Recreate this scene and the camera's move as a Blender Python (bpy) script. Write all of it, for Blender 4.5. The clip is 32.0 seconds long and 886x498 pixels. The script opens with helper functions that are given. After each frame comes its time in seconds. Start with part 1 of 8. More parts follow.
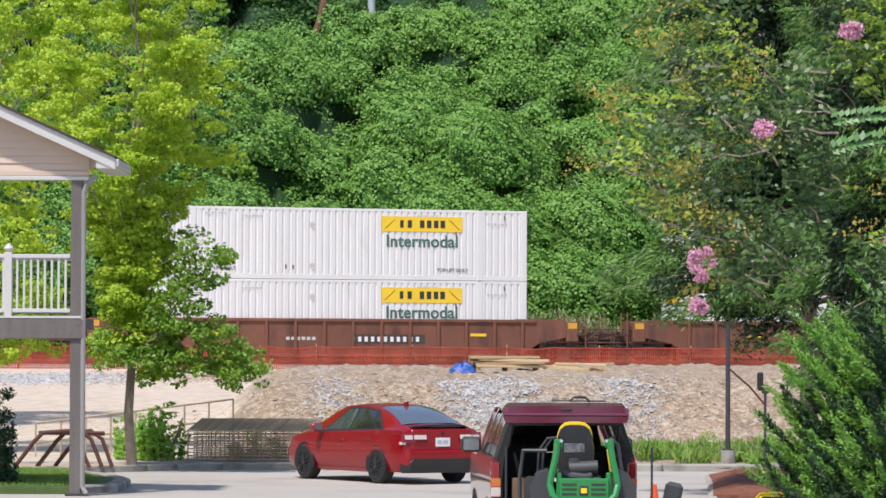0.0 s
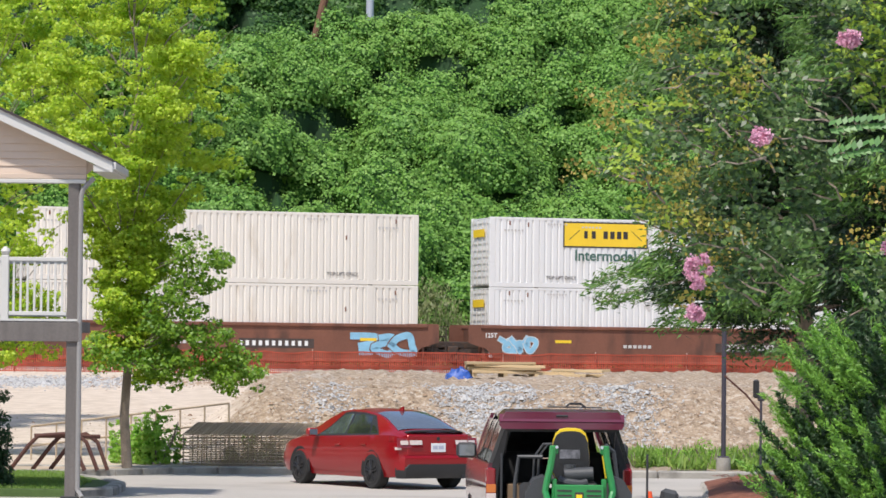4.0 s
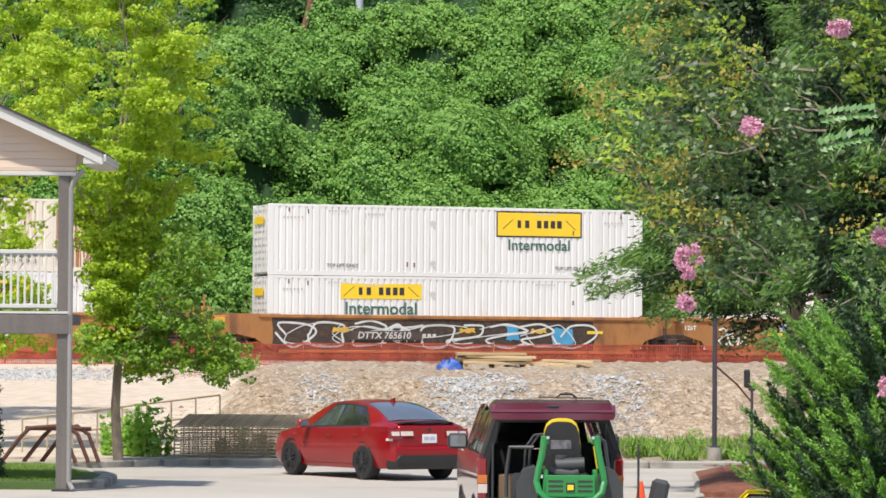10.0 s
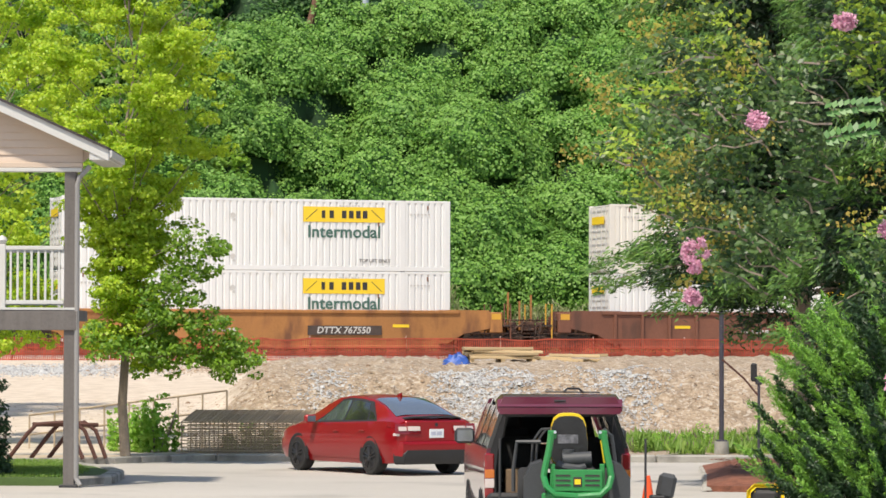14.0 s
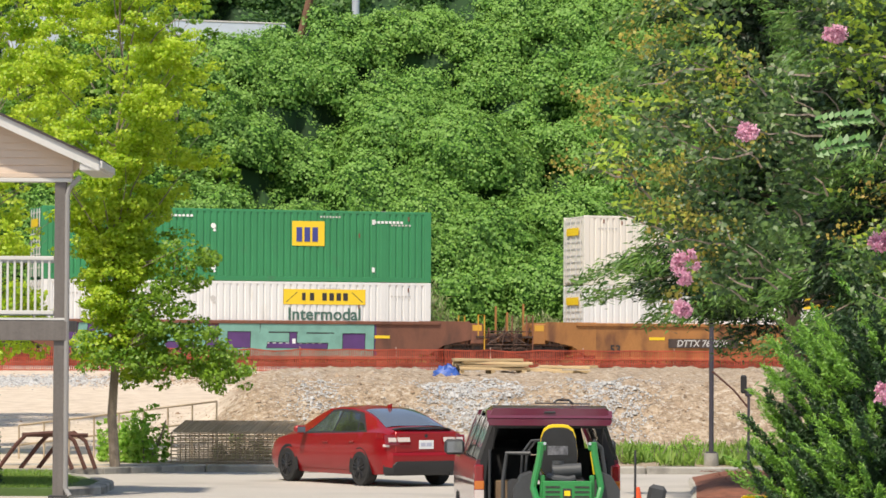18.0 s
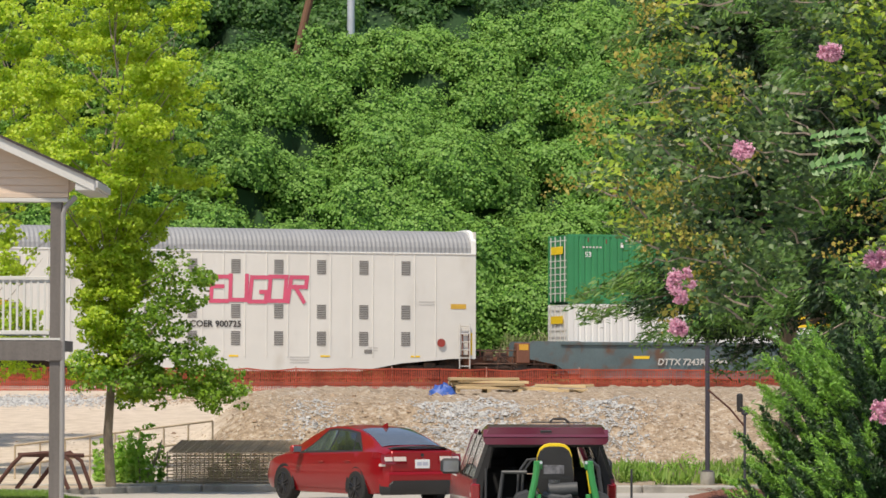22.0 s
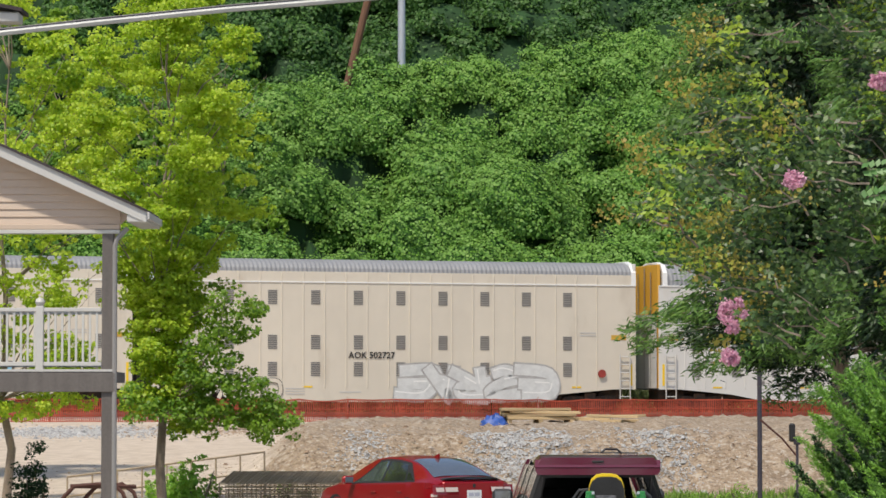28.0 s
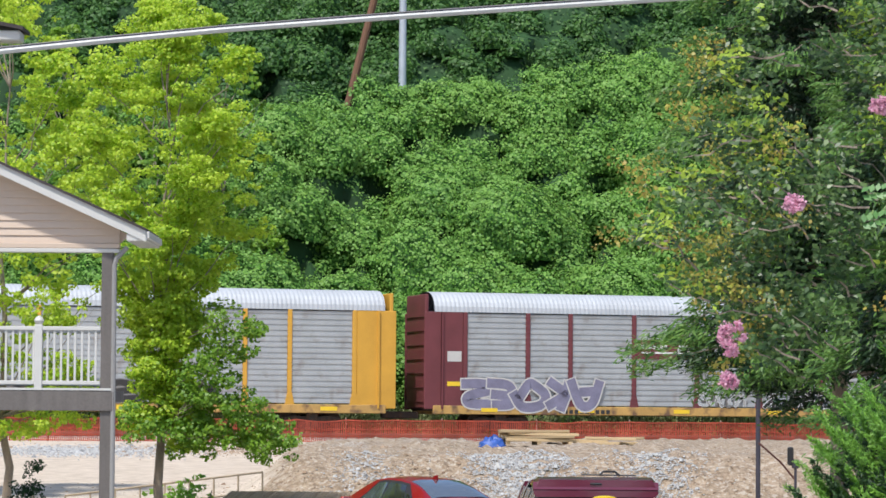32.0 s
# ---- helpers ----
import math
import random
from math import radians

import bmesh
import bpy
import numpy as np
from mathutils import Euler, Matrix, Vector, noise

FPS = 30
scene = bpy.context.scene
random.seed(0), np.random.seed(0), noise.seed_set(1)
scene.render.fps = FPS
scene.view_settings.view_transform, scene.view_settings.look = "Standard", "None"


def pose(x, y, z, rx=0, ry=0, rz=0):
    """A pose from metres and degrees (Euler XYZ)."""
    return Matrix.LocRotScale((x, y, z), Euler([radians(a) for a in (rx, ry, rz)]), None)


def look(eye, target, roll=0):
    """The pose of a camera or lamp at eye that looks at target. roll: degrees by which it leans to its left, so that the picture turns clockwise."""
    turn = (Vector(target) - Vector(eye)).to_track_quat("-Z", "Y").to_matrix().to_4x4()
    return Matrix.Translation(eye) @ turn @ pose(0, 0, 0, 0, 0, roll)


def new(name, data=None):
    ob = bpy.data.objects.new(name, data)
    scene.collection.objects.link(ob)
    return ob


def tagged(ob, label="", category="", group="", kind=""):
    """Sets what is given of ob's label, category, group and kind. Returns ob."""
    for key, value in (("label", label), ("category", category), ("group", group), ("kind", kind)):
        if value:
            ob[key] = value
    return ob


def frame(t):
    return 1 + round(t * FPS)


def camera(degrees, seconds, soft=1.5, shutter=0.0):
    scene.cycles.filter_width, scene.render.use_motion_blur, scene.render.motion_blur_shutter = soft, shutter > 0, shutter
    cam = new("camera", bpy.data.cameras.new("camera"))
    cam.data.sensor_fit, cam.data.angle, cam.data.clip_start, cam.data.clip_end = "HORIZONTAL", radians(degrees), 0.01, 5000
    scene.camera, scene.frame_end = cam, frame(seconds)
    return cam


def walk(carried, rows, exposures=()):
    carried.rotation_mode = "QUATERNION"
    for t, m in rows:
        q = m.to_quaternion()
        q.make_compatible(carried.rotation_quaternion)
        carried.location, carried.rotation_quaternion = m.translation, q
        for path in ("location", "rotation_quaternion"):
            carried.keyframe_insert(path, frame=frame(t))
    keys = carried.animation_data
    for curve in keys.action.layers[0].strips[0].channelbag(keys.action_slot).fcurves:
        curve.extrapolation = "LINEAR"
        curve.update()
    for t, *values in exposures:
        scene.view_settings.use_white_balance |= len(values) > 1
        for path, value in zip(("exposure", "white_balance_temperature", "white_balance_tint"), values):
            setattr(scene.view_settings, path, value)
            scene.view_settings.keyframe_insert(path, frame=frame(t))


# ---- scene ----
ROWS = (
    (0, 1.8178, -0.201, 0),
    (0.5, 1.7909, -0.242, 0.03),
    (1, 1.7913, -0.265, 0.0126),
    (1.5, 1.8269, -0.495, -0.01),
    (2, 1.8299, -0.511, -0.0501),
    (2.5, 1.8442, -0.656, -0.0693),
    (3, 1.8496, -0.608, -0.0738),
    (3.5, 1.8824, -0.575, -0.0624),
    (5.5, 1.9378, -0.55, -0.107),
    (6, 1.898, -0.498, -0.1133),
    (6.5, 1.8427, -0.498, -0.1371),
    (7, 1.8254, -0.465, -0.1389),
    (7.5, 1.7978, -0.479, -0.1407),
    (8, 1.8121, -0.472, -0.1851),
    (8.5, 1.8088, -0.421, -0.187),
    (9, 1.8243, -0.399, -0.2145),
    (9.5, 1.8005, -0.407, -0.2151),
    (10, 1.7588, -0.359, -0.2218),
    (10.5, 1.7384, -0.321, -0.1936),
    (11, 1.7531, -0.334, -0.1734),
    (11.5, 1.7528, -0.306, -0.1273),
    (12, 1.7386, -0.238, -0.1346),
    (12.5, 1.7323, -0.294, -0.1122),
    (13, 1.6995, -0.229, -0.1055),
    (13.5, 1.6962, -0.258, -0.1021),
    (14, 1.6701, -0.155, -0.1077),
    (14.5, 1.6788, -0.26, -0.1164),
    (16.5, 1.7735, -0.342, -0.3197),
    (17, 1.7587, -0.318, -0.2805),
    (17.5, 1.8226, -0.333, -0.2759),
    (18, 1.8611, -0.284, -0.2786),
    (18.5, 1.8615, -0.324, -0.3714),
    (19, 1.8736, -0.278, -0.4882),
    (19.5, 1.8786, -0.274, -0.4281),
    (20, 1.8732, -0.247, -0.3523),
    (20.5, 1.8959, -0.24, -0.2788),
    (21, 2.0035, -0.21, -0.3611),
    (21.5, 2.0965, -0.202, -0.3686),
    (22, 2.1872, -0.152, -0.3471),
    (22.5, 2.2929, -0.213, -0.3433),
    (23, 2.3621, -0.172, -0.2901),
    (23.5, 2.4347, -0.124, -0.2558),
    (24, 2.5211, -0.156, -0.1552),
    (24.5, 2.5919, -0.129, -0.096),
    (25, 2.6413, -0.124, 0.0095),
    (25.5, 2.6534, -0.106, 0.1717),
    (27.5, 2.6996, -0.014, 0.4916),
    (28, 2.7042, -0.022, 0.5309),
    (28.5, 2.7054, -0.171, 0.565),
    (29, 2.7163, -0.356, 0.577),
    (29.5, 2.7214, -0.479, 0.5536),
    (30, 2.7689, -0.529, 0.5397),
    (30.5, 2.8727, -0.565, 0.5106),
    (31, 2.9638, -0.475, 0.5251),
    (31.5, 3.0225, -0.473, 0.5103),
    (32, 3.066, -0.407, 0.5045),
)
cam = camera(15.0, 32.0, soft=1.6)
EYE_Z = 2.35
walk(cam, [(t, pose(0, 0, EYE_Z, 90 + p, r, y)) for t, p, r, y in ROWS],
     exposures=((0, 0.35, 6350, 15), (6, 0.42, 6550, 12), (9, 0.5, 6700, 11), (13, 0.5, 6850, 11), (16, 0.47, 7150, 10), (19.5, 0.47, 7200, 12), (23, 0.15, 7150, 11), (28, 0.03, 6850, 11), (30, 0.13, 6450, 11), (32, 0.36, 6250, 11)))

# ---- light ----
SUN_AZ, SUN_EL = radians(208), radians(60)      # where the sun stands: clockwise from +y, and its height
world = bpy.data.worlds.new("world")
scene.world = world
world.use_nodes = True
_n = world.node_tree.nodes
_sky = _n.new("ShaderNodeTexSky")
_sky.sky_type, _sky.sun_disc = "NISHITA", False
_sky.sun_elevation, _sky.sun_rotation = SUN_EL, SUN_AZ
_n["Background"].inputs["Strength"].default_value = 0.13
world.node_tree.links.new(_sky.outputs[0], _n["Background"].inputs[0])
sun = new("sun", bpy.data.lights.new("sun", "SUN"))
sun.data.energy, sun.data.angle, sun.data.color = 3.45, radians(2.5), (1.0, 0.95, 0.86)
sun.matrix_world = look((-40, -60, 90), (-40 - math.sin(SUN_AZ) * math.cos(SUN_EL), -60 - math.cos(SUN_AZ) * math.cos(SUN_EL), 90 - math.sin(SUN_EL)))

# ---- materials ----


def nodes_of(name):
    m = bpy.data.materials.new(name)
    m.use_nodes = True
    t = m.node_tree
    return m, t, t.nodes["Principled BSDF"]


def noise_node(t, scale, detail=4, stretch=None):
    co = t.nodes.new("ShaderNodeTexCoord")
    n = t.nodes.new("ShaderNodeTexNoise")
    n.inputs["Scale"].default_value, n.inputs["Detail"].default_value = scale, detail
    if stretch:
        mp = t.nodes.new("ShaderNodeMapping")
        mp.inputs["Scale"].default_value = stretch
        t.links.new(co.outputs["Object"], mp.inputs[0])
        t.links.new(mp.outputs[0], n.inputs["Vector"])
    else:
        t.links.new(co.outputs["Object"], n.inputs["Vector"])
    return n


def ramp_node(t, fac, stops):
    r = t.nodes.new("ShaderNodeValToRGB")
    el = r.color_ramp.elements
    while len(el) < len(stops):
        el.new(0.5)
    for e, (p, c) in zip(el, stops):
        e.position, e.color = p, (*c, 1)
    t.links.new(fac, r.inputs[0])
    return r


def mix_node(t, fac, a, b, kind="MIX"):
    m = t.nodes.new("ShaderNodeMix")
    m.data_type, m.blend_type = "RGBA", kind
    for slot, v in ((0, fac), (6, a), (7, b)):
        if hasattr(v, "links"):
            t.links.new(v, m.inputs[slot])
        else:
            m.inputs[slot].default_value = v if slot == 0 else (*v, 1)
    return m.outputs[2]


def bump(t, bsdf, height, strength, distance=0.02):
    b = t.nodes.new("ShaderNodeBump")
    b.inputs["Strength"].default_value, b.inputs["Distance"].default_value = strength, distance
    t.links.new(height, b.inputs["Height"])
    t.links.new(b.outputs[0], bsdf.inputs["Normal"])


def surface(name, col, rough=0.6, metal=0.0, var=0.15, scale=1.5, fine=25.0, bumps=0.15, dirt=None, dirt_at=(0.5, 0.7), coat=0.0, stretch=None, piece=0.0):
    """A worn surface: two scales of tone, a stain colour where given, fine relief."""
    m, t, b = nodes_of(name)
    n1, n2 = noise_node(t, scale, 5, stretch), noise_node(t, fine, 3)
    lo, hi = [c * (1 - var) for c in col], [min(1, c * (1 + var)) for c in col]
    c = ramp_node(t, n1.outputs[0], ((0.3, lo), (0.7, hi))).outputs[0]
    c = mix_node(t, 0.25, c, ramp_node(t, n2.outputs[0], ((0.35, lo), (0.65, hi))).outputs[0])
    if piece:
        oi = t.nodes.new("ShaderNodeObjectInfo")
        c = mix_node(t, piece, c, ramp_node(t, oi.outputs["Random"], ((0.0, [v * 0.45 for v in col]), (1.0, [min(1, v * 1.6) for v in col]))).outputs[0])
    if dirt:
        n3 = noise_node(t, scale * 1.7, 7, stretch)
        f = ramp_node(t, n3.outputs[0], ((dirt_at[0], (0, 0, 0)), (dirt_at[1], (1, 1, 1)))).outputs[0]
        c = mix_node(t, f, c, dirt)
    t.links.new(c, b.inputs["Base Color"])
    b.inputs["Roughness"].default_value, b.inputs["Metallic"].default_value = rough, metal
    b.inputs["Coat Weight"].default_value, b.inputs["Coat Roughness"].default_value = coat, 0.06
    if bumps:
        bump(t, b, n2.outputs[0], bumps)
    return m


def foliage(name, colours, through_light=0.35, rough=0.5, patch_scale=0.45):
    """Leaves: each its own tone, lit through from behind."""
    m, t, b = nodes_of(name)
    g = t.nodes.new("ShaderNodeNewGeometry")
    k = len(colours) - 1
    c = ramp_node(t, g.outputs["Random Per Island"], [(i / k, col) for i, col in enumerate(colours)]).outputs[0]
    n = noise_node(t, patch_scale, 3)
    c = mix_node(t, ramp_node(t, n.outputs[0], ((0.35, (0, 0, 0)), (0.7, (0.55, 0.55, 0.55)))).outputs[0], c, colours[-1])
    t.links.new(c, b.inputs["Base Color"])
    b.inputs["Roughness"].default_value = rough
    tr = t.nodes.new("ShaderNodeBsdfTranslucent")
    t.links.new(c, tr.inputs[0])
    mx = t.nodes.new("ShaderNodeMixShader")
    mx.inputs[0].default_value = through_light
    t.links.new(b.outputs[0], mx.inputs[1])
    t.links.new(tr.outputs[0], mx.inputs[2])
    t.links.new(mx.outputs[0], t.nodes["Material Output"].inputs[0])
    return m


# ---- mesh making ----


class Shape:
    """Gathers vertices and faces of one mesh."""

    def __init__(self):
        self.v, self.f = [], []

    def add(self, verts, faces):
        k = len(self.v)
        self.v += [tuple(p) for p in verts]
        self.f += [tuple(i + k for i in q) for q in faces]
        return self

    def box(self, x0, x1, y0, y1, z0, z1, b=0.0):
        """A box with its edges chamfered by b."""
        if b <= 0:
            return self.add([(x, y, z) for z in (z0, z1) for y in (y0, y1) for x in (x0, x1)],
                            [(0, 2, 3, 1), (4, 5, 7, 6), (0, 1, 5, 4), (2, 6, 7, 3), (0, 4, 6, 2), (1, 3, 7, 5)])
        rings = []
        for z, e in ((z0, b), (z0 + b, 0), (z1 - b, 0), (z1, b)):
            rings.append([(x0 + b + e * 0, y0 + e, z), (x1 - b, y0 + e, z), (x1 - e, y0 + b, z), (x1 - e, y1 - b, z),
                          (x1 - b, y1 - e, z), (x0 + b, y1 - e, z), (x0 + e, y1 - b, z), (x0 + e, y0 + b, z)])
        return self.loft(rings, True)

    def loft(self, rings, caps=False):
        """Skin between closed rings of equal count."""
        k, n = len(self.v), len(rings[0])
        for r in rings:
            self.v += [tuple(p) for p in r]
        for j in range(len(rings) - 1):
            for i in range(n):
                a, b = k + j * n + i, k + j * n + (i + 1) % n
                self.f.append((a, b, b + n, a + n))
        if caps:
            self.f.append(tuple(range(k + n - 1, k - 1, -1)))
            self.f.append(tuple(range(k + (len(rings) - 1) * n, k + len(rings) * n)))
        return self

    def rod(self, p0, p1, r0, r1=None, n=8, caps=True):
        """A round bar from p0 to p1."""
        return self.tube([p0, p1], [r0, r0 if r1 is None else r1], n, caps)

    def tube(self, pts, radii, n=8, caps=True):
        pts = [Vector(p) for p in pts]
        if not hasattr(radii, "__len__"):
            radii = [radii] * len(pts)
        rings, side = [], None
        for i, p in enumerate(pts):
            d = (pts[min(i + 1, len(pts) - 1)] - pts[max(i - 1, 0)]).normalized()
            if side is None:
                side = d.orthogonal().normalized()
            side = (side - d * side.dot(d)).normalized()
            up = d.cross(side)
            rings.append([p + (side * math.cos(a) + up * math.sin(a)) * radii[i] for a in (2 * math.pi * j / n for j in range(n))])
        return self.loft(rings, caps)

    def grid(self, rows):
        """An open sheet of rows of points."""
        k, n = len(self.v), len(rows[0])
        for r in rows:
            self.v += [tuple(p) for p in r]
        for j in range(len(rows) - 1):
            for i in range(n - 1):
                a = k + j * n + i
                self.f.append((a, a + 1, a + n + 1, a + n))
        return self

    def plate(self, pts, d):
        """A flat outline in the xz plane (x, z), given thickness along y from 0 to d."""
        n = len(pts)
        return self.loft([[(x, 0, z) for x, z in pts], [(x, d, z) for x, z in pts]], True)

    def move(self, m):
        self.v = [tuple(m @ Vector(p)) for p in self.v]
        return self


def mesh_of(shape, name, smooth=False):
    me = bpy.data.meshes.new(name)
    me.from_pydata(shape.v, [], shape.f)
    bm = bmesh.new()
    bm.from_mesh(me)
    bmesh.ops.recalc_face_normals(bm, faces=bm.faces)
    bm.to_mesh(me)
    bm.free()
    if smooth:
        me.polygons.foreach_set("use_smooth", [True] * len(me.polygons))
        me.set_sharp_from_angle(angle=radians(35))
    return me


def part(name, shape, material, parent=None, label="", at=None, smooth=False):
    """Links a shape (or a mesh) as one object, under a thing or part where given."""
    me = shape if isinstance(shape, bpy.types.Mesh) else mesh_of(shape, name, smooth)
    if material and not me.materials:
        me.materials.append(material)
    ob = new(name, me)
    if parent:
        ob.parent = parent
    if at is not None:
        ob.matrix_basis = at
    if label:
        ob["label"] = label
    return ob


def thing(name, at, label, category, group="", kind=""):
    ob = new(name)
    ob.empty_display_size = 0.2
    ob.matrix_basis = at
    return tagged(ob, label, category, group, kind)


def leaf_mesh(name, pts, nrm, size, material, aspect=0.6, fold=0.2, droop=None, rng=None):
    """Many small folded leaves: centres, facing directions and lengths as arrays."""
    rng = rng or np.random.default_rng(1)
    n = len(pts)
    nrm = nrm / np.maximum(np.linalg.norm(nrm, axis=1, keepdims=True), 1e-6)
    a = rng.normal(size=(n, 3)) if droop is None else droop + rng.normal(size=(n, 3)) * 0.35
    tip = a - nrm * (a * nrm).sum(1, keepdims=True)
    tip /= np.maximum(np.linalg.norm(tip, axis=1, keepdims=True), 1e-6)
    side = np.cross(nrm, tip)
    L = np.asarray(size).reshape(-1, 1) * np.ones((n, 1))
    v = np.empty((n, 4, 3))
    v[:, 0] = pts - tip * L * 0.5
    v[:, 1] = pts + side * L * aspect * 0.5 + nrm * L * fold - tip * L * 0.08
    v[:, 2] = pts + tip * L * 0.5
    v[:, 3] = pts - side * L * aspect * 0.5 + nrm * L * fold - tip * L * 0.08
    me = bpy.data.meshes.new(name)
    me.vertices.add(4 * n)
    me.loops.add(4 * n)
    me.polygons.add(n)
    me.vertices.foreach_set("co", v.reshape(-1).astype(np.float32))
    me.loops.foreach_set("vertex_index", np.arange(4 * n, dtype=np.int32))
    me.polygons.foreach_set("loop_start", np.arange(0, 4 * n, 4, dtype=np.int32))
    me.update(calc_edges=True)
    me.materials.append(material)
    return me


M_CONCRETE = surface("lot_concrete", (0.42, 0.39, 0.35), 0.85, var=0.1, scale=0.25, fine=9, bumps=0.2, dirt=(0.3, 0.28, 0.25), dirt_at=(0.55, 0.75))
M_KERB = surface("kerb_concrete", (0.36, 0.34, 0.3), 0.85, var=0.15, scale=1.2, fine=20, bumps=0.3, dirt=(0.18, 0.17, 0.15))
M_GRASS_SOIL = surface("grass_soil", (0.07, 0.12, 0.03), 0.9, var=0.3, scale=1.5)
M_GRASS = foliage("grass_blades", ((0.1, 0.22, 0.03), (0.18, 0.34, 0.045), (0.3, 0.42, 0.08)), 0.45)
M_WHITE = surface("container_white", (0.72, 0.715, 0.70), 0.5, var=0.05, scale=0.6, fine=14, bumps=0.05, dirt=(0.5, 0.45, 0.37), dirt_at=(0.62, 0.85), stretch=(1, 1, 0.35))
M_CREAM = surface("container_cream", (0.71, 0.67, 0.6), 0.55, var=0.06, scale=0.6, fine=14, bumps=0.05, dirt=(0.42, 0.33, 0.22), dirt_at=(0.6, 0.85), stretch=(1, 1, 0.3))
M_RUSTPAINT = surface("container_rusty", (0.7, 0.64, 0.54), 0.6, var=0.08, scale=0.8, fine=14, bumps=0.08, dirt=(0.42, 0.22, 0.11), dirt_at=(0.57, 0.74), stretch=(4, 1, 0.35))
M_GREEN = surface("container_green", (0.03, 0.23, 0.09), 0.5, var=0.1, scale=0.7, fine=14, bumps=0.05, dirt=(0.05, 0.16, 0.08), dirt_at=(0.6, 0.85))
M_YELLOW = surface("label_yellow", (0.86, 0.58, 0.03), 0.45, var=0.05, scale=2)
M_FADED = surface("label_faded", (0.72, 0.58, 0.24), 0.5, var=0.1, scale=2)
M_BLACK = surface("label_black", (0.035, 0.032, 0.03), 0.5, var=0.2)
M_WORD = surface("label_word", (0.06, 0.14, 0.11), 0.5, var=0.1)
M_NAVY = surface("label_navy", (0.05, 0.06, 0.26), 0.5, var=0.1)
M_STENCIL = surface("worn_stencil_white", (0.56, 0.54, 0.51), 0.6, var=0.2, scale=6, fine=30)
M_STENCILBED = surface("worn_stencil_black", (0.065, 0.045, 0.037), 0.6, var=0.4, scale=3, fine=20)
M_SHEETWHITE = surface("label_white", (0.8, 0.8, 0.78), 0.5, var=0.04)
M_SEAM = surface("container_shadow_rail", (0.55, 0.53, 0.5), 0.6, var=0.1)
M_STEEL = surface("rail_steel", (0.22, 0.16, 0.12), 0.5, 0.6, var=0.3)
M_DARK = surface("running_gear", (0.05, 0.035, 0.028), 0.8, var=0.35, scale=3, dirt=(0.11, 0.055, 0.03))
M_RIGGING = surface("brake_rigging", (0.12, 0.065, 0.045), 0.8, var=0.4, scale=3, dirt=(0.05, 0.035, 0.03))
M_WELL_BROWN = surface("well_brown", (0.19, 0.075, 0.045), 0.7, var=0.2, scale=0.8, fine=12, bumps=0.1, dirt=(0.1, 0.045, 0.03), stretch=(1, 1, 0.4))
M_WELL_ORANGE = surface("well_orange", (0.38, 0.165, 0.05), 0.7, var=0.2, scale=0.8, fine=12, bumps=0.1, dirt=(0.16, 0.065, 0.03), stretch=(1, 1, 0.4))
M_WELL_TEAL = surface("well_slate", (0.1, 0.14, 0.15), 0.7, var=0.2, scale=0.8, fine=12, bumps=0.1, dirt=(0.13, 0.07, 0.045))
M_RACK = surface("rack_white", (0.66, 0.645, 0.61), 0.5, var=0.06, scale=0.5, fine=1.6, bumps=0.25, dirt=(0.5, 0.46, 0.4), dirt_at=(0.6, 0.9), stretch=(1, 1, 0.4))
M_RACK_CREAM = surface("rack_cream", (0.66, 0.6, 0.5), 0.5, var=0.06, scale=0.5, fine=1.6, bumps=0.25, dirt=(0.45, 0.38, 0.29), dirt_at=(0.6, 0.9), stretch=(1, 1, 0.4))
M_ROOF_PALE = surface("rack_roof_pale", (0.46, 0.48, 0.5), 0.6, 0.15, var=0.1, scale=0.7)
M_ROOF_ZINC = surface("rack_roof", (0.27, 0.275, 0.285), 0.65, 0.1, var=0.1, scale=0.7)
M_GALV = surface("galvanised_panel", (0.44, 0.45, 0.45), 0.5, 0.3, var=0.15, scale=0.9, fine=20, bumps=0.1, dirt=(0.26, 0.2, 0.16), dirt_at=(0.55, 0.8))
M_MAROON_RACK = surface("rack_maroon", (0.15, 0.035, 0.04), 0.6, var=0.2, scale=1)
M_GOLD_RACK = surface("rack_gold", (0.62, 0.33, 0.04), 0.55, var=0.12, scale=1)
M_VENT = surface("rack_vent", (0.2, 0.19, 0.18), 0.6, var=0.2)
M_TEALPAINT = surface("sprayed_teal", (0.17, 0.36, 0.3), 0.6, var=0.2, scale=2)
M_PURPLE = surface("sprayed_purple", (0.1, 0.04, 0.16), 0.6, var=0.2)
M_PINK = surface("sprayed_pink", (0.62, 0.09, 0.17), 0.6, var=0.1)
M_SILVER = surface("sprayed_silver", (0.62, 0.63, 0.62), 0.5, var=0.15, scale=3)
M_OCHRE = surface("sprayed_ochre", (0.6, 0.36, 0.05), 0.6, var=0.2, scale=2)
M_SKYBLUE = surface("sprayed_blue", (0.25, 0.5, 0.66), 0.6, var=0.15, scale=3)
# near-black green: the shade in the vine gaps is put into the bed's colour
M_VINE_BED_SHADE = surface("vine_bed_shade", (0.016, 0.055, 0.013), 0.9, var=0.5, scale=0.6)
M_VINE = foliage("vine_leaves", ((0.098, 0.23, 0.04), (0.145, 0.325, 0.055), (0.2, 0.4, 0.07), (0.26, 0.45, 0.085)), 0.32, 0.6, 0.22)
# the far wood lies in shade; its leaf greens carry that darkness
M_WOODS_SHADED = foliage("wood_leaves", ((0.03, 0.085, 0.02), (0.055, 0.15, 0.03), (0.1, 0.22, 0.038), (0.06, 0.15, 0.03)), 0.25, 0.6, 0.25)
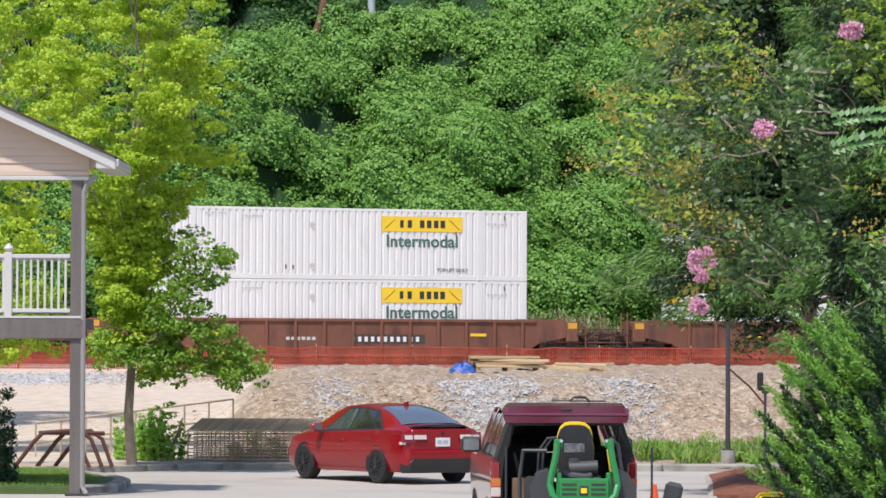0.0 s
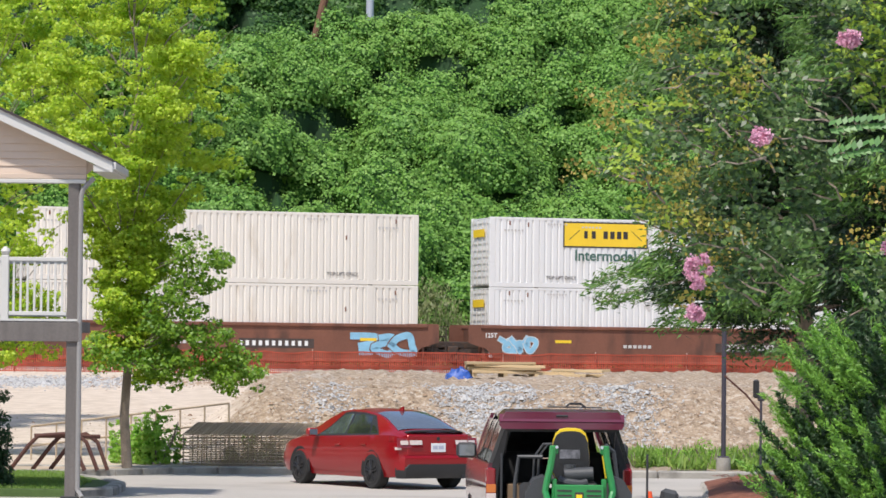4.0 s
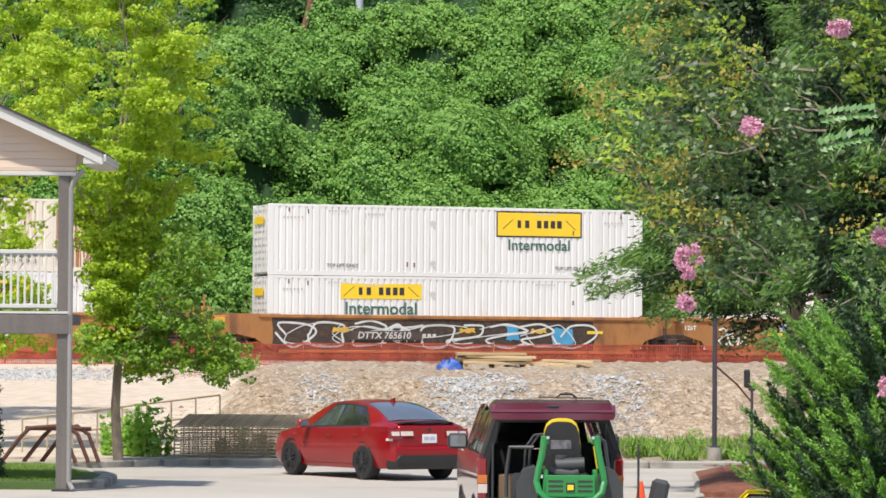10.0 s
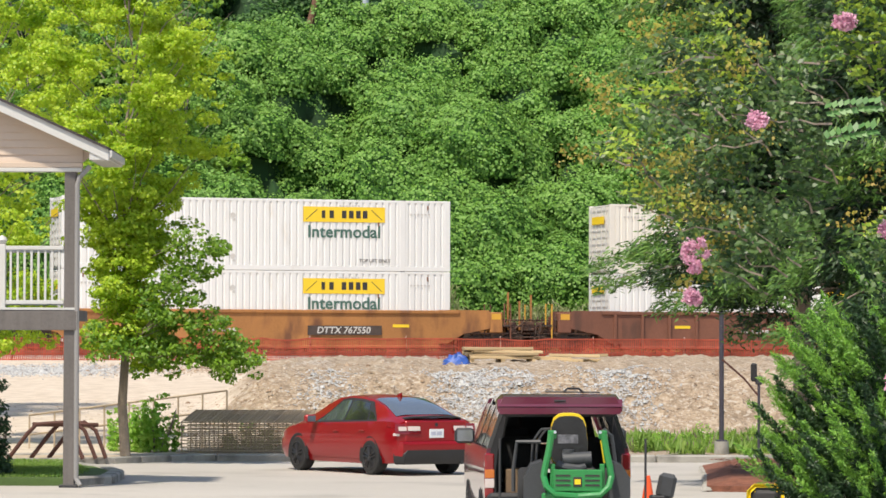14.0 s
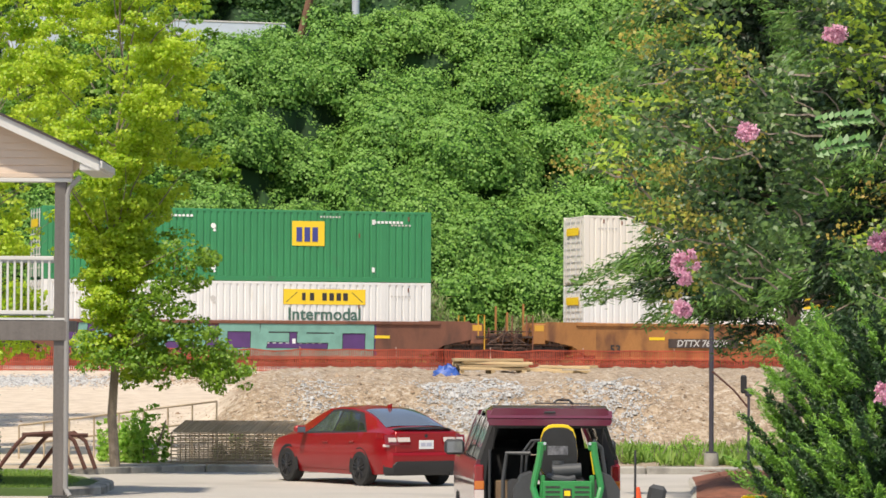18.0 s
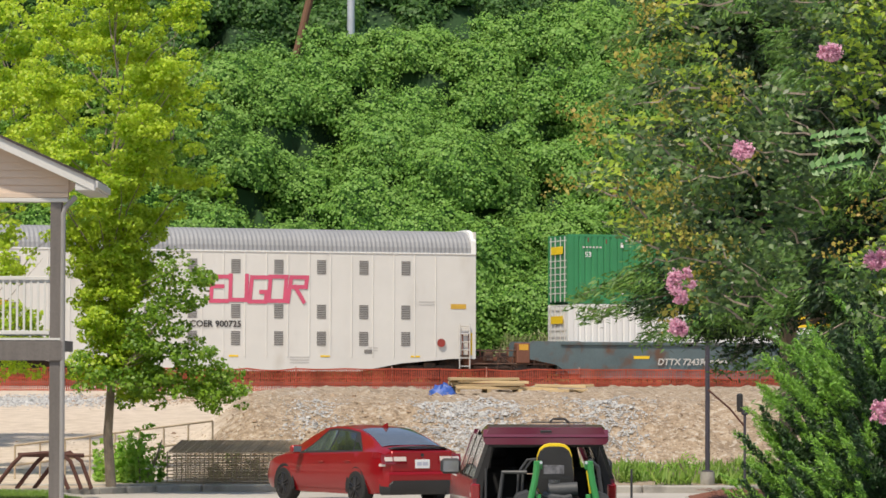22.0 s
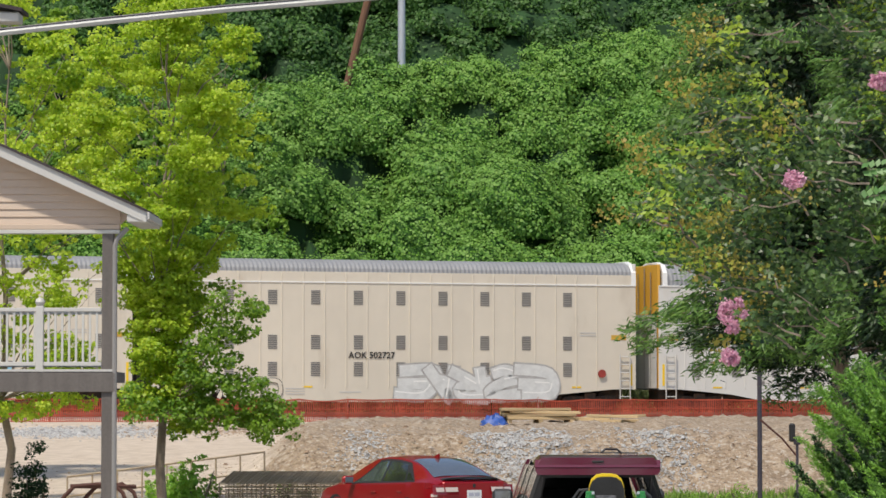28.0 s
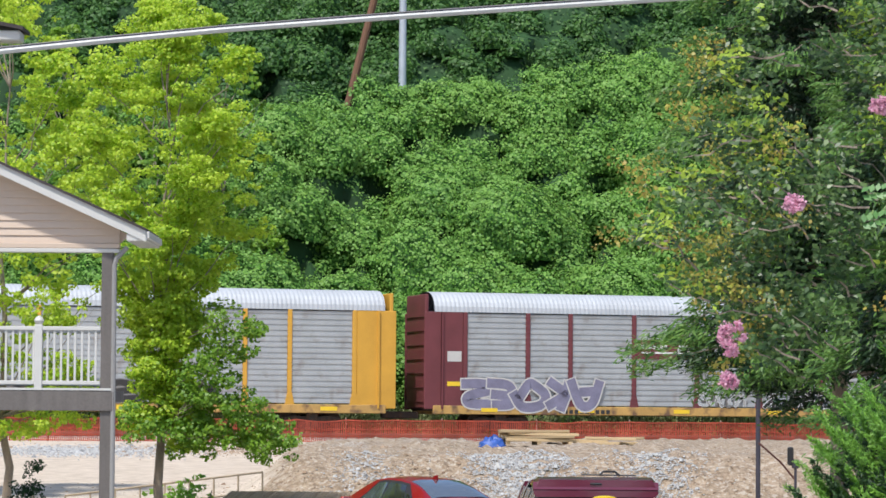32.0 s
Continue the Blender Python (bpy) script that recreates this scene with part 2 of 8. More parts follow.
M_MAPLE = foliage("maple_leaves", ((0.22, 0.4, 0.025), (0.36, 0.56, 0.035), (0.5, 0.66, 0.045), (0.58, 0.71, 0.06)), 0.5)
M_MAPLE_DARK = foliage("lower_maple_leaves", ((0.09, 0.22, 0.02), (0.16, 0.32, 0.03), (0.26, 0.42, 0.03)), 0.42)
# inner sprays: the crown's inner shade is put into this green
M_CEDAR_SHADED = foliage("shaded_cedar_sprays", ((0.008, 0.026, 0.009), (0.018, 0.05, 0.016), (0.045, 0.1, 0.026), (0.02, 0.05, 0.016)), 0.1)
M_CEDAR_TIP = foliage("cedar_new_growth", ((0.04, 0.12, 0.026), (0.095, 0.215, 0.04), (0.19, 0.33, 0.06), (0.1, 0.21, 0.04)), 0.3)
M_MYRTLE = foliage("myrtle_leaves", ((0.02, 0.06, 0.018), (0.05, 0.115, 0.03), (0.15, 0.24, 0.06), (0.06, 0.12, 0.03)), 0.25, 0.42, 0.9)
M_SEEDS = foliage("myrtle_seed_tips", ((0.4, 0.34, 0.06), (0.42, 0.27, 0.07), (0.36, 0.4, 0.06)), 0.3)
M_FROND = foliage("pale_fronds", ((0.07, 0.19, 0.05), (0.11, 0.26, 0.07), (0.17, 0.34, 0.1)), 0.35, 0.45)
M_NEWLEAF_LIT = foliage("new_sunlit_myrtle_leaves", ((0.22, 0.42, 0.045), (0.36, 0.54, 0.06), (0.48, 0.58, 0.07)), 0.5, 0.45)
M_PINKBLOOM = foliage("pink_blossom", ((0.62, 0.22, 0.38), (0.75, 0.36, 0.5), (0.8, 0.5, 0.6)), 0.3)
# one spray in a lit and a shaded colour
M_JUNIPER_LIT = foliage("lit_juniper_sprays", ((0.05, 0.16, 0.02), (0.13, 0.33, 0.035), (0.27, 0.5, 0.06)), 0.25)
M_JUNIPER_SHADED = foliage("shaded_juniper_sprays", ((0.006, 0.025, 0.006), (0.02, 0.06, 0.012), (0.03, 0.085, 0.018)), 0.1)
M_BUSH = foliage("light_bush_leaves", ((0.17, 0.4, 0.045), (0.28, 0.55, 0.07), (0.4, 0.62, 0.1)), 0.5)
M_DARKBUSH = foliage("dark_bush_leaves", ((0.015, 0.05, 0.015), (0.03, 0.08, 0.02)), 0.2)
M_BARK = surface("bark", (0.27, 0.22, 0.17), 0.9, var=0.35, scale=4, fine=30, bumps=0.5, stretch=(1, 1, 0.2))
M_NET = surface("fence_netting", (0.42, 0.07, 0.035), 0.7, var=0.35, scale=0.5, fine=10, bumps=0.1, stretch=(1, 1, 3))
M_STAKE = surface("fence_stake", (0.62, 0.42, 0.34), 0.8, var=0.3)
M_LUMBER = surface("sawn_lumber", (0.46, 0.34, 0.19), 0.75, var=0.2, scale=2, fine=20, bumps=0.2, stretch=(0.3, 3, 3), piece=0.6)
M_TARP = surface("blue_tarp", (0.035, 0.1, 0.38), 0.45, var=0.2, scale=3, fine=8, bumps=0.4)
M_RUST = surface("rusty_steel", (0.1, 0.042, 0.032), 0.8, var=0.3, scale=4)
M_CAGE = surface("rusty_bars", (0.43, 0.34, 0.24), 0.8, var=0.3, scale=4)
M_SIDING = surface("vinyl_siding", (0.56, 0.44, 0.345), 0.55, var=0.05, scale=1, fine=12, bumps=0.05)
M_TRIM = surface("white_trim", (0.54, 0.53, 0.5), 0.5, var=0.05, scale=1)
M_SHINGLE = surface("shingle_edge", (0.05, 0.04, 0.04), 0.9, var=0.3)
M_TIMBER = surface("weathered_timber", (0.14, 0.125, 0.115), 0.85, var=0.2, scale=2, fine=20, bumps=0.3, stretch=(3, 3, 0.3))
M_POLE = surface("dark_pole", (0.05, 0.045, 0.06), 0.5, var=0.2)
M_WOODPOLE = surface("utility_pole_wood", (0.17, 0.085, 0.05), 0.85, var=0.25, scale=2, stretch=(3, 3, 0.3))
M_GREYPOLE = surface("galvanised_pole", (0.5, 0.53, 0.58), 0.5, 0.3, var=0.08)
M_CABLE = surface("cable_sheath", (0.42, 0.43, 0.42), 0.5, 0.2, var=0.1, scale=2)
M_MULCH = surface("mulch", (0.2, 0.075, 0.045), 0.95, var=0.45, scale=6, fine=40, bumps=0.8)
M_RED = surface("car_red", (0.3, 0.003, 0.008), 0.3, 0.2, var=0.03, coat=0.4, bumps=0)
M_BURGUNDY = surface("suv_burgundy", (0.13, 0.012, 0.035), 0.3, 0.25, var=0.06, coat=1.0, bumps=0)
M_GLASS = surface("car_glass", (0.22, 0.25, 0.28), 0.06, 0.6, var=0.1, bumps=0, coat=1.0)
M_TYRE = surface("tyre", (0.02, 0.02, 0.02), 0.85, var=0.2)
M_PLASTIC = surface("black_plastic", (0.025, 0.025, 0.027), 0.55, var=0.15)
M_JD = surface("mower_green", (0.015, 0.22, 0.05), 0.4, var=0.08, coat=0.4)
M_JDY = surface("mower_yellow", (0.85, 0.6, 0.02), 0.45, var=0.05)
# ---- ground ----
TURN = radians(17)
TRACK = Vector((0, 138.0, 0))
ALONG = Vector((math.cos(TURN), math.sin(TURN), 0))
ACROSS = Vector((-math.sin(TURN), math.cos(TURN), 0))
KERB_Y = 69.0


def step(a, b, x):
    u = min(1, max(0, (x - a) / (b - a)))
    return u * u * (3 - 2 * u)


def by_track(x, y):
    """Place along the track and across it (from the near side of the train)."""
    d = Vector((x, y, 0)) - TRACK
    return d.dot(ALONG), d.dot(ACROSS)


def ground_z(x, y):
    """Height of the ground: the lot, the spoil bank, the track bed and the hill."""
    s, w = by_track(x, y)
    if y < KERB_Y + 0.3:
        return 0.0
    bank = step(77.3, 83.0, y) * 1.57 + step(87, 95, y) * 0.2
    rough = noise.noise((x * 0.7, y * 0.7, 3)) * 0.1 + noise.noise((x * 2.1, y * 2.1, 5)) * 0.05
    rough += 0.05 * noise.noise((x * 4.3, y * 4.3, 7))
    bank += rough * step(77, 80, y) * 1.9 + 0.12 * noise.noise((x * 0.16, 0.3, 2)) * step(78, 83, y)
    flat = step(71, 112, y) * 1.05 + step(108, 124, y) * 0.62
    edge = -4.9 + 0.9 * noise.noise((y * 0.22, 1.5, 0)) + (83 - min(y, 100)) * 0.03
    k = step(edge - 1.2, edge + 0.9, x)
    z = 0.14 + bank * k + flat * (1 - k)
    z = z * (1 - step(-6.0, -3.0, w)) + 1.9 * step(-6.0, -3.0, w)
    return z


def hill_base(s, w):
    """The hill under its vines: the cut slope, the crest, the road bench and the wood behind."""
    crest = 26.0 + 2.5 * math.sin(s * 0.06)
    up = (0.79 + 0.0035 * max(-25, min(14, s - 6))) * max(0, min(w, crest) - 6.0)
    bench = max(0, w - crest)
    up += -2.6 * step(0.5, 5, bench) + 2.0 * step(10, 16, bench) + 0.72 * max(0, bench - 10)
    return 1.9 + up, step(5.5, 9, w) * (1 - 0.9 * step(1, 4, bench) * (1 - step(9, 12, bench)))


def mound(x, y, size, seed):
    """A rounded heap over each cell of an uneven grid, creased where heaps meet."""
    d = noise.voronoi((x / size, y / size, seed))[0][0]
    return math.sqrt(max(0.0, 1 - d * d * 1.15))


OUT = (ACROSS * -0.62 + Vector((0, 0, 0.78))).normalized()


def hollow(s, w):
    """1 in the gaps under the hanging vines, where the shade-dark bed shows, 0 elsewhere."""
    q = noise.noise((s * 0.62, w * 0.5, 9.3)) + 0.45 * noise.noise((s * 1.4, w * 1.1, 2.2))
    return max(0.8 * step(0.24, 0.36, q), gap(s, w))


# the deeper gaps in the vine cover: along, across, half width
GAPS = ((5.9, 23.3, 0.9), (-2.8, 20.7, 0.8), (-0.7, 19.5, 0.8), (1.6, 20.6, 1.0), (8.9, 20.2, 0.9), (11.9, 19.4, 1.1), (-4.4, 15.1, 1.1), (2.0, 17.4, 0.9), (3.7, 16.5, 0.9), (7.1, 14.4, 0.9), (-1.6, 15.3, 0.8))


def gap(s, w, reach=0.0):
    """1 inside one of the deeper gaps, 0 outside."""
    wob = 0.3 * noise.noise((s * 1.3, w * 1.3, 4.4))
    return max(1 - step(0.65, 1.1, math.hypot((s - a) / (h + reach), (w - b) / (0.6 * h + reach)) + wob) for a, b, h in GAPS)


def hill_point3(s, w):
    z, k = hill_base(s, w)
    wob = 1.2 * noise.noise((s * 0.2, w * 0.2, 6.1))
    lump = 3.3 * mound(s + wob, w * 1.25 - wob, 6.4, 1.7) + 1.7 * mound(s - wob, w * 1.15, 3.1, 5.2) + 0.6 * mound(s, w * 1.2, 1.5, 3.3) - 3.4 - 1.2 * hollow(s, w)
    return TRACK + ALONG * s + ACROSS * w + Vector((0, 0, z)) + OUT * (lump * k)


def hill_z(s, w):
    return hill_point3(s, w).z


def axis(marks):
    out = []
    for a, b, d in marks:
        n = max(1, round((b - a) / d))
        out += [a + (b - a) * i / n for i in range(n)]
    return out + [marks[-1][1]]


XS = axis(((-900, -60, 120), (-60, -14, 4), (-14, -6, 0.35), (-6, 10, 0.16), (10, 14, 0.35), (14, 60, 4), (60, 900, 120)))
YS = axis(((-300, -20, 70), (-20, 60, 8), (60, KERB_Y + 0.28, 1.5), (KERB_Y + 0.28, KERB_Y + 0.32, 0.04), (KERB_Y + 0.32, 77, 0.8), (77, 84, 0.16), (84, 128, 1.1), (128, 190, 4), (190, 900, 120)))
gs = Shape().grid([[(x, y, ground_z(x, y)) for x in XS] for y in YS])
ground = part("ground", gs, None, smooth=True)
tagged(ground, "bare tan earth and grey gravel sloping up to the railway", "ground", kind="structure")


def earth_material():
    """Tan dirt with grey gravel spread over parts of it."""
    m, t, b = nodes_of("earth")
    big, mid, fine = noise_node(t, 0.22, 4), noise_node(t, 2.2, 6), noise_node(t, 16, 3)
    dirt = ramp_node(t, mid.outputs[0], ((0.25, (0.16, 0.11, 0.07)), (0.5, (0.31, 0.225, 0.145)), (0.75, (0.45, 0.36, 0.265)))).outputs[0]
    stones = ramp_node(t, fine.outputs[0], ((0.35, (0.2, 0.19, 0.18)), (0.62, (0.55, 0.53, 0.5)))).outputs[0]
    c = mix_node(t, ramp_node(t, big.outputs[0], ((0.56, (0, 0, 0)), (0.66, (0.5, 0.5, 0.5)))).outputs[0], dirt, stones)
    c = mix_node(t, 0.22, c, ramp_node(t, fine.outputs[0], ((0.3, (0.12, 0.09, 0.06)), (0.7, (0.62, 0.52, 0.4)))).outputs[0])
    grit = noise_node(t, 7.5, 2)
    c = mix_node(t, ramp_node(t, grit.outputs[0], ((0.56, (0, 0, 0)), (0.62, (0.6, 0.6, 0.6)))).outputs[0], c, (0.5, 0.445, 0.375))
    c = mix_node(t, ramp_node(t, grit.outputs[0], ((0.36, (0.6, 0.6, 0.6)), (0.45, (0, 0, 0)))).outputs[0], c, (0.17, 0.125, 0.085))
    co, sep = t.nodes.new("ShaderNodeTexCoord"), t.nodes.new("ShaderNodeSeparateXYZ")
    t.links.new(co.outputs["Object"], sep.inputs[0])
    wob = t.nodes.new("ShaderNodeMath")
    wob.operation, wob.inputs[1].default_value = "MULTIPLY_ADD", 2.5
    t.links.new(big.outputs[0], wob.inputs[0])
    t.links.new(sep.outputs[0], wob.inputs[2])
    rng_ = t.nodes.new("ShaderNodeMapRange")
    rng_.inputs[1].default_value, rng_.inputs[2].default_value = -3.6, -4.4
    t.links.new(wob.outputs[0], rng_.inputs[0])
    dust = ramp_node(t, mid.outputs[0], ((0.3, (0.45, 0.365, 0.28)), (0.65, (0.62, 0.525, 0.42)))).outputs[0]
    c = mix_node(t, rng_.outputs[0], c, dust)
    t.links.new(c, b.inputs["Base Color"])
    b.inputs["Roughness"].default_value = 0.95
    bump(t, b, fine.outputs[0], 0.6, 0.06)
    return m


ground.data.materials.append(earth_material())

lot = Shape().box(-70, 70, -60, KERB_Y - 0.16, -0.3, 0.004)
lot_ob = part("parking_lot", lot, M_CONCRETE)
tagged(lot_ob, "pale worn concrete parking lot", "parking lot", kind="structure")

kerb_run = thing("kerb", pose(0, KERB_Y, 0), "grey concrete kerb along the back of the lot", "kerb", kind="structure")
piece = mesh_of(Shape().box(-1.49, 1.49, -0.16, 0.3, -0.1, 0.15, 0.025), "kerb_stone")
for i in range(-7, 8):
    part("kerb_stone", piece, M_KERB, kerb_run, at=pose(i * 3.0, 0, 0))

# ---- hill ----
hs = axis(((-260, -32, 19), (-32, 48, 0.42), (48, 260, 19)))
hw = axis(((4.5, 8, 0.5), (8, 60, 0.42), (60, 150, 9)))
hill_rows = [[hill_point3(s, w) for s in hs] for w in hw]
hill = part("hillside", Shape().grid(hill_rows), M_VINE_BED_SHADE, smooth=True)
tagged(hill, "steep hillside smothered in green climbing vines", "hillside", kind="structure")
rng = np.random.default_rng(7)
HG = np.array([[tuple(p) for p in row] for row in hill_rows])
HOLLOW = np.array([[hollow(s, w) for s in hs] for w in hw])


def vine_leaves(n, size, per):
    """Leaves over the hill: a thin cover on the slope, and thick domed heaps that overhang dark gaps."""
    w = 5.0 + np.where(rng.uniform(0, 1, n) < 0.74, 25 * rng.uniform(0, 1, n), 25 + 30 * rng.uniform(0, 1, n))
    s = np.clip(rng.uniform(-25, 25, n) + 0.31 * w, -31, 47)
    hs_, hw_ = np.array(hs), np.array(hw)
    i, j = np.searchsorted(hs_, s) - 1, np.searchsorted(hw_, w) - 1
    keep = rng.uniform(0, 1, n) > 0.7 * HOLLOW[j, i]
    s, w, i, j, n = s[keep], w[keep], i[keep], j[keep], int(keep.sum())
    fs, fw = ((s - hs_[i]) / (hs_[i + 1] - hs_[i]))[:, None], ((w - hw_[j]) / (hw_[j + 1] - hw_[j]))[:, None]
    a, b, c, d = HG[j, i], HG[j, i + 1], HG[j + 1, i], HG[j + 1, i + 1]
    P = a * (1 - fs) * (1 - fw) + b * fs * (1 - fw) + c * (1 - fs) * fw + d * fs * fw
    N = np.cross(b - a, c - a)
    N /= np.maximum(np.linalg.norm(N, axis=1, keepdims=True), 1e-6)
    N[N[:, 2] < 0] *= -1
    Ps, Ns = [P + N * rng.uniform(0.0, 0.22, (n, 1)) + rng.normal(size=(n, 3)) * 0.05], [N * 1.4 + rng.normal(size=(n, 3)) * 0.45 + np.array([-0.05, -0.1, 0.15])]
    near = -np.array(tuple(ACROSS))
    C, R = HEAPS
    for k in range(len(R)):
        c, r = C[k], R[k]
        m = int(per * r * r * (0.7 if (Vector(c) - TRACK).dot(ACROSS) > WOOD_W else 1))
        d = rng.normal(size=(m, 3))
        d /= np.linalg.norm(d, axis=1, keepdims=True)
        d = d[(d @ near > -0.3) & (d[:, 2] > -0.15 - 0.45 * rng.uniform(0, 1, m))]
        q = c + d * HEAP_FORM * (r * (heap_ripple(d, k) + np.abs(rng.normal(size=len(d))) * 0.13 / max(r, 0.6)))[:, None]
        close = [n for n in np.nonzero(np.linalg.norm(C - c, axis=1) < (R + r) * 1.15)[0] if n != k]
        free = np.ones(len(q), bool)
        for n in close:
            free &= np.linalg.norm((q - C[n]) / HEAP_FORM, axis=1) > R[n] * 0.9
        q, d = q[free], d[free]
        Ps.append(q)
        Ns.append(d * 1.2 + rng.normal(size=(len(q), 3)) * 0.5 + np.array((-0.05, -0.15, 0.3)))
    P, N = np.concatenate(Ps), np.concatenate(Ns)
    far = (P - np.array(tuple(TRACK))) @ np.array(tuple(ACROSS)) > WOOD_W
    S = rng.uniform(size * 0.55, size * 1.35, len(P)) * np.where(far, 1.35, 1.0)
    return [leaf_mesh(name, P[k], N[k], S[k], m, 0.9, 0.12, rng=rng) for name, k, m in (("vine_leaves", ~far, M_VINE), ("wood_leaves", far, M_WOODS_SHADED))]


WOOD_W = 33.0       # past the road behind the crest the wood's greens are darkened for shade
HEAP_FORM = np.array((1.08, 1.0, 0.94))


def make_heaps(n):
    """Middles and sizes of the vine heaps: broad ones on the slope, small ones on top of them."""
    C, R = [], []
    for k in range(n):
        big = k % 10 < 4
        w = 7.4 + (21.6 * rng.uniform(0, 1) if rng.uniform(0, 1) < 0.72 else 23 + 28 * rng.uniform(0, 1))
        s = min(46.0, max(-30.0, rng.uniform(-25, 25) + 0.31 * w))
        bench = w - (26.0 + 2.5 * math.sin(s * 0.06))
        if hollow(s, w) > 0.5 or 0.5 < bench < 8.5:
            continue
        r = 0.9 + 1.5 * rng.uniform(0, 1) ** 2 if big else 0.35 + 0.5 * rng.uniform(0, 1) ** 1.5
        if -1.6 < bench < 0.6 and r > 0.7 or gap(s, w, 0.55 * r) > 0.4:
            continue
        C.append(np.array(tuple(hill_point3(s, w))) + np.array(tuple(OUT)) * r * (rng.uniform(-0.3, 0.15) if big else rng.uniform(0.2, 0.8)))
        R.append(r)
    return np.array(C), np.array(R)


def heap_ripple(d, k):
    return 1 + 0.2 * np.sin(d[:, 0] * 4.3 + k) * np.sin(d[:, 2] * 5.1 + 2 * k) + 0.11 * np.sin(d[:, 0] * 9 + d[:, 1] * 8 + d[:, 2] * 7 + 3 * k)


HEAPS = make_heaps(2300)
domes, wood_domes = Shape(), Shape()
_u = [(math.sin(p) * math.cos(q), math.sin(p) * math.sin(q), math.cos(p)) for p in (0.12, 0.5, 0.9, 1.3, 1.75, 2.1) for q in (2 * math.pi * i / 12 for i in range(12))]
_u = np.array(_u)
for k, (c, r) in enumerate(zip(*HEAPS)):
    pts = c + _u * HEAP_FORM * (r * 0.93 * heap_ripple(_u, k))[:, None]
    behind = (Vector(c) - TRACK).dot(ACROSS) > WOOD_W
    (wood_domes if behind else domes).loft([pts[i * 12:i * 12 + 12] for i in range(6)], True)


def leafy_material(name, tones):
    """Close-set leaves seen as one skin: a tone for each leaf, the shade between them painted in."""
    m, t, b = nodes_of(name)
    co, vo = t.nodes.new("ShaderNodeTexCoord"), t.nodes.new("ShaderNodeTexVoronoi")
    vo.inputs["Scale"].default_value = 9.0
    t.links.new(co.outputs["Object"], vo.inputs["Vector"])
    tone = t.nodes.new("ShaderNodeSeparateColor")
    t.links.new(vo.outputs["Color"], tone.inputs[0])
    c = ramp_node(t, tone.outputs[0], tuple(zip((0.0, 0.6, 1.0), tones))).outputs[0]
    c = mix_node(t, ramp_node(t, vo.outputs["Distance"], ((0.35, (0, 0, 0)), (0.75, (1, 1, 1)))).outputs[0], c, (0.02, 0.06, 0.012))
    t.links.new(c, b.inputs["Base Color"])
    b.inputs["Roughness"].default_value = 0.75
    b.inputs["Specular IOR Level"].default_value = 0.15
    bump(t, b, vo.outputs["Distance"], 0.7, -0.04)
    return m


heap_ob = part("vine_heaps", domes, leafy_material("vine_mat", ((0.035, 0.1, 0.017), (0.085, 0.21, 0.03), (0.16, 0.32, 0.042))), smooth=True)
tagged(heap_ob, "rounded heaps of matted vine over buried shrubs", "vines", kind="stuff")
tagged(part("wood_crowns", wood_domes, leafy_material("shaded_wood_mat", ((0.016, 0.05, 0.01), (0.05, 0.13, 0.024), (0.1, 0.21, 0.035))), smooth=True), "inner crowns of the wood behind the hill, coloured darker for shade", "woods", kind="stuff")

vine_mesh, wood_mesh = vine_leaves(90000, 0.148, 1150)
vines = part("vine_cover", vine_mesh, None)
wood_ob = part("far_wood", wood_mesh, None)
tagged(wood_ob, "green wood behind the crest of the hill, coloured darker for shade", "woods", kind="stuff")
tagged(vines, "dense green kudzu leaves draped over the hillside", "vines", kind="stuff")

# ---- weeds along the foot of the hill ----
wn = np.random.default_rng(17)
WN = 42000
ws_, ww_ = wn.uniform(-24, 34, WN), wn.uniform(4.3, 6.6, WN)
tall = np.array([max(0.15, 0.9 + 1.1 * noise.noise((a * 0.35, 1.0, 4)) + 0.5 * noise.noise((a * 1.4, b, 8))) for a, b in zip(ws_, ww_)])
WP = np.array([tuple(TRACK + ALONG * a + ACROSS * b) for a, b in zip(ws_, ww_)])
WP[:, 2] = 1.85 + tall * wn.uniform(0.05, 1.0, WN) ** 0.8 * 2.3
M_WEED = foliage("tall_weeds", ((0.13, 0.18, 0.06), (0.22, 0.27, 0.1), (0.34, 0.36, 0.16), (0.27, 0.3, 0.13)), 0.35)
weeds = part("weeds", leaf_mesh("weeds", WP, wn.normal(size=(WN, 3)) * 0.7 + np.array((-0.1, -0.6, 0.3)), wn.uniform(0.12, 0.4, WN), M_WEED, 0.22, 0.04, droop=np.tile(np.array((0, 0, 1.4)), (WN, 1)), rng=wn), None)
tagged(weeds, "tall grey-green weeds along the foot of the hill", "weeds", kind="stuff")

# ---- railway ----
RAIL_Z = 2.17


def on_track(s, w, z):
    """A pose beside the train: metres along, across from its near side, height."""
    p = TRACK + ALONG * s + ACROSS * w
    return Matrix.Translation((p.x, p.y, z)) @ Matrix.Rotation(TURN, 4, "Z")


bed = Shape()
for side in (0,):
    bed.loft([[(-400, -1.9, 1.75), (-400, -0.6, 1.98), (-400, 3.2, 1.98), (-400, 4.8, 1.6)], [(400, -1.9, 1.75), (400, -0.6, 1.98), (400, 3.2, 1.98), (400, 4.8, 1.6)]], True)
M_BALLAST = surface("ballast", (0.3, 0.28, 0.26), 0.95, var=0.4, scale=3, fine=14, bumps=0.8)
tagged(part("track_bed", bed, M_BALLAST, at=on_track(0, 0, 0)), "grey stone ballast under the rails", "track bed", kind="structure")
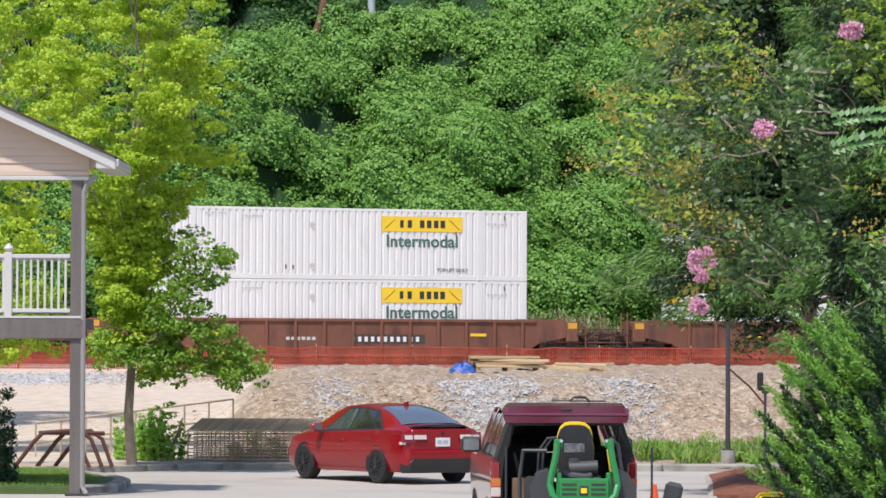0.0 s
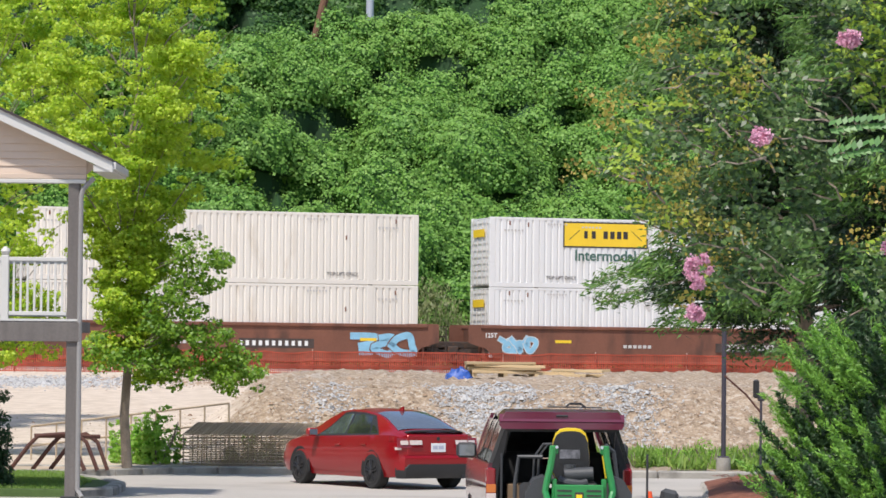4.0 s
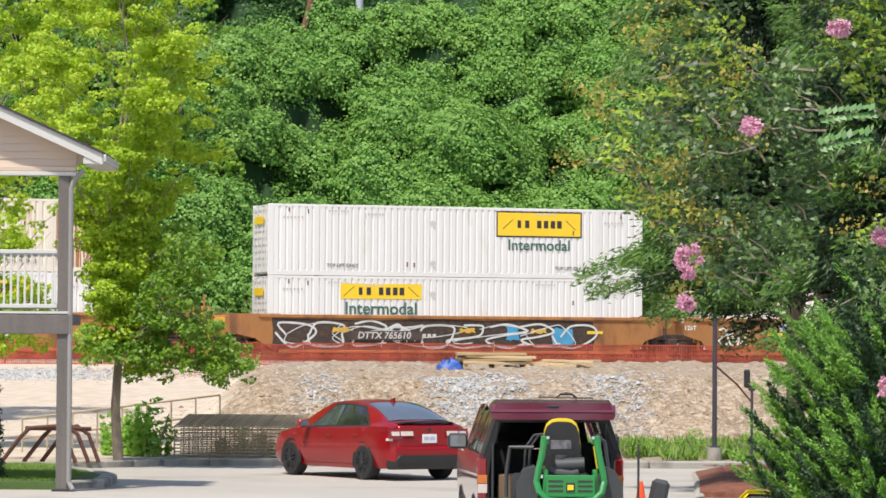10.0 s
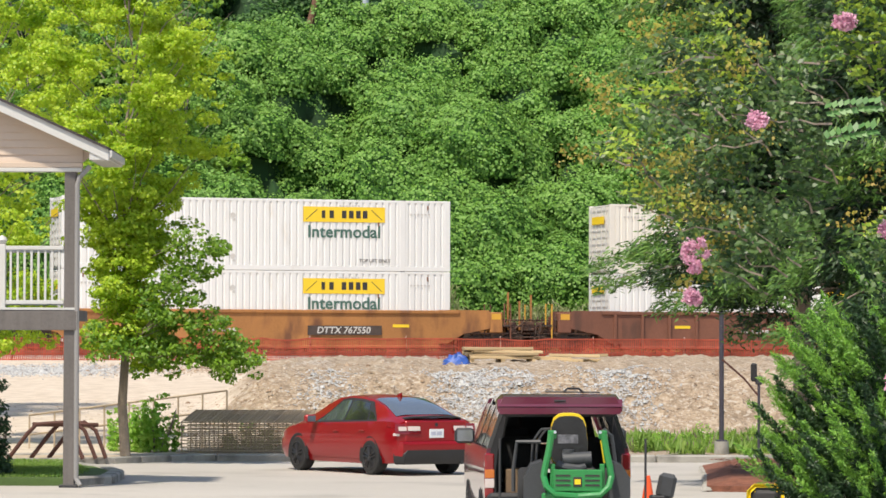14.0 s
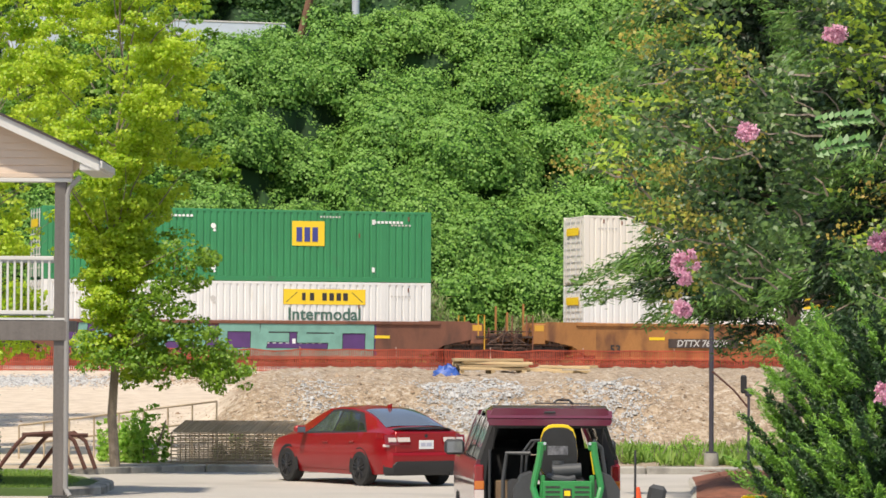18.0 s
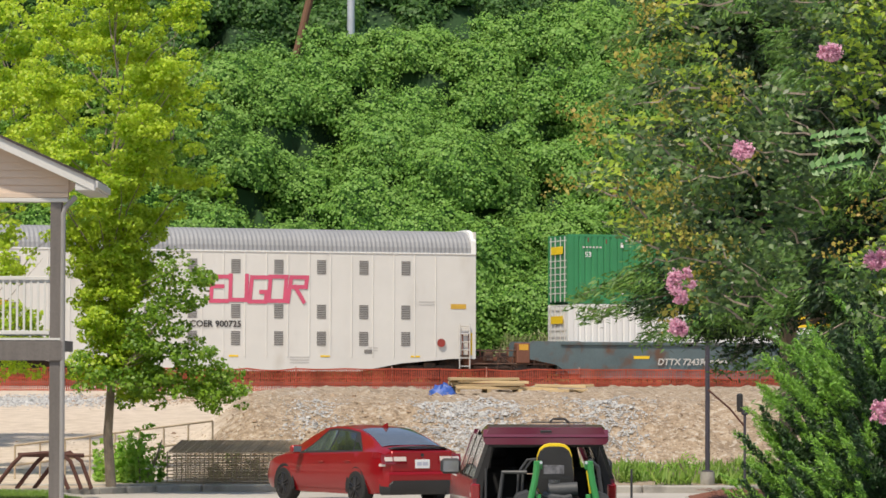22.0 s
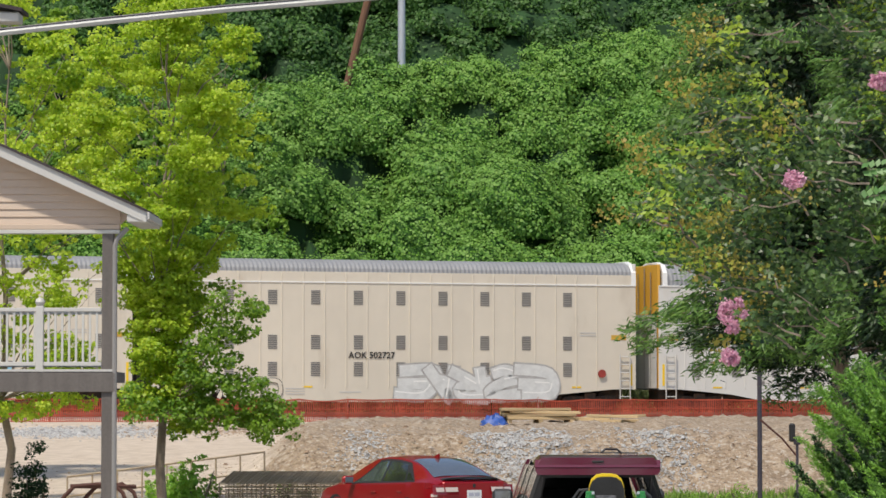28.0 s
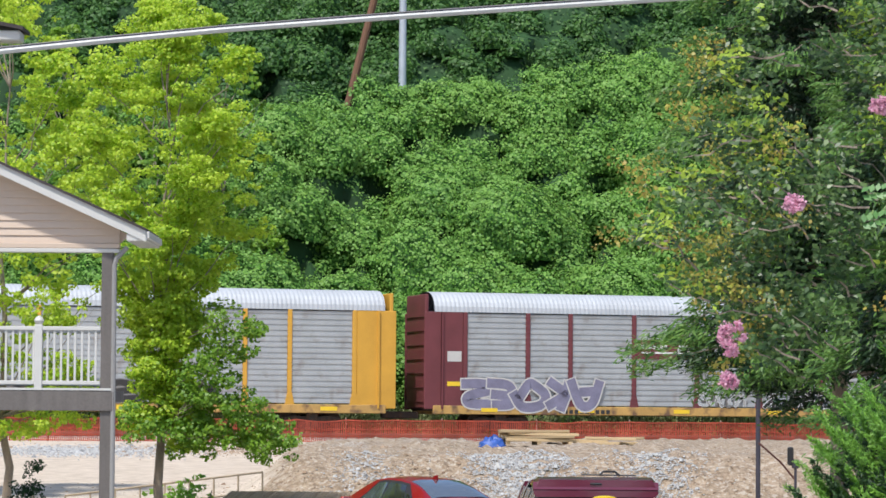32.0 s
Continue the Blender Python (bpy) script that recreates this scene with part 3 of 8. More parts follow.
for w in (0.58, 2.015):
    r = Shape().loft([[(x, w - 0.035, RAIL_Z - 0.17), (x, w - 0.035, RAIL_Z), (x, w + 0.035, RAIL_Z), (x, w + 0.035, RAIL_Z - 0.17)] for x in (-400, 400)], True)
    tagged(part("rail", r, M_STEEL, at=on_track(0, 0, 0)), "worn steel rail", "rail", kind="structure")

# ---- train ----
TRAIN = []      # (thing, metres along at the start, across, height)


def run_s(t):
    return 15.1 * t


def rolling(ob, s, z, w=1.295):
    ob.matrix_basis = on_track(s, w, z)
    TRAIN.append((ob, s, w, z))
    return ob


CACHE = {}


def cached(key, make, smooth=False):
    if key not in CACHE:
        CACHE[key] = mesh_of(make(), key if isinstance(key, str) else key[0], smooth)
    return CACHE[key]


def shared(name, key, make, material, parent, at=None, label="", smooth=False):
    """A part on a mesh that alike parts share, one mesh for each material."""
    return part(name, cached((name, key, material.name), make, smooth), material, parent, label, at)


def word_mesh(text, height):
    key = ("word", text, height)
    if key not in CACHE:
        cu = bpy.data.curves.new("word", "FONT")
        cu.body, cu.size, cu.extrude, cu.align_x = text, height, 0.004, "CENTER"
        cu.resolution_u = 3
        cu.shear = 0.18 if text.startswith("DTTX") else 0.0
        cu.offset = height * 0.019
        ob = bpy.data.objects.new("word", cu)
        CACHE[key] = bpy.data.meshes.new_from_object(ob)
        bpy.data.objects.remove(ob)
    return CACHE[key]


def word(text, height, material, parent, x, z, y=-1.3):
    key = ("word", text, height, material.name)
    if key not in CACHE:
        CACHE[key] = word_mesh(text, height).copy()
        CACHE[key].materials.clear()
        CACHE[key].materials.append(material)
    return part("lettering", CACHE[key], None, parent, at=pose(x, y, z, 90))


def bars(name, x0, x1, z0, z1, n, material, parent, y=-1.318, gap=0.3):
    """Writing that stays unread: a row of plain upright bars."""
    wd = (x1 - x0) / n
    sh = Shape()
    for i in range(n):
        sh.box(x0 + i * wd, x0 + (i + 1 - gap) * wd, y - 0.004, y, z0, z1)
    return tagged(part(name, sh, material, parent), kind="stuff")


CL, CW, CH = 16.1, 2.59, 2.89


def corrugated(sign):
    sh, pts = Shape(), []
    x, pitch = -CL / 2 + 0.16, 0.278
    while x < CL / 2 - 0.3:
        pts += [(x, 0.035), (x + 0.05, 0.035), (x + 0.08, 0.0), (x + 0.248, 0.0)]
        x += pitch
    pts.append((CL / 2 - 0.14, 0.04))
    y = sign * CW / 2
    sh.grid([[(px, y - sign * (0.003 + d), z) for px, d in pts] for z in (0.2, CH - 0.1)])
    return sh


def container(s, z, paint, badge=None, flip=1, rear=0, marks=M_BLACK, label="", group="containers", rusty=False):
    """A 53-foot domestic container, its doors at the trailing end."""
    ob = rolling(thing("container", Matrix.Identity(4), label, "container", group), s, z)
    k = paint.name
    shared("side_panel", "near", lambda: corrugated(-1), paint, ob)
    shared("side_panel", "far", lambda: corrugated(1), paint, ob)
    shared("roof", "r", lambda: Shape().box(-CL / 2 + 0.05, CL / 2 - 0.05, -CW / 2 + 0.03, CW / 2 - 0.03, CH - 0.07, CH - 0.02), paint, ob)
    shared("floor_frame", "f", lambda: Shape().box(-CL / 2 + 0.1, CL / 2 - 0.1, -CW / 2 + 0.1, CW / 2 - 0.1, 0.05, 0.16), paint, ob)
    for sg in (-1, 1):
        shared("bottom_rail", sg, lambda: Shape().box(-CL / 2, CL / 2, -0.07, 0.07, 0.0, 0.2, 0.012), paint, ob, pose(0, sg * (CW / 2 - 0.07), 0))
        shared("top_rail", sg, lambda: Shape().box(-CL / 2, CL / 2, -0.06, 0.06, CH - 0.11, CH, 0.012), paint, ob, pose(0, sg * (CW / 2 - 0.06), 0))
        for x in (-CL / 2 + 0.1, -6.04, 6.04, CL / 2 - 0.1):
            shared("post", "p", lambda: Shape().box(-0.12, 0.12, -0.06, 0.06, 0.0, CH, 0.015), paint, ob, pose(x, sg * (CW / 2 - 0.052), 0))
            if abs(x) < 7:
                shared("corner_casting", "c", lambda: Shape().box(-0.1, 0.1, -0.07, 0.07, -0.08, 0.08, 0.015), M_VENT, ob, pose(x, sg * (CW / 2 - 0.066), CH - 0.07))
                shared("corner_casting", "c", lambda: Shape().box(-0.1, 0.1, -0.07, 0.07, -0.08, 0.08, 0.015), M_VENT, ob, pose(x, sg * (CW / 2 - 0.066), 0.07))
    shared("front_wall", "w", lambda: Shape().box(CL / 2 - 0.06, CL / 2 - 0.005, -CW / 2 + 0.1, CW / 2 - 0.1, 0.1, CH - 0.05), paint, ob)
    for sg in (-1, 1):
        shared("door", "d", lambda: Shape().box(-0.05, 0.0, -0.6, 0.6, 0.12, CH - 0.1, 0.012), paint, ob, pose(-CL / 2 + 0.03, sg * 0.61, 0))
        for q in (-0.3, 0.25):
            shared("lock_rod", "l", lambda: Shape().rod((0, 0, 0.08), (0, 0, CH - 0.08), 0.025, n=6), M_SEAM, ob, pose(-CL / 2 - 0.045, sg * 0.61 + q, 0))
    tagged(shared("door_rung", "m", lambda: [sh_ for sh_ in [Shape()] if [sh_.box(-0.012, 0, -1.1, 1.1, q, q + 0.045) for q in (0.42, 0.68, 0.95, 1.22, 1.5, 1.78, 2.62)]][0], M_SEAM, ob, pose(-CL / 2 - 0.03, 0, 0)), kind="stuff")
    shared("door_placard", "q", lambda: Shape().box(-0.008, 0, -0.75, 0.75, 2.08, 2.4), M_YELLOW, ob, pose(-CL / 2 - 0.075, 0, 0))
    if badge:
        kind, bx = badge
        if kind in ("yellow", "faded", "framed", "pale", "bare", "aged"):
            m = {"yellow": M_YELLOW, "framed": M_YELLOW, "faded": M_FADED, "pale": M_SHEETWHITE, "bare": M_YELLOW, "aged": M_FADED}[kind]
            wd, ht = (3.45, 0.62) if kind != "framed" else (3.62, 0.95)
            zz = 1.98
            if kind == "framed":
                zz = 1.75
                shared("sign_border", "fr", lambda: Shape().box(-1.87, 1.87, -0.004, 0, -0.06, 1.01), M_BLACK, ob, pose(bx, -CW / 2 - 0.004, zz))
            if kind in ("pale", "faded"):
                shared("sign_border", "fp", lambda: Shape().box(-1.76, 1.76, -0.003, 0, -0.035, 0.655), M_VENT, ob, pose(bx, -CW / 2 - 0.003, zz))
            shared("sign_plate", (kind, wd), lambda: Shape().box(-wd / 2, wd / 2, -0.008, 0, 0, ht), m, ob, pose(bx, -CW / 2 - 0.004, zz))
            e = (ht - 0.62) / 2
            lead = Shape()
            for j, (a, b) in enumerate(((-0.9, -0.75), (-0.57, -0.39), (-0.05, 0.14), (0.25, 0.44), (0.55, 0.74), (0.83, 1.03))):
                lead.box(a - 0.05, b - 0.05, -0.004, 0, 0.16 + e, 0.47 + e)
            for sgn in (-1, 1):
                lead.add([(sgn * 1.62, -0.003, 0.1 + e), (sgn * 1.58, -0.003, 0.1 + e), (sgn * 1.13, -0.003, 0.5 + e), (sgn * 1.17, -0.003, 0.5 + e)], [(0, 1, 2, 3)])
            key = ("sign_shape", kind)
            if key not in CACHE:
                CACHE[key] = mesh_of(lead, "sign_shape")
            tagged(part("sign_shape", CACHE[key], M_BLACK, ob, at=pose(bx, -CW / 2 - 0.0135, zz)), kind="stuff")
            if kind not in ("faded", "bare"):
                word("Intermodal", 0.7 if kind != "framed" else 0.62, M_WORD, ob, bx, 1.36 if kind != "framed" else 1.16)
        elif kind == "blue":
            shared("sign_plate", "blue", lambda: Shape().box(-1.02, 1.02, -0.008, 0, 0, 0.5), M_NAVY, ob, pose(bx, -CW / 2 - 0.004, 1.95))
            bars("sign_strip", bx - 0.72, bx + 0.72, 2.06, 2.34, 5, M_SHEETWHITE, ob)
    # small stencilled rows of figures, unread
    ink = M_SHEETWHITE if paint is M_GREEN else M_VENT
    for x in (-4.95, 4.85) if paint is not M_GREEN else ():
        word("TOP LIFT ONLY", 0.19, ink, ob, x, 0.36, -1.306)
    for x, z, n_ in ((-5.1, 2.6, 7), (-3.6, 2.5, 6), (-7.0, 2.32, 6), (6.8, 2.3, 6), (3.8, 2.6, 7)):
        tagged(shared("stencil_strip", ("row", n_), lambda: [sh_ for sh_ in [Shape()] if [sh_.box(-0.45 + k * 0.9 / n_, -0.45 + (k + 0.6) * 0.9 / n_, -0.003, 0, 0, 0.07) for k in range(n_)]][0], M_SEAM, ob, pose(x, -1.306, z)), kind="stuff")
    for x, z in ((-7.2, 2.66), (-6.4, 2.6), (-2.2, 0.5), (-1.9, 0.48), (5.0, 1.9), (7.1, 2.6)):
        shared("rust_spot", "rs", lambda: Shape().box(-0.03, 0.03, -0.003, 0, -0.09, 0.09), M_WELL_BROWN, ob, pose(x, -1.304, z))
    for x in (-1.1, 1.6):
        shared("lift_mark", "lm", lambda: Shape().rod((0, 0, 0), (0, 0.004, 0), 0.11, n=12).rod((0.05, 0, -0.17), (0.05, 0.004, -0.17), 0.06, n=8), M_SEAM if paint is not M_GREEN else M_SHEETWHITE, ob, pose(-1.1 + 0 * x, -1.304, 2.2 if x < 0 else 0.55))
    return ob


WELL_Z = 2.5


def truck(s_local, parent, z=0.0):
    """A two-axle freight truck under a railcar."""
    t = new("truck")
    t.parent, t.matrix_basis = parent, pose(s_local, 0, z)
    for sg in (-1, 1):
        shared("side_frame", "sf", lambda: Shape().loft([[(x, y, zc - h) , (x, y + 0.16, zc - h), (x, y + 0.16, zc + h), (x, y, zc + h)] for x, zc, h, y in ((-1.15, 0.5, 0.1, 0), (-0.85, 0.52, 0.17, 0), (-0.4, 0.42, 0.24, 0), (0.4, 0.42, 0.24, 0), (0.85, 0.52, 0.17, 0), (1.15, 0.5, 0.1, 0))], True), M_DARK, t, pose(0, sg * 1.05 - 0.08, 0))
        shared("spring_nest", "sp", lambda: Shape().rod((-0.16, 0, 0.28), (-0.16, 0, 0.58), 0.1).rod((0.16, 0, 0.28), (0.16, 0, 0.58), 0.1), M_WELL_BROWN, t, pose(0, sg * 1.08, 0))
    shared("bolster", "bo", lambda: Shape().box(-0.25, 0.25, -1.2, 1.2, 0.45, 0.8, 0.03), M_DARK, t)
    for x in (-0.86, 0.86):
        sh = lambda: Shape().rod((0, -0.79, 0), (0, -0.65, 0), 0.46, 0.44, 20).rod((0, 0.65, 0), (0, 0.79, 0), 0.44, 0.46, 20).rod((0, -1.1, 0), (0, 1.1, 0), 0.09, n=8)
        ws = shared("wheelset", "ws", sh, M_DARK, t, pose(x, 0, 0.45))
        WHEELS.append((ws, x, t, parent))
    return t


WHEELS = []


def well_body(ob, x, paint, ribbed, stencil, low, lead=True, trail=True, number=None):
    """One well between its ends: side walls, chords, posts, end platforms."""
    L = 16.7
    top = 1.28
    z0 = WELL_Z - RAIL_Z
    for sg in (-1, 1):
        shared("side_wall", (low, sg), lambda: Shape().box(-7.55, 7.55, -0.02, 0.02, z0 - 0.12, top + 0.28), paint, ob, pose(x, sg * 1.345, 0))
        shared("top_chord", "tc", lambda: Shape().box(-L / 2 - 0.1, L / 2 + 0.1, -0.07, 0.07, top + 0.26, top + 0.4, 0.02), paint, ob, pose(x, sg * 1.36, 0))
        shared("bottom_chord", "bc", lambda: Shape().box(-7.6, 7.6, -0.08, 0.08, z0 - 0.2, z0 - 0.08, 0.02), paint, ob, pose(x, sg * 1.34, 0))
        if ribbed:
            for i in range(14):
                shared("rib", "rb", lambda: Shape().box(-0.06, 0.06, -0.045, 0.045, z0 - 0.1, top + 0.27, 0.012), paint, ob, pose(x - L / 2 + 0.5 + i * (L - 1) / 13, sg * 1.4, 0))
        g1, g2 = (1.45 if trail else 0.92), (1.45 if lead else 0.92)
        shared("end_gusset", (sg, g1), lambda: Shape().plate([(-1.55 * g1, top + 0.3), (-1.5 * g1, top + 0.42), (0, top + 0.42), (0, z0), (-0.3 * g1, z0), (-0.75 * g1, 0.72), (-1.55 * g1, 0.95)], 0.04), paint, ob, pose(x - 7.54, sg * 1.345 - 0.02, 0))
        shared("end_gusset", (sg, 1, g2), lambda: Shape().plate([(1.55 * g2, top + 0.3), (1.5 * g2, top + 0.42), (0, top + 0.42), (0, z0), (0.3 * g2, z0), (0.75 * g2, 0.72), (1.55 * g2, 0.95)], 0.04), paint, ob, pose(x + 7.54, sg * 1.345 - 0.02, 0))
    shared("well_floor", "wf", lambda: Shape().box(-L / 2, L / 2, -1.3, 1.3, z0 - 0.15, z0 - 0.06), M_DARK, ob, pose(x, 0, 0))
    for sg in (-1, 1):
        shared("bulkhead", "bh", lambda: Shape().box(-0.05, 0.05, -1.3, 1.3, z0, top + 0.2), paint, ob, pose(x + sg * (L / 2 - 0.05), 0, 0))
    if stencil:
        nx = x + (number[1] if number else 2.05)
        if not (number and number[0].endswith("A")):
            part("number_plate", cached("number_panel", lambda: Shape().box(-1.5, 1.62, -0.003, 0, 0.66, 1.04)), M_STENCILBED, ob, at=pose(nx, -1.412 if number else -1.367, 0))
        if number and number[0]:
            word(number[0], 0.38, M_STENCIL, ob, nx, 0.73, -1.42)
        else:
            bars("number_strip", nx - 1.5, nx + 1.5, 0.75, 0.95, 11, M_SHEETWHITE, ob, -1.42 if number else -1.372, 0.5)
        bars("mark_strip", x - 5.2, x - 4.2, 0.98, 1.1, 1, M_YELLOW, ob, -1.372)
        bars("mark_strip", x + 5.6, x + 6.6, 0.98, 1.1, 1, M_YELLOW, ob, -1.372)
        bars("mark_strip", x - 2.2, x - 0.9, 0.8, 0.93, 6, M_SEAM, ob, -1.372)


def well_end(ob, x, sg, paint, coupler):
    """The platform past a well, with its steps, hand brake and coupler."""
    z = 1.02
    n = 4.1 if coupler else 2.0
    shared("end_platform", (n, sg), lambda: Shape().box(min(0, sg * n), max(0, sg * n), -0.75, 0.75, z - 0.32, z, 0.03), paint, ob, pose(x, 0, 0))
    shared("end_sill", (n, sg), lambda: Shape().box(min(0, sg * (n - 0.2)), max(0, sg * (n - 0.2)), -0.2, 0.2, z - 0.6, z - 0.3), M_DARK, ob, pose(x, 0, 0))
    if coupler:
        shared("walkway", sg, lambda: Shape().box(sg * n - 0.35, sg * n, -1.4, 1.4, z + 0.02, z + 0.09), M_DARK, ob, pose(x, 0, 0))
        shared("coupler", sg, lambda: Shape().box(min(sg * (n - 0.3), sg * (n + 0.62)), max(sg * (n - 0.3), sg * (n + 0.62)), -0.14, 0.14, 0.6, 0.9, 0.05), M_DARK, ob, pose(x, 0, 0))
        shared("brake_box", sg, lambda: Shape().box(sg * 1.7 - 0.28, sg * 1.7 + 0.28, -1.36, -0.9, 0.78, 1.62, 0.03), paint, ob, pose(x, 0, 0))
        shared("box_mark", sg, lambda: Shape().box(sg * 1.7 - 0.2, sg * 1.7 + 0.2, -1.366, -1.36, 1.32, 1.56), M_GOLD_RACK, ob, pose(x, 0, 0))
        for q, hh in ((2.3, 2.1), (2.9, 1.75), (3.4, 2.0)) if paint is M_WELL_ORANGE else ((2.3, 1.1), (3.4, 0.95)):
            shared("stanchion", hh, lambda: Shape().box(-0.035, 0.035, -0.035, 0.035, 0.9, hh + 0.35), M_WELL_ORANGE if paint is M_WELL_ORANGE else M_WELL_BROWN, ob, pose(x + sg * q, -1.05 + 0.3 * (q > 2.5), 0))
        def rigging():
            g = Shape()
            for k, (z0, y0) in enumerate(((0.75, -1.25), (1.0, -1.1), (1.3, -1.2), (0.55, -1.15))):
                g.rod((sg * 0.4, y0, z0), (sg * (n - 0.3), y0, z0 + 0.06 * (k % 2)), 0.03, n=6)
            for q in (0.9, 2.5, 3.1):
                g.box(sg * q - 0.16, sg * q + 0.16, -1.1, -0.5, 0.55 + 0.1 * q, 1.1 + 0.05 * q, 0.03)
                g.rod((sg * q + 0.3, -1.2, 0.5), (sg * q + 0.45, -1.2, 1.45), 0.025, n=6)
            g.rod((sg * 0.7, -0.7, 1.15), (sg * 1.5, -0.7, 1.15), 0.16, n=12)
            g.rod((sg * 1.9, -1.2, 0.6), (sg * 3.2, -1.2, 1.35), 0.025, n=6)
            return g
        tagged(shared("brake_rigging", sg, rigging, M_RIGGING, ob, pose(x, 0, 0)), kind="stuff")
        for q in (-1.35, 1.35):
            shared("grab_rail", ("g", sg), lambda: Shape().tube([(sg * n - 0.25, 0, z), (sg * n - 0.25, 0, z + 0.95), (sg * n + 0.02, 0, z + 0.95), (sg * n + 0.02, 0, z - 0.5)], 0.03, 6), M_GOLD_RACK if paint is M_WELL_ORANGE else M_WELL_BROWN, ob, pose(x, q, 0))


FORMS = ((((-0.6, -1), (-0.5, 1)), ((-0.5, 0.9), (0.5, 0.85), (0.6, 0.15), (-0.5, -0.05)), ((-0.2, 0), (0.8, -1))),
         (((0.7, 0.8), (-0.2, 1), (-0.8, 0.5), (0, 0), (0.8, -0.5), (0.2, -1), (-0.8, -0.8)),),
         (((-0.7, 0), (-0.4, 0.9), (0.4, 0.9), (0.7, 0), (0.4, -0.9), (-0.4, -0.9), (-0.7, 0)),),
         (((-0.8, -1), (-0.1, 0.9), (0.1, 0.9), (0.8, -1)), ((-0.4, -0.3), (0.4, -0.3))),
         (((-0.6, -1), (-0.6, 1)), ((0.7, 1), (-0.3, 0.1), (-0.3, -0.1), (0.8, -1))),
         (((0.7, 0.9), (-0.6, 0.8), (-0.7, -0.8), (0.8, -1)), ((-0.6, 0), (0.4, 0.1))),
         (((-1, -0.6), (-0.4, 0.7), (0.3, 0.2), (0.1, -0.5), (-0.3, 0.1), (0.4, 0.9), (1, -0.2), (0.7, -0.9)), ((-0.9, 0.9), (-0.2, 0.5), (0.5, 0.8), (0.9, 0.2))))


def smooth_line(pts, k=5):
    """A rounded line through the points."""
    out = []
    for i in range(len(pts) - 1):
        p0, p1, p2, p3 = pts[max(0, i - 1)], pts[i], pts[i + 1], pts[min(len(pts) - 1, i + 2)]
        for j in range(k):
            t = j / k
            out.append(tuple(0.5 * (2 * b + (c - a) * t + (2 * a - 5 * b + 4 * c - d) * t * t + (3 * b - a - 3 * c + d) * t ** 3) for a, b, c, d in zip(p0, p1, p2, p3)))
    return out + [pts[-1]]


def ribbon(sh, pts, width, y):
    """A flat sprayed stroke."""
    rows = []
    for i, p in enumerate(pts):
        a, b = pts[max(0, i - 1)], pts[min(len(pts) - 1, i + 1)]
        d = Vector((b[0] - a[0], b[1] - a[1])).normalized() * width / 2
        e = d if i == len(pts) - 1 else -d if i == 0 else d * 0
        rows.append([(p[0] + e.x * 0.8 + d.y, y, p[1] + e.y * 0.8 - d.x), (p[0] + e.x * 0.8 - d.y, y, p[1] + e.y * 0.8 + d.x)])
    sh.grid(rows)


def spray(ob, x0, x1, z0, z1, n, fill, edge, seed, y=-1.374, weight=0.34, shine=None):
    """Overlapping sprayed letter-like strokes, each ringed by an outline."""
    rg = random.Random(seed)
    outline, inner, gleam = Shape(), Shape(), Shape()
    wd, h = (x1 - x0) / n, (z1 - z0) / 2
    last = -1
    for i in range(n):
        cx, cz = x0 + (i + 0.5) * wd, (z0 + z1) / 2 + rg.uniform(-0.05, 0.05) * h
        last = rg.choice([k for k in range(6) if k != last]) if weight > 0.1 else rg.choice((1, 2, 6))
        lean, wide, lw = rg.uniform(-0.2, 0.45), wd * rg.uniform(0.55, 0.72), weight * h * 2
        mu, mv = -1 if last != 2 else 1, -1 if last in (0, 3, 5) else 1
        lift = -0.003 * i
        for m, line in enumerate(FORMS[last]):
            pts = [(cx + (mu * u + rg.uniform(-0.35, 0.35)) * wide + v * h * lean * 0.5, cz + (mv * v * 0.8 + rg.uniform(-0.12, 0.12)) * h) for u, v in line]
            pts = smooth_line(pts) if len(pts) > 2 else [pts[0], ((pts[0][0] + pts[1][0]) / 2 + 0.04, (pts[0][1] + pts[1][1]) / 2), pts[1]]
            ribbon(outline, pts, lw * 1.22, y + lift - 0.0002 * m)
            ribbon(inner, pts, lw * 0.94, y + lift - 0.0014 - 0.0002 * m)
            if shine:
                ribbon(gleam, [(p[0] - lw * 0.22, p[1] + lw * 0.2) for p in pts[: max(2, len(pts) // 2)]], lw * 0.12, y + lift - 0.0024)
    tagged(part("sprayed_outline", outline, edge, ob), kind="stuff")
    tagged(part("sprayed_fill", inner, fill, ob), kind="stuff")
    if shine:
        tagged(part("sprayed_gleam", gleam, shine, ob), kind="stuff")


def sprayed_patch(ob, x0, x1, z0, z1, material, seed, y=-1.371):
    """A ragged sprayed block of colour."""
    rg = random.Random(seed)
    pts = [(x0 + (x1 - x0) * u + rg.uniform(-0.06, 0.06), z0 + (z1 - z0) * v + rg.uniform(-0.05, 0.05)) for u, v in [(i / 6, 0) for i in range(7)] + [(1, k / 3) for k in (1, 2)] + [(1 - i / 6, 1) for i in range(7)] + [(0, 1 - k / 3) for k in (1, 2)]]
    sh = Shape()
    sh.add([(a, y, b) for a, b in pts], [tuple(range(len(pts)))])
    tagged(part("sprayed_patch", sh, material, ob), kind="stuff")


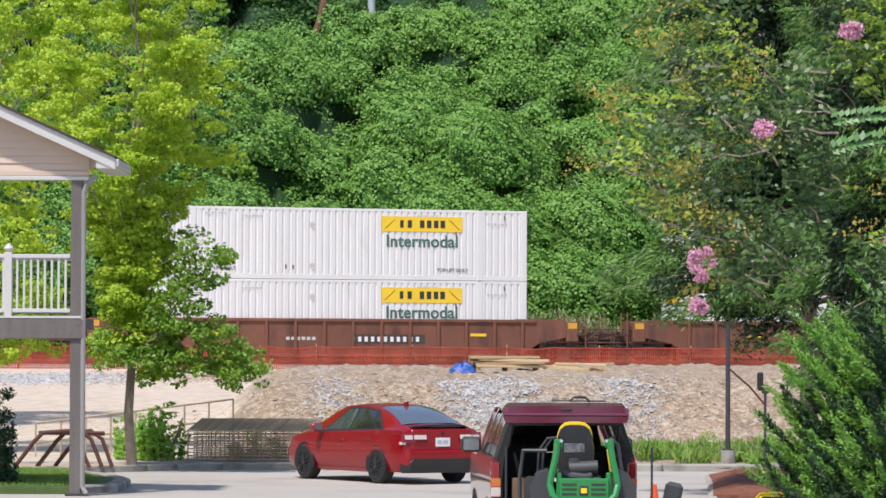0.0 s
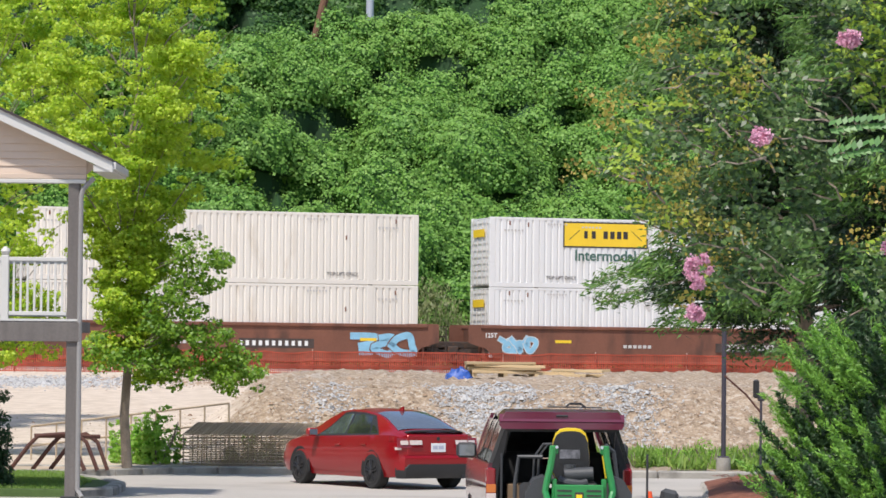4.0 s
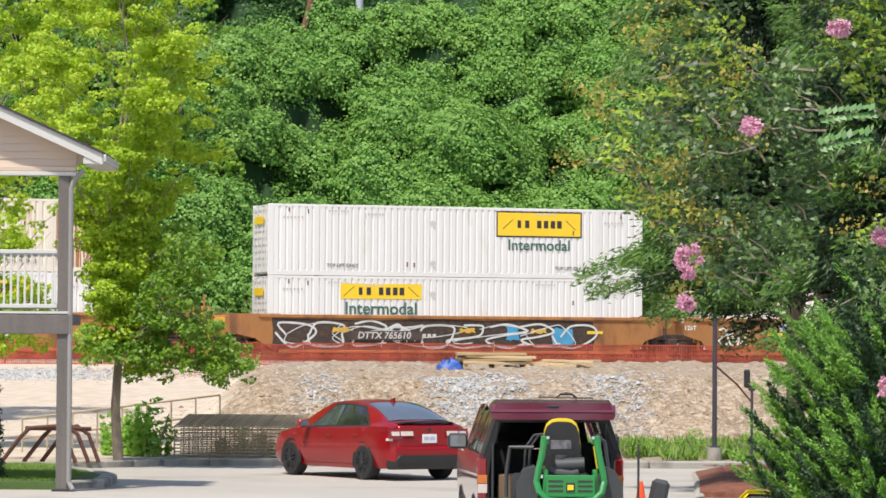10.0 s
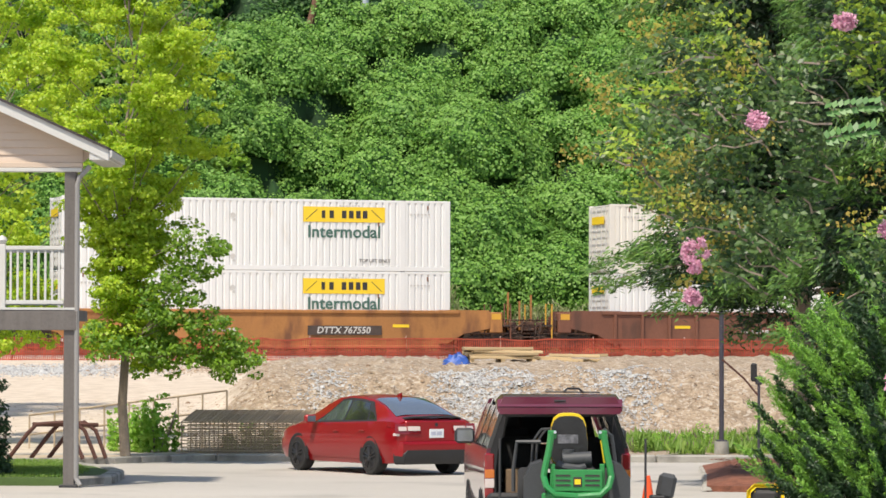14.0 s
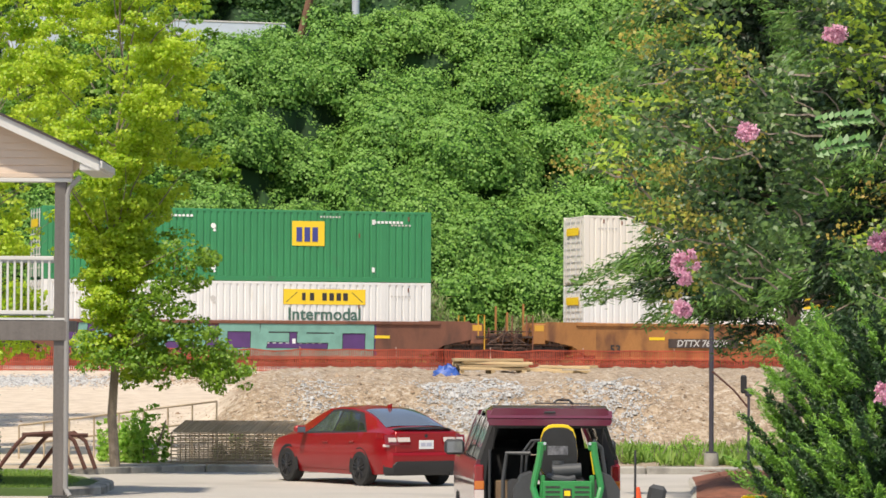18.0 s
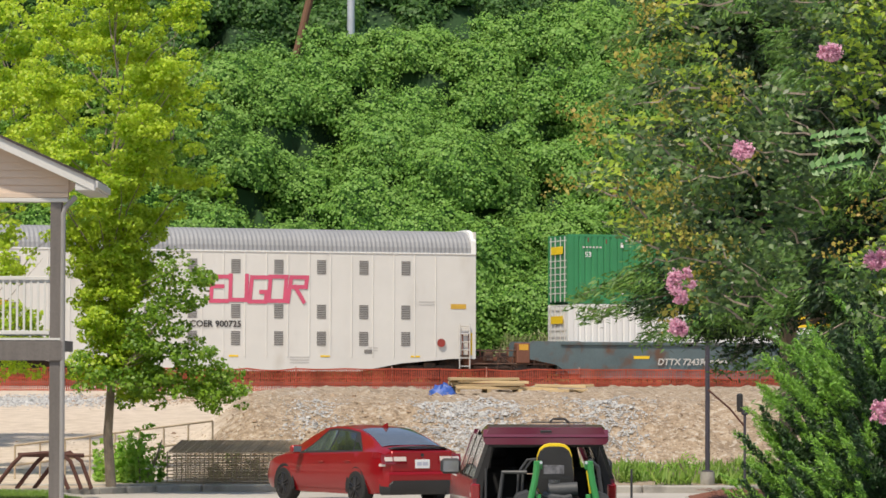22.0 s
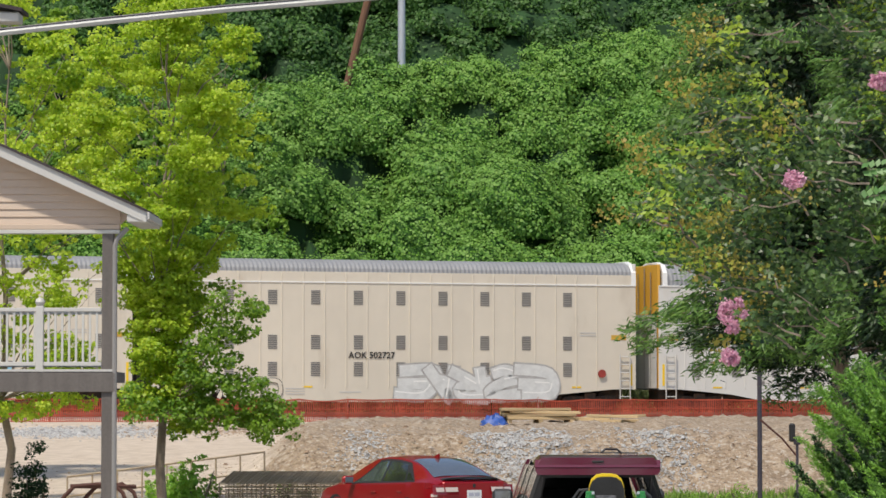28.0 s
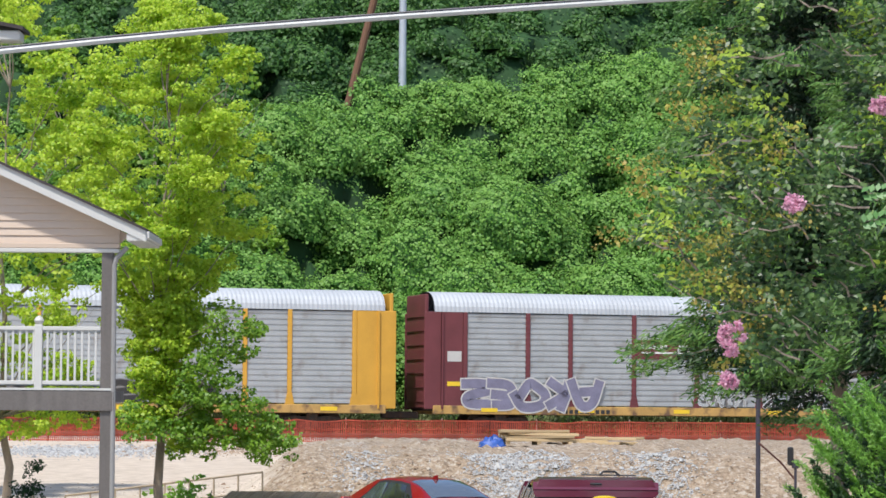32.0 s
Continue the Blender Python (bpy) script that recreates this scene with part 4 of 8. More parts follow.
STROKES = {"T": "05-35 15-10 25-20", "K": "00-05 02-35 12-30", "A": "00-15 15-35 35-40 12-32", "P": "00-05 05-35 35-33 33-03", "1": "15-10 15-04", "O": "00-05 05-35 35-30 30-00",
           "E": "00-05 05-35 03-23 00-30", "U": "05-00 00-30 30-35", "G": "35-05 05-00 00-30 30-32 32-22", "R": "00-05 05-35 35-33 33-03 13-30",
           "S": "35-05 05-03 03-33 33-30 30-00", "N": "00-05 05-30 30-35", "D": "00-05 05-24 24-31 31-00", "B": "00-05 05-34 34-03 03-32 32-00", "Z": "05-35 35-00 00-30", "X": "00-35 05-30"}


def thick_word(text, height, weight, material, parent, x, z, y, width):
    """Sprayed capitals drawn in broad strokes."""
    key = ("thick", text, height, weight, width, material.name)
    if key not in CACHE:
        sh = Shape()
        unit = width / sum(0.62 if ch == "1" else 1 for ch in text)
        rg, left = random.Random(text), -width / 2
        for i, ch in enumerate(text):
            cell = unit
            x0, left = left + cell * 0.12 - cell * 0.25 * (ch == "1"), left + cell * (0.62 if ch == "1" else 1)
            lift, lean = rg.uniform(-0.04, 0.04) * height, rg.uniform(0.0, 0.16) * height
            for j, st in enumerate(STROKES[ch].split()):
                p, q = [(x0 + int(e[0]) / 3.6 * cell + lean * int(e[1]) / 5, lift + int(e[1]) / 5 * height) for e in st.split("-")]
                d = Vector((q[0] - p[0], q[1] - p[1])).normalized() * weight / 2
                n = Vector((-d.y, d.x))
                k = -0.0002 * (i * 6 + j)
                sh.add([(p[0] - d.x + n.x, k, p[1] - d.y + n.y), (p[0] - d.x - n.x, k, p[1] - d.y - n.y), (q[0] + d.x - n.x, k, q[1] + d.y - n.y), (q[0] + d.x + n.x, k, q[1] + d.y + n.y)], [(0, 1, 2, 3)])
        CACHE[key] = mesh_of(sh, "sprayed_word")
        CACHE[key].materials.append(material)
    return tagged(part("sprayed_word", CACHE[key], None, parent, at=pose(x, y, z)), kind="stuff")


def tag(ob, text, x, z, height, fill, edge, y=-1.376, width=3.0, weight=0.3, rim=1.5):
    if edge:
        thick_word(text, height, weight * rim, edge, ob, x, z, y, width)
    thick_word(text, height, weight, fill, ob, x, z, y - 0.012, width)


NUMBERS = {-50.2: ("DTTX 732263", 3.4), -88.6: ("DTTX 732263", -3.1), -111.8: ("DTTX 765610", 3.45), -149.8: ("DTTX 765610", -3.2), -172.8: ("DTTX 646511", -3.2), -218.9: ("DTTX 767550", 3.5), -256.9: ("DTTX 767550", -2.85), -317.8: ("DTTX 724376   A", -2.75)}


def well_car(wells, paint, ribbed=False, low=False, label=""):
    """A single or articulated well car; wells are the middles of their loads, leading first."""
    ob = thing("well_car", Matrix.Identity(4), label, "railcar", "railcars")
    mid = (wells[0] + wells[-1]) / 2
    rolling(ob, mid, RAIL_Z)
    for i, w in enumerate(wells):
        well_body(ob, w - mid, paint[i] if isinstance(paint, tuple) else paint, ribbed, not low, low, i == 0, i == len(wells) - 1, NUMBERS.get(w))
    p0 = paint[0] if isinstance(paint, tuple) else paint
    p1 = p0
    a, b = wells[0] - mid + 8.35, wells[-1] - mid - 8.35
    well_end(ob, a, 1, p0, True)
    well_end(ob, b, -1, p1, True)
    truck(a + 1.75, ob)
    truck(b - 1.75, ob)
    for i in range(len(wells) - 1):
        j = (wells[i] + wells[i + 1]) / 2 - mid
        truck(j, ob)
        shared("joint_platform", "jp", lambda: Shape().box(-1.3, 1.3, -0.8, 0.8, 0.72, 1.0, 0.03), M_DARK, ob, pose(j, 0, 0))
        shared("joint_ladder", "jl", lambda: Shape().tube([(-0.5, 0, 0.4), (-0.5, 0, 1.6), (0.1, 0, 1.6), (0.1, 0, 0.4)], 0.03, 6).rod((-0.5, 0, 0.8), (0.1, 0, 0.8), 0.025, n=6).rod((-0.5, 0, 1.2), (0.1, 0, 1.2), 0.025, n=6), M_DARK, ob, pose(j - 0.4, -1.25, 0))
    return ob


W_, C_, R_, G_ = M_WHITE, M_CREAM, M_RUSTPAINT, M_GREEN
TXT = {W_: "white corrugated steel freight container", C_: "dusty cream corrugated steel freight container", R_: "cream corrugated container streaked with rust", G_: "green corrugated steel freight container"}
# middle of the load, upper paint, its badge, lower paint, its badge
LOADS = {
    "Z": (18.6, W_, None, W_, ("yellow", -4.5)),
    "A": (-4.46, W_, ("yellow", 3.55), W_, ("yellow", 3.55)),
    "B": (-27.4, W_, ("yellow", -3.3), C_, ("yellow", 3.55)),
    "C": (-50.2, W_, ("framed", -3.0), W_, ("bare", 3.55)),
    "D": (-69.4, C_, None, C_, None),
    "E": (-88.6, W_, ("yellow", -3.3), W_, ("yellow", -3.3)),
    "F": (-111.8, C_, ("yellow", -3.3), W_, ("yellow", 3.55)),
    "G": (-130.9, C_, ("yellow", -3.3), C_, ("pale", 3.55)),
    "H": (-149.8, W_, ("framed", 3.5), W_, ("yellow", -3.3)),
    "I": (-172.8, R_, ("aged", -3.3), W_, ("yellow", 3.55)),
    "J": (-195.8, C_, ("faded", -3.3), W_, ("framed", 3.55)),
    "K": (-218.9, W_, ("yellow", 3.55), W_, ("yellow", 3.55)),
    "L": (-238.1, G_, None, W_, ("yellow", 3.55)),
    "M": (-256.9, C_, ("yellow", 3.55), W_, ("yellow", 3.55)),
    "N": (-279.7, G_, "EMP", W_, ("yellow", 3.55)),
    "O": (-298.8, W_, ("yellow", 3.55), W_, ("yellow", 3.55)),
    "P": (-317.8, G_, "HEX", W_, ("yellow", 3.55)),
}
for key, (s, up, ub, lo, lb) in LOADS.items():
    plain = isinstance(ub, str) or ub is None
    container(s, WELL_Z + 0.03, lo, lb, label=TXT[lo] + (", yellow sign" if lb else "") + ", low in its well")
    top = container(s, WELL_Z + 0.05 + CH, up, None if plain else ub, label=TXT[up] + (", yellow sign" if ub and not plain else "") + ", stacked on another")
    if up is G_:
        word("53", 0.3, M_SHEETWHITE, top, -7.2, 1.95)
        bars("stencil_strip", 5.6, 6.9, 2.4, 2.5, 8, M_SHEETWHITE, top, -1.312)
        bars("stencil_strip", -3.2, -1.9, 2.55, 2.64, 8, M_SHEETWHITE, top, -1.312)
        for x in (-5.7, 5.6):
            for q in (0.5, 2.45):
                shared("white_mark", "wm", lambda: Shape().box(-0.06, 0.06, -0.004, 0, -0.1, 0.1), M_SHEETWHITE, top, pose(x, -1.312, q))
    if ub == "EMP":
        shared("sign_plate", "emp", lambda: Shape().box(-0.68, 0.68, -0.008, 0, 0, 1.0), M_YELLOW, top, pose(2.85, -1.3, 1.45))
        bars("sign_strip", 2.35, 3.35, 1.62, 2.2, 3, M_NAVY, top)
    if ub == "HEX":
        hexa = [(0.62 * math.cos(radians(a)), 0.62 * math.sin(radians(a))) for a in range(30, 390, 60)]
        shared("sign_plate", "hex", lambda: Shape().plate(hexa, 0.008), M_SHEETWHITE, top, pose(-0.7, -1.31, 1.75))
        bars("sign_strip", -0.98, -0.42, 1.45, 2.05, 2, M_PINK, top, -1.324)
        bars("sign_strip", 0.1, 1.2, 1.8, 2.1, 3, M_SHEETWHITE, top)
        bars("sign_strip", 0.1, 1.5, 1.38, 1.68, 5, M_SHEETWHITE, top)
    if key == "I":
        streak_ = random.Random(12)
        streaks = Shape()
        for k_ in range(70):
            x_, z_ = streak_.uniform(6.25, 7.85), streak_.choice((0.22, 0.22, 0.6, 1.0, 1.3))
            h_ = streak_.uniform(0.2, 1.0) if z_ < 1 else streak_.uniform(0.1, 1.2)
            streaks.box(x_, x_ + streak_.uniform(0.015, 0.06), -1.304, -1.2985, z_, z_ + h_)
        tagged(part("rust_streaks", streaks, surface("streaked_rust", (0.4, 0.17, 0.06), 0.8, var=0.3, scale=4), top), kind="stuff")
    if key == "J":
        shared("sign_plate", "blue", lambda: Shape().box(-1.02, 1.02, -0.008, 0, 0, 0.55), M_NAVY, top, pose(5.0, -1.3, 1.95))
        bars("sign_strip", 4.3, 5.7, 2.07, 2.38, 5, M_SHEETWHITE, top)

CARS = {}
BR, OR = M_WELL_BROWN, M_WELL_ORANGE
for names, paint, ribbed, low, text in (
        ("Z", BR, True, False, "brown ribbed steel well car"), ("A", BR, True, False, "brown ribbed steel well car"),
        ("B", BR, False, True, "dark brown well car with faded graffiti"), ("CDE", BR, False, False, "brown three-unit articulated well car"),
        ("FGH", OR, False, False, "orange-brown three-unit well car with graffiti"), ("I", OR, False, False, "rust-orange single well car"),
        ("J", BR, True, False, "brown ribbed steel well car"), ("KLM", OR, False, False, "orange-brown three-unit articulated well car"),
        ("NOP", (BR, BR, M_WELL_TEAL), False, False, "brown and slate well car covered in graffiti")):
    CARS[names] = well_car([LOADS[k][0] for k in names], paint, ribbed, low, text)


def spray_on(car, k, x0, x1, *a, **kw):
    mid = (LOADS[car[0]][0] + LOADS[car[-1]][0]) / 2
    o = LOADS[k][0] - mid
    spray(CARS[car], o + x0, o + x1, *a, **kw)


def tag_on(car, k, x, *a, **kw):
    mid = (LOADS[car[0]][0] + LOADS[car[-1]][0]) / 2
    tag(CARS[car], a[0], LOADS[k][0] - mid + x, *a[1:], **kw)


def patch_on(car, k, x0, x1, *a, **kw):
    o = LOADS[k][0] - (LOADS[car[0]][0] + LOADS[car[-1]][0]) / 2
    sprayed_patch(CARS[car], o + x0, o + x1, *a, **kw)


def blob_on(car, k, x, z, rx, rz, material, y):
    """A sprayed oval."""
    o = LOADS[k][0] - (LOADS[car[0]][0] + LOADS[car[-1]][0]) / 2
    sh = Shape()
    sh.add([(o + x + rx * math.cos(a), y, z + rz * math.sin(a)) for a in (2 * math.pi * i / 24 for i in range(24))], [tuple(range(24))])
    tagged(part("sprayed_patch", sh, material, CARS[car]), kind="stuff")


def stencil_on(car, k, x, text, height, material, z, y=-1.374):
    o = LOADS[k][0] - (LOADS[car[0]][0] + LOADS[car[-1]][0]) / 2
    word(text, height, material, CARS[car], o + x, z, y)


M_DULLSILVER = surface("sprayed_dull_silver", (0.47, 0.47, 0.46), 0.6, var=0.25, scale=4, fine=18)
M_RUSTRED = surface("painted_red", (0.42, 0.085, 0.035), 0.6, var=0.2, scale=4)
M_LAVENDER = surface("sprayed_lavender", (0.42, 0.36, 0.5), 0.6, var=0.2, scale=2)
spray_on("B", "B", -5, 2, 0.35, 1.35, 8, M_WELL_BROWN, M_VENT, 3, weight=0.2)
spray_on("CDE", "D", 5.5, 7.9, 0.4, 1.3, 3, M_SKYBLUE, M_WELL_BROWN, 5)
spray_on("CDE", "C", -7.5, -6, 0.6, 1.2, 3, M_SKYBLUE, M_SILVER, 4)
spray_on("CDE", "E", -6.5, -5, 0.5, 1.1, 3, M_WELL_BROWN, M_SEAM, 6, weight=0.2)
patch_on("FGH", "F", -5.6, -0.3, 0.3, 1.46, M_LAVENDER, 7)
patch_on("FGH", "F", -4.75, -1.4, 0.32, 1.5, M_BLACK, 8, y=-1.374)
tag_on("FGH", "F", -2.9, "BZ", 0.5, 0.72, M_SHEETWHITE, None, width=2.7, weight=0.26)
spray_on("FGH", "F", -7.1, -5.7, 0.55, 1.2, 4, M_OCHRE, M_OCHRE, 31, weight=0.2)
spray_on("FGH", "F", -0.2, 1.0, 0.4, 1.1, 2, M_OCHRE, M_WELL_ORANGE, 32, weight=0.2)
spray_on("FGH", "G", 2.7, 3.9, 0.35, 1.5, 1, M_SHEETWHITE, M_BLACK, 8, weight=0.25)
tag_on("FGH", "G", -3.95, "T", 0.4, 0.95, M_DULLSILVER, M_BLACK, width=1.5, weight=0.4, rim=1.25)
spray_on("FGH", "G", -3.1, -2.4, 0.6, 1.2, 1, M_OCHRE, M_BLACK, 9, weight=0.3)
tag_on("FGH", "G", -0.35, "NE", 0.35, 0.9, M_DULLSILVER, M_BLACK, width=2.0, weight=0.3, rim=1.25)
for rx_, rz_, dx_, dz_, m_, lift_ in ((0.66, 0.6, 0, 0, M_BLACK, 0), (0.58, 0.52, 0, 0, M_DULLSILVER, 1), (0.1, 0.14, -0.28, 0.02, M_BLACK, 2), (0.1, 0.16, 0.3, 0.05, M_BLACK, 2)):
    blob_on("FGH", "G", -1.75 + dx_, 0.88 + dz_, rx_, rz_, m_, -1.374 - 0.004 * lift_)
patch_on("FGH", "G", 0.05, 1.85, 0.7, 1.36, M_OCHRE, 36, y=-1.392)
bars("mark_strip", 0.2 + LOADS["G"][0] - (LOADS["F"][0] + LOADS["H"][0]) / 2, 1.9 + LOADS["G"][0] - (LOADS["F"][0] + LOADS["H"][0]) / 2, 0.8, 1.26, 3, M_RUSTRED, CARS["FGH"], -1.394)
spray_on("FGH", "G", -7.4, -6.1, 0.5, 1.3, 4, M_CREAM, M_WELL_ORANGE, 35, weight=0.11)
patch_on("FGH", "H", -7.9, 5.9, 0.25, 1.5, M_DARK, 45)
spray_on("FGH", "H", -7.7, 5.8, 0.28, 1.47, 9, M_SILVER, M_SEAM, 46, weight=0.06)
spray_on("FGH", "H", -7.2, 5.4, 0.34, 1.4, 5, M_SILVER, M_VENT, 47, weight=0.035, y=-1.38)
M_DEEPBLUE = surface("sprayed_deep_blue", (0.06, 0.3, 0.5), 0.6, var=0.15, scale=3)
patch_on("FGH", "H", 4.1, 5.0, 0.5, 1.2, M_DEEPBLUE, 48, y=-1.39)
patch_on("FGH", "H", 2.1, 2.6, 0.7, 1.3, M_DEEPBLUE, 49, y=-1.39)
for q_ in (-5.4, 0.0, 3.1):
    patch_on("FGH", "H", q_, q_ + 0.7, 1.0, 1.15, M_OCHRE, 50, y=-1.392)
patch_on("I", "I", 2.1, 4.5, 0.55, 1.15, M_BLACK, 13)
for k_ in range(3):
    patch_on("I", "I", 2.3 + k_ * 0.72, 2.9 + k_ * 0.72, 0.68, 1.02, M_SILVER, 14 + k_, y=-1.376)
patch_on("NOP", "N", -7.2, 5.7, 0.3, 1.5, M_PURPLE, 41)
tag_on("NOP", "N", -0.6, "KAP1OESO", 0.36, 1.04, M_TEALPAINT, M_BLACK, width=12.2, weight=0.36, rim=1.14)
spray_on("NOP", "O", -7.1, -1.3, 0.28, 1.5, 5, M_TEALPAINT, M_BLACK, 16, weight=0.38, shine=M_SILVER)
patch_on("NOP", "O", -1.1, 1.35, 0.6, 1.2, M_BLACK, 42)
bars_o = LOADS["O"][0] - (LOADS["N"][0] + LOADS["P"][0]) / 2
bars("mark_strip", bars_o - 0.95, bars_o + 1.2, 0.7, 1.1, 3, M_SHEETWHITE, CARS["NOP"], -1.376)
spray_on("NOP", "O", 2.0, 4.4, 0.3, 1.45, 3, M_WELL_BROWN, M_CREAM, 18, weight=0.3)
tag_on("NOP", "O", 6.9, "SEND", 0.5, 0.65, M_SILVER, M_BLACK, width=2.3, weight=0.2)
patch_on("NOP", "P", 2.1, 8.1, 0.3, 1.4, M_PURPLE, 43)
spray_on("NOP", "P", 2.5, 7.6, 0.28, 1.5, 4, M_TEALPAINT, M_BLACK, 20, weight=0.42, shine=M_SILVER)
patch_on("NOP", "P", 7.6, 8.3, 0.4, 1.4, M_WELL_ORANGE, 44, y=-1.373)
for car, k, x in (("FGH", "F", -8.0), ("FGH", "G", -8.7), ("NOP", "N", -8.0), ("NOP", "O", -8.0), ("KLM", "K", -8.0), ("KLM", "L", -8.0), ("CDE", "C", -8.0), ("CDE", "D", -8.0)):
    stencil_on(car, k, x, "125T", 0.26, M_SHEETWHITE, 1.18)
for car, k, x in (("KLM", "M", -6.7), ("FGH", "G", -7.1), ("NOP", "N", -7.15)):
    stencil_on(car, k, x, "53", 0.5, M_BLACK, 0.42)


def rack_roof(L, z_eave, z_top, ribs):
    """An arched, ribbed roof along x."""
    sh = Shape()
    n = int(L / 0.185)
    arc = [math.pi * k / 14 for k in range(15)]
    prof = [(-1.5 * math.copysign(abs(math.cos(a)) ** 0.75, math.cos(a)), z_eave + (z_top - z_eave) * math.sin(a) ** 0.9) for a in arc]
    rows = []
    for i in range(2 * n + 1):
        k = 1.0 if i % 2 else 1.0 - 0.017 * ribs
        x = -L / 2 + L * i / (2 * n)
        rows.append([(x, y * k, z_eave + (z - z_eave) * (1.0 if i % 2 else 0.985)) for y, z in prof])
    return sh.grid(rows)


M_REDPAINT = surface("brake_wheel_red", (0.3, 0.04, 0.03), 0.6, var=0.2)


def closed_rack(s0, s1, paint, eave, lead_end, label, marks):
    """One enclosed half of a two-part auto carrier; s0 trailing, s1 leading."""
    L = s1 - s0
    ob = rolling(thing("auto_carrier", Matrix.Identity(4), label, "railcar", "railcars"), (s0 + s1) / 2, RAIL_Z, 1.5)
    e, top = eave - RAIL_Z, 8.42 - RAIL_Z
    part("roof", rack_roof(L - 0.3, e, top, 1), M_ROOF_ZINC, ob)
    lowz = 0.42
    for sg in (-1, 1):
        prof = [(-L / 2, 0.95), (-L / 2 + 1.0, 0.95), (-L / 2 + 3.2, 0.75), (-L / 2 + 5.0, lowz), (L / 2 - 5.0, lowz), (L / 2 - 3.2, 0.75), (L / 2 - 1.0, 0.95), (L / 2, 0.95), (L / 2, e), (-L / 2, e)]
        part("side_wall", Shape().plate(prof, 0.06), paint, ob, at=pose(0, sg * 1.47 - 0.03, 0))
    clear = 2.55 if lead_end == "outer" else 0.7
    first = 1.38 if lead_end == "outer" else 1.66
    cols = [-L / 2 + first + 1.79 * k for k in range(12) if first + 1.79 * k < L - clear]
    for x in [q + d for q in cols for d in (-0.5, 0.39)] + [cols[-1] + 1.29]:
        if x < L / 2 - 0.1:
            shared("side_post", "sp", lambda: Shape().box(-0.022, 0.022, -0.014, 0.014, 1.0, e - 0.06, 0.005), paint, ob, pose(x, -1.508, 0))
    for x in cols:
        for z in (4.66, 2.85, 1.76):
            def grille():
                g = Shape()
                for j in range(8):
                    g.box(-0.19, 0.19, -0.014, 0, -0.29 + j * 0.073, -0.29 + j * 0.073 + 0.05)
                return g
            shared("vent_grille", "vg", grille, M_VENT, ob, pose(x, -1.503, z))
    shared("eave_strip", round(L, 1), lambda: Shape().box(-L / 2, L / 2, -0.03, 0.02, e - 0.02, e + 0.03), M_SHEETWHITE, ob, pose(0, -1.5, 0))
    for i in range(5):
        shared("reflector", "rf", lambda: Shape().box(-0.2, 0.2, -0.01, 0, 0, 0.07), M_YELLOW, ob, pose(-L / 2 + 2.6 + i * (L - 5.2) / 4, -1.505, 1.0))
    for sg in (-1, 1):
        shared("end_hoop", sg, lambda: Shape().loft([[(x, y, z) for y, z in ((-1.53, e), (-1.5, e + (top - e) * 0.55), (-1.22, e + (top - e) * 0.9), (-0.6, top + 0.04), (0.6, top + 0.04), (1.22, e + (top - e) * 0.9), (1.5, e + (top - e) * 0.55), (1.53, e), (1.3, e), (0, top - 0.3), (-1.3, e))] for x in (sg * (L / 2 - 0.2), sg * (L / 2))], True), M_SHEETWHITE, ob)
        shared("reflector", "rv", lambda: Shape().box(-0.05, 0.05, -0.01, 0, 0, 0.9), M_YELLOW, ob, pose(sg * (L / 2 - 0.2), -1.5, 1.1))
    outer = -1 if lead_end == "inner" else 1
    # doors at the outer end
    shared("end_door", outer, lambda: Shape().box(-0.06, 0.06, -1.45, 1.45, 1.0, top - 0.08, 0.02), M_GOLD_RACK if outer < 0 else M_RACK, ob, pose(outer * (L / 2 - 0.03), 0, 0))
    if outer < 0:
        shared("door_seam", "ds", lambda: Shape().box(-0.02, 0.0, -0.03, 0.03, 1.0, top - 0.2).box(-0.02, 0, -0.8, -0.75, 1.0, top - 0.4).box(-0.02, 0, 0.75, 0.8, 1.0, top - 0.4), M_VENT, ob, pose(-L / 2 - 0.09, 0, 0))
        shared("lower_door", "ld", lambda: Shape().box(-0.02, 0.0, -1.46, 1.46, 1.0, 4.1), M_SEAM, ob, pose(-L / 2 - 0.09, 0, 0))
    else:
        shared("brake_wheel", "bw", lambda: Shape().rod((0, -0.03, 0), (0, 0.03, 0), 0.17, n=14), M_REDPAINT, ob, pose(L / 2 - 1.5, -1.56, 1.6))
    for q in (-0.22, 0.22):
        shared("ladder_rail", "lr", lambda: Shape().rod((0, 0, 0.55), (0, 0, 2.4), 0.025, n=6), M_SEAM, ob, pose(outer * (L / 2 - 0.5) + q, -1.6, 0))
    for j in range(6):
        shared("ladder_rung", "lg", lambda: Shape().rod((-0.22, 0, 0), (0.22, 0, 0), 0.02, n=6), M_SEAM, ob, pose(outer * (L / 2 - 0.5), -1.6, 0.65 + j * 0.33))
    # gangway between the halves
    if outer < 0:
        def folds():
            g = Shape()
            ring_ = lambda x, d: [(x, -1.32 + d, 0.6), (x, -1.32 + d, top - 0.5), (x, -0.9, top - 0.15 - d), (x, 0.9, top - 0.15 - d), (x, 1.32 - d, top - 0.5), (x, 1.32 - d, 0.6)]
            return g.loft([ring_(k * 0.07, 0.0 if k % 2 else 0.09) for k in range(11)], True)
        part("gangway_bellows", cached("gangway_bellows", folds), M_BLACK, ob, at=pose(L / 2, 0, 0))
        truck(L / 2 + 0.35, ob)
    truck(outer * (L / 2 - 1.9), ob)
    shared("underframe", round(L, 1), lambda: Shape().box(-L / 2 + 0.3, L / 2 - 0.3, -0.6, 0.6, 0.45, 0.95), M_DARK, ob)
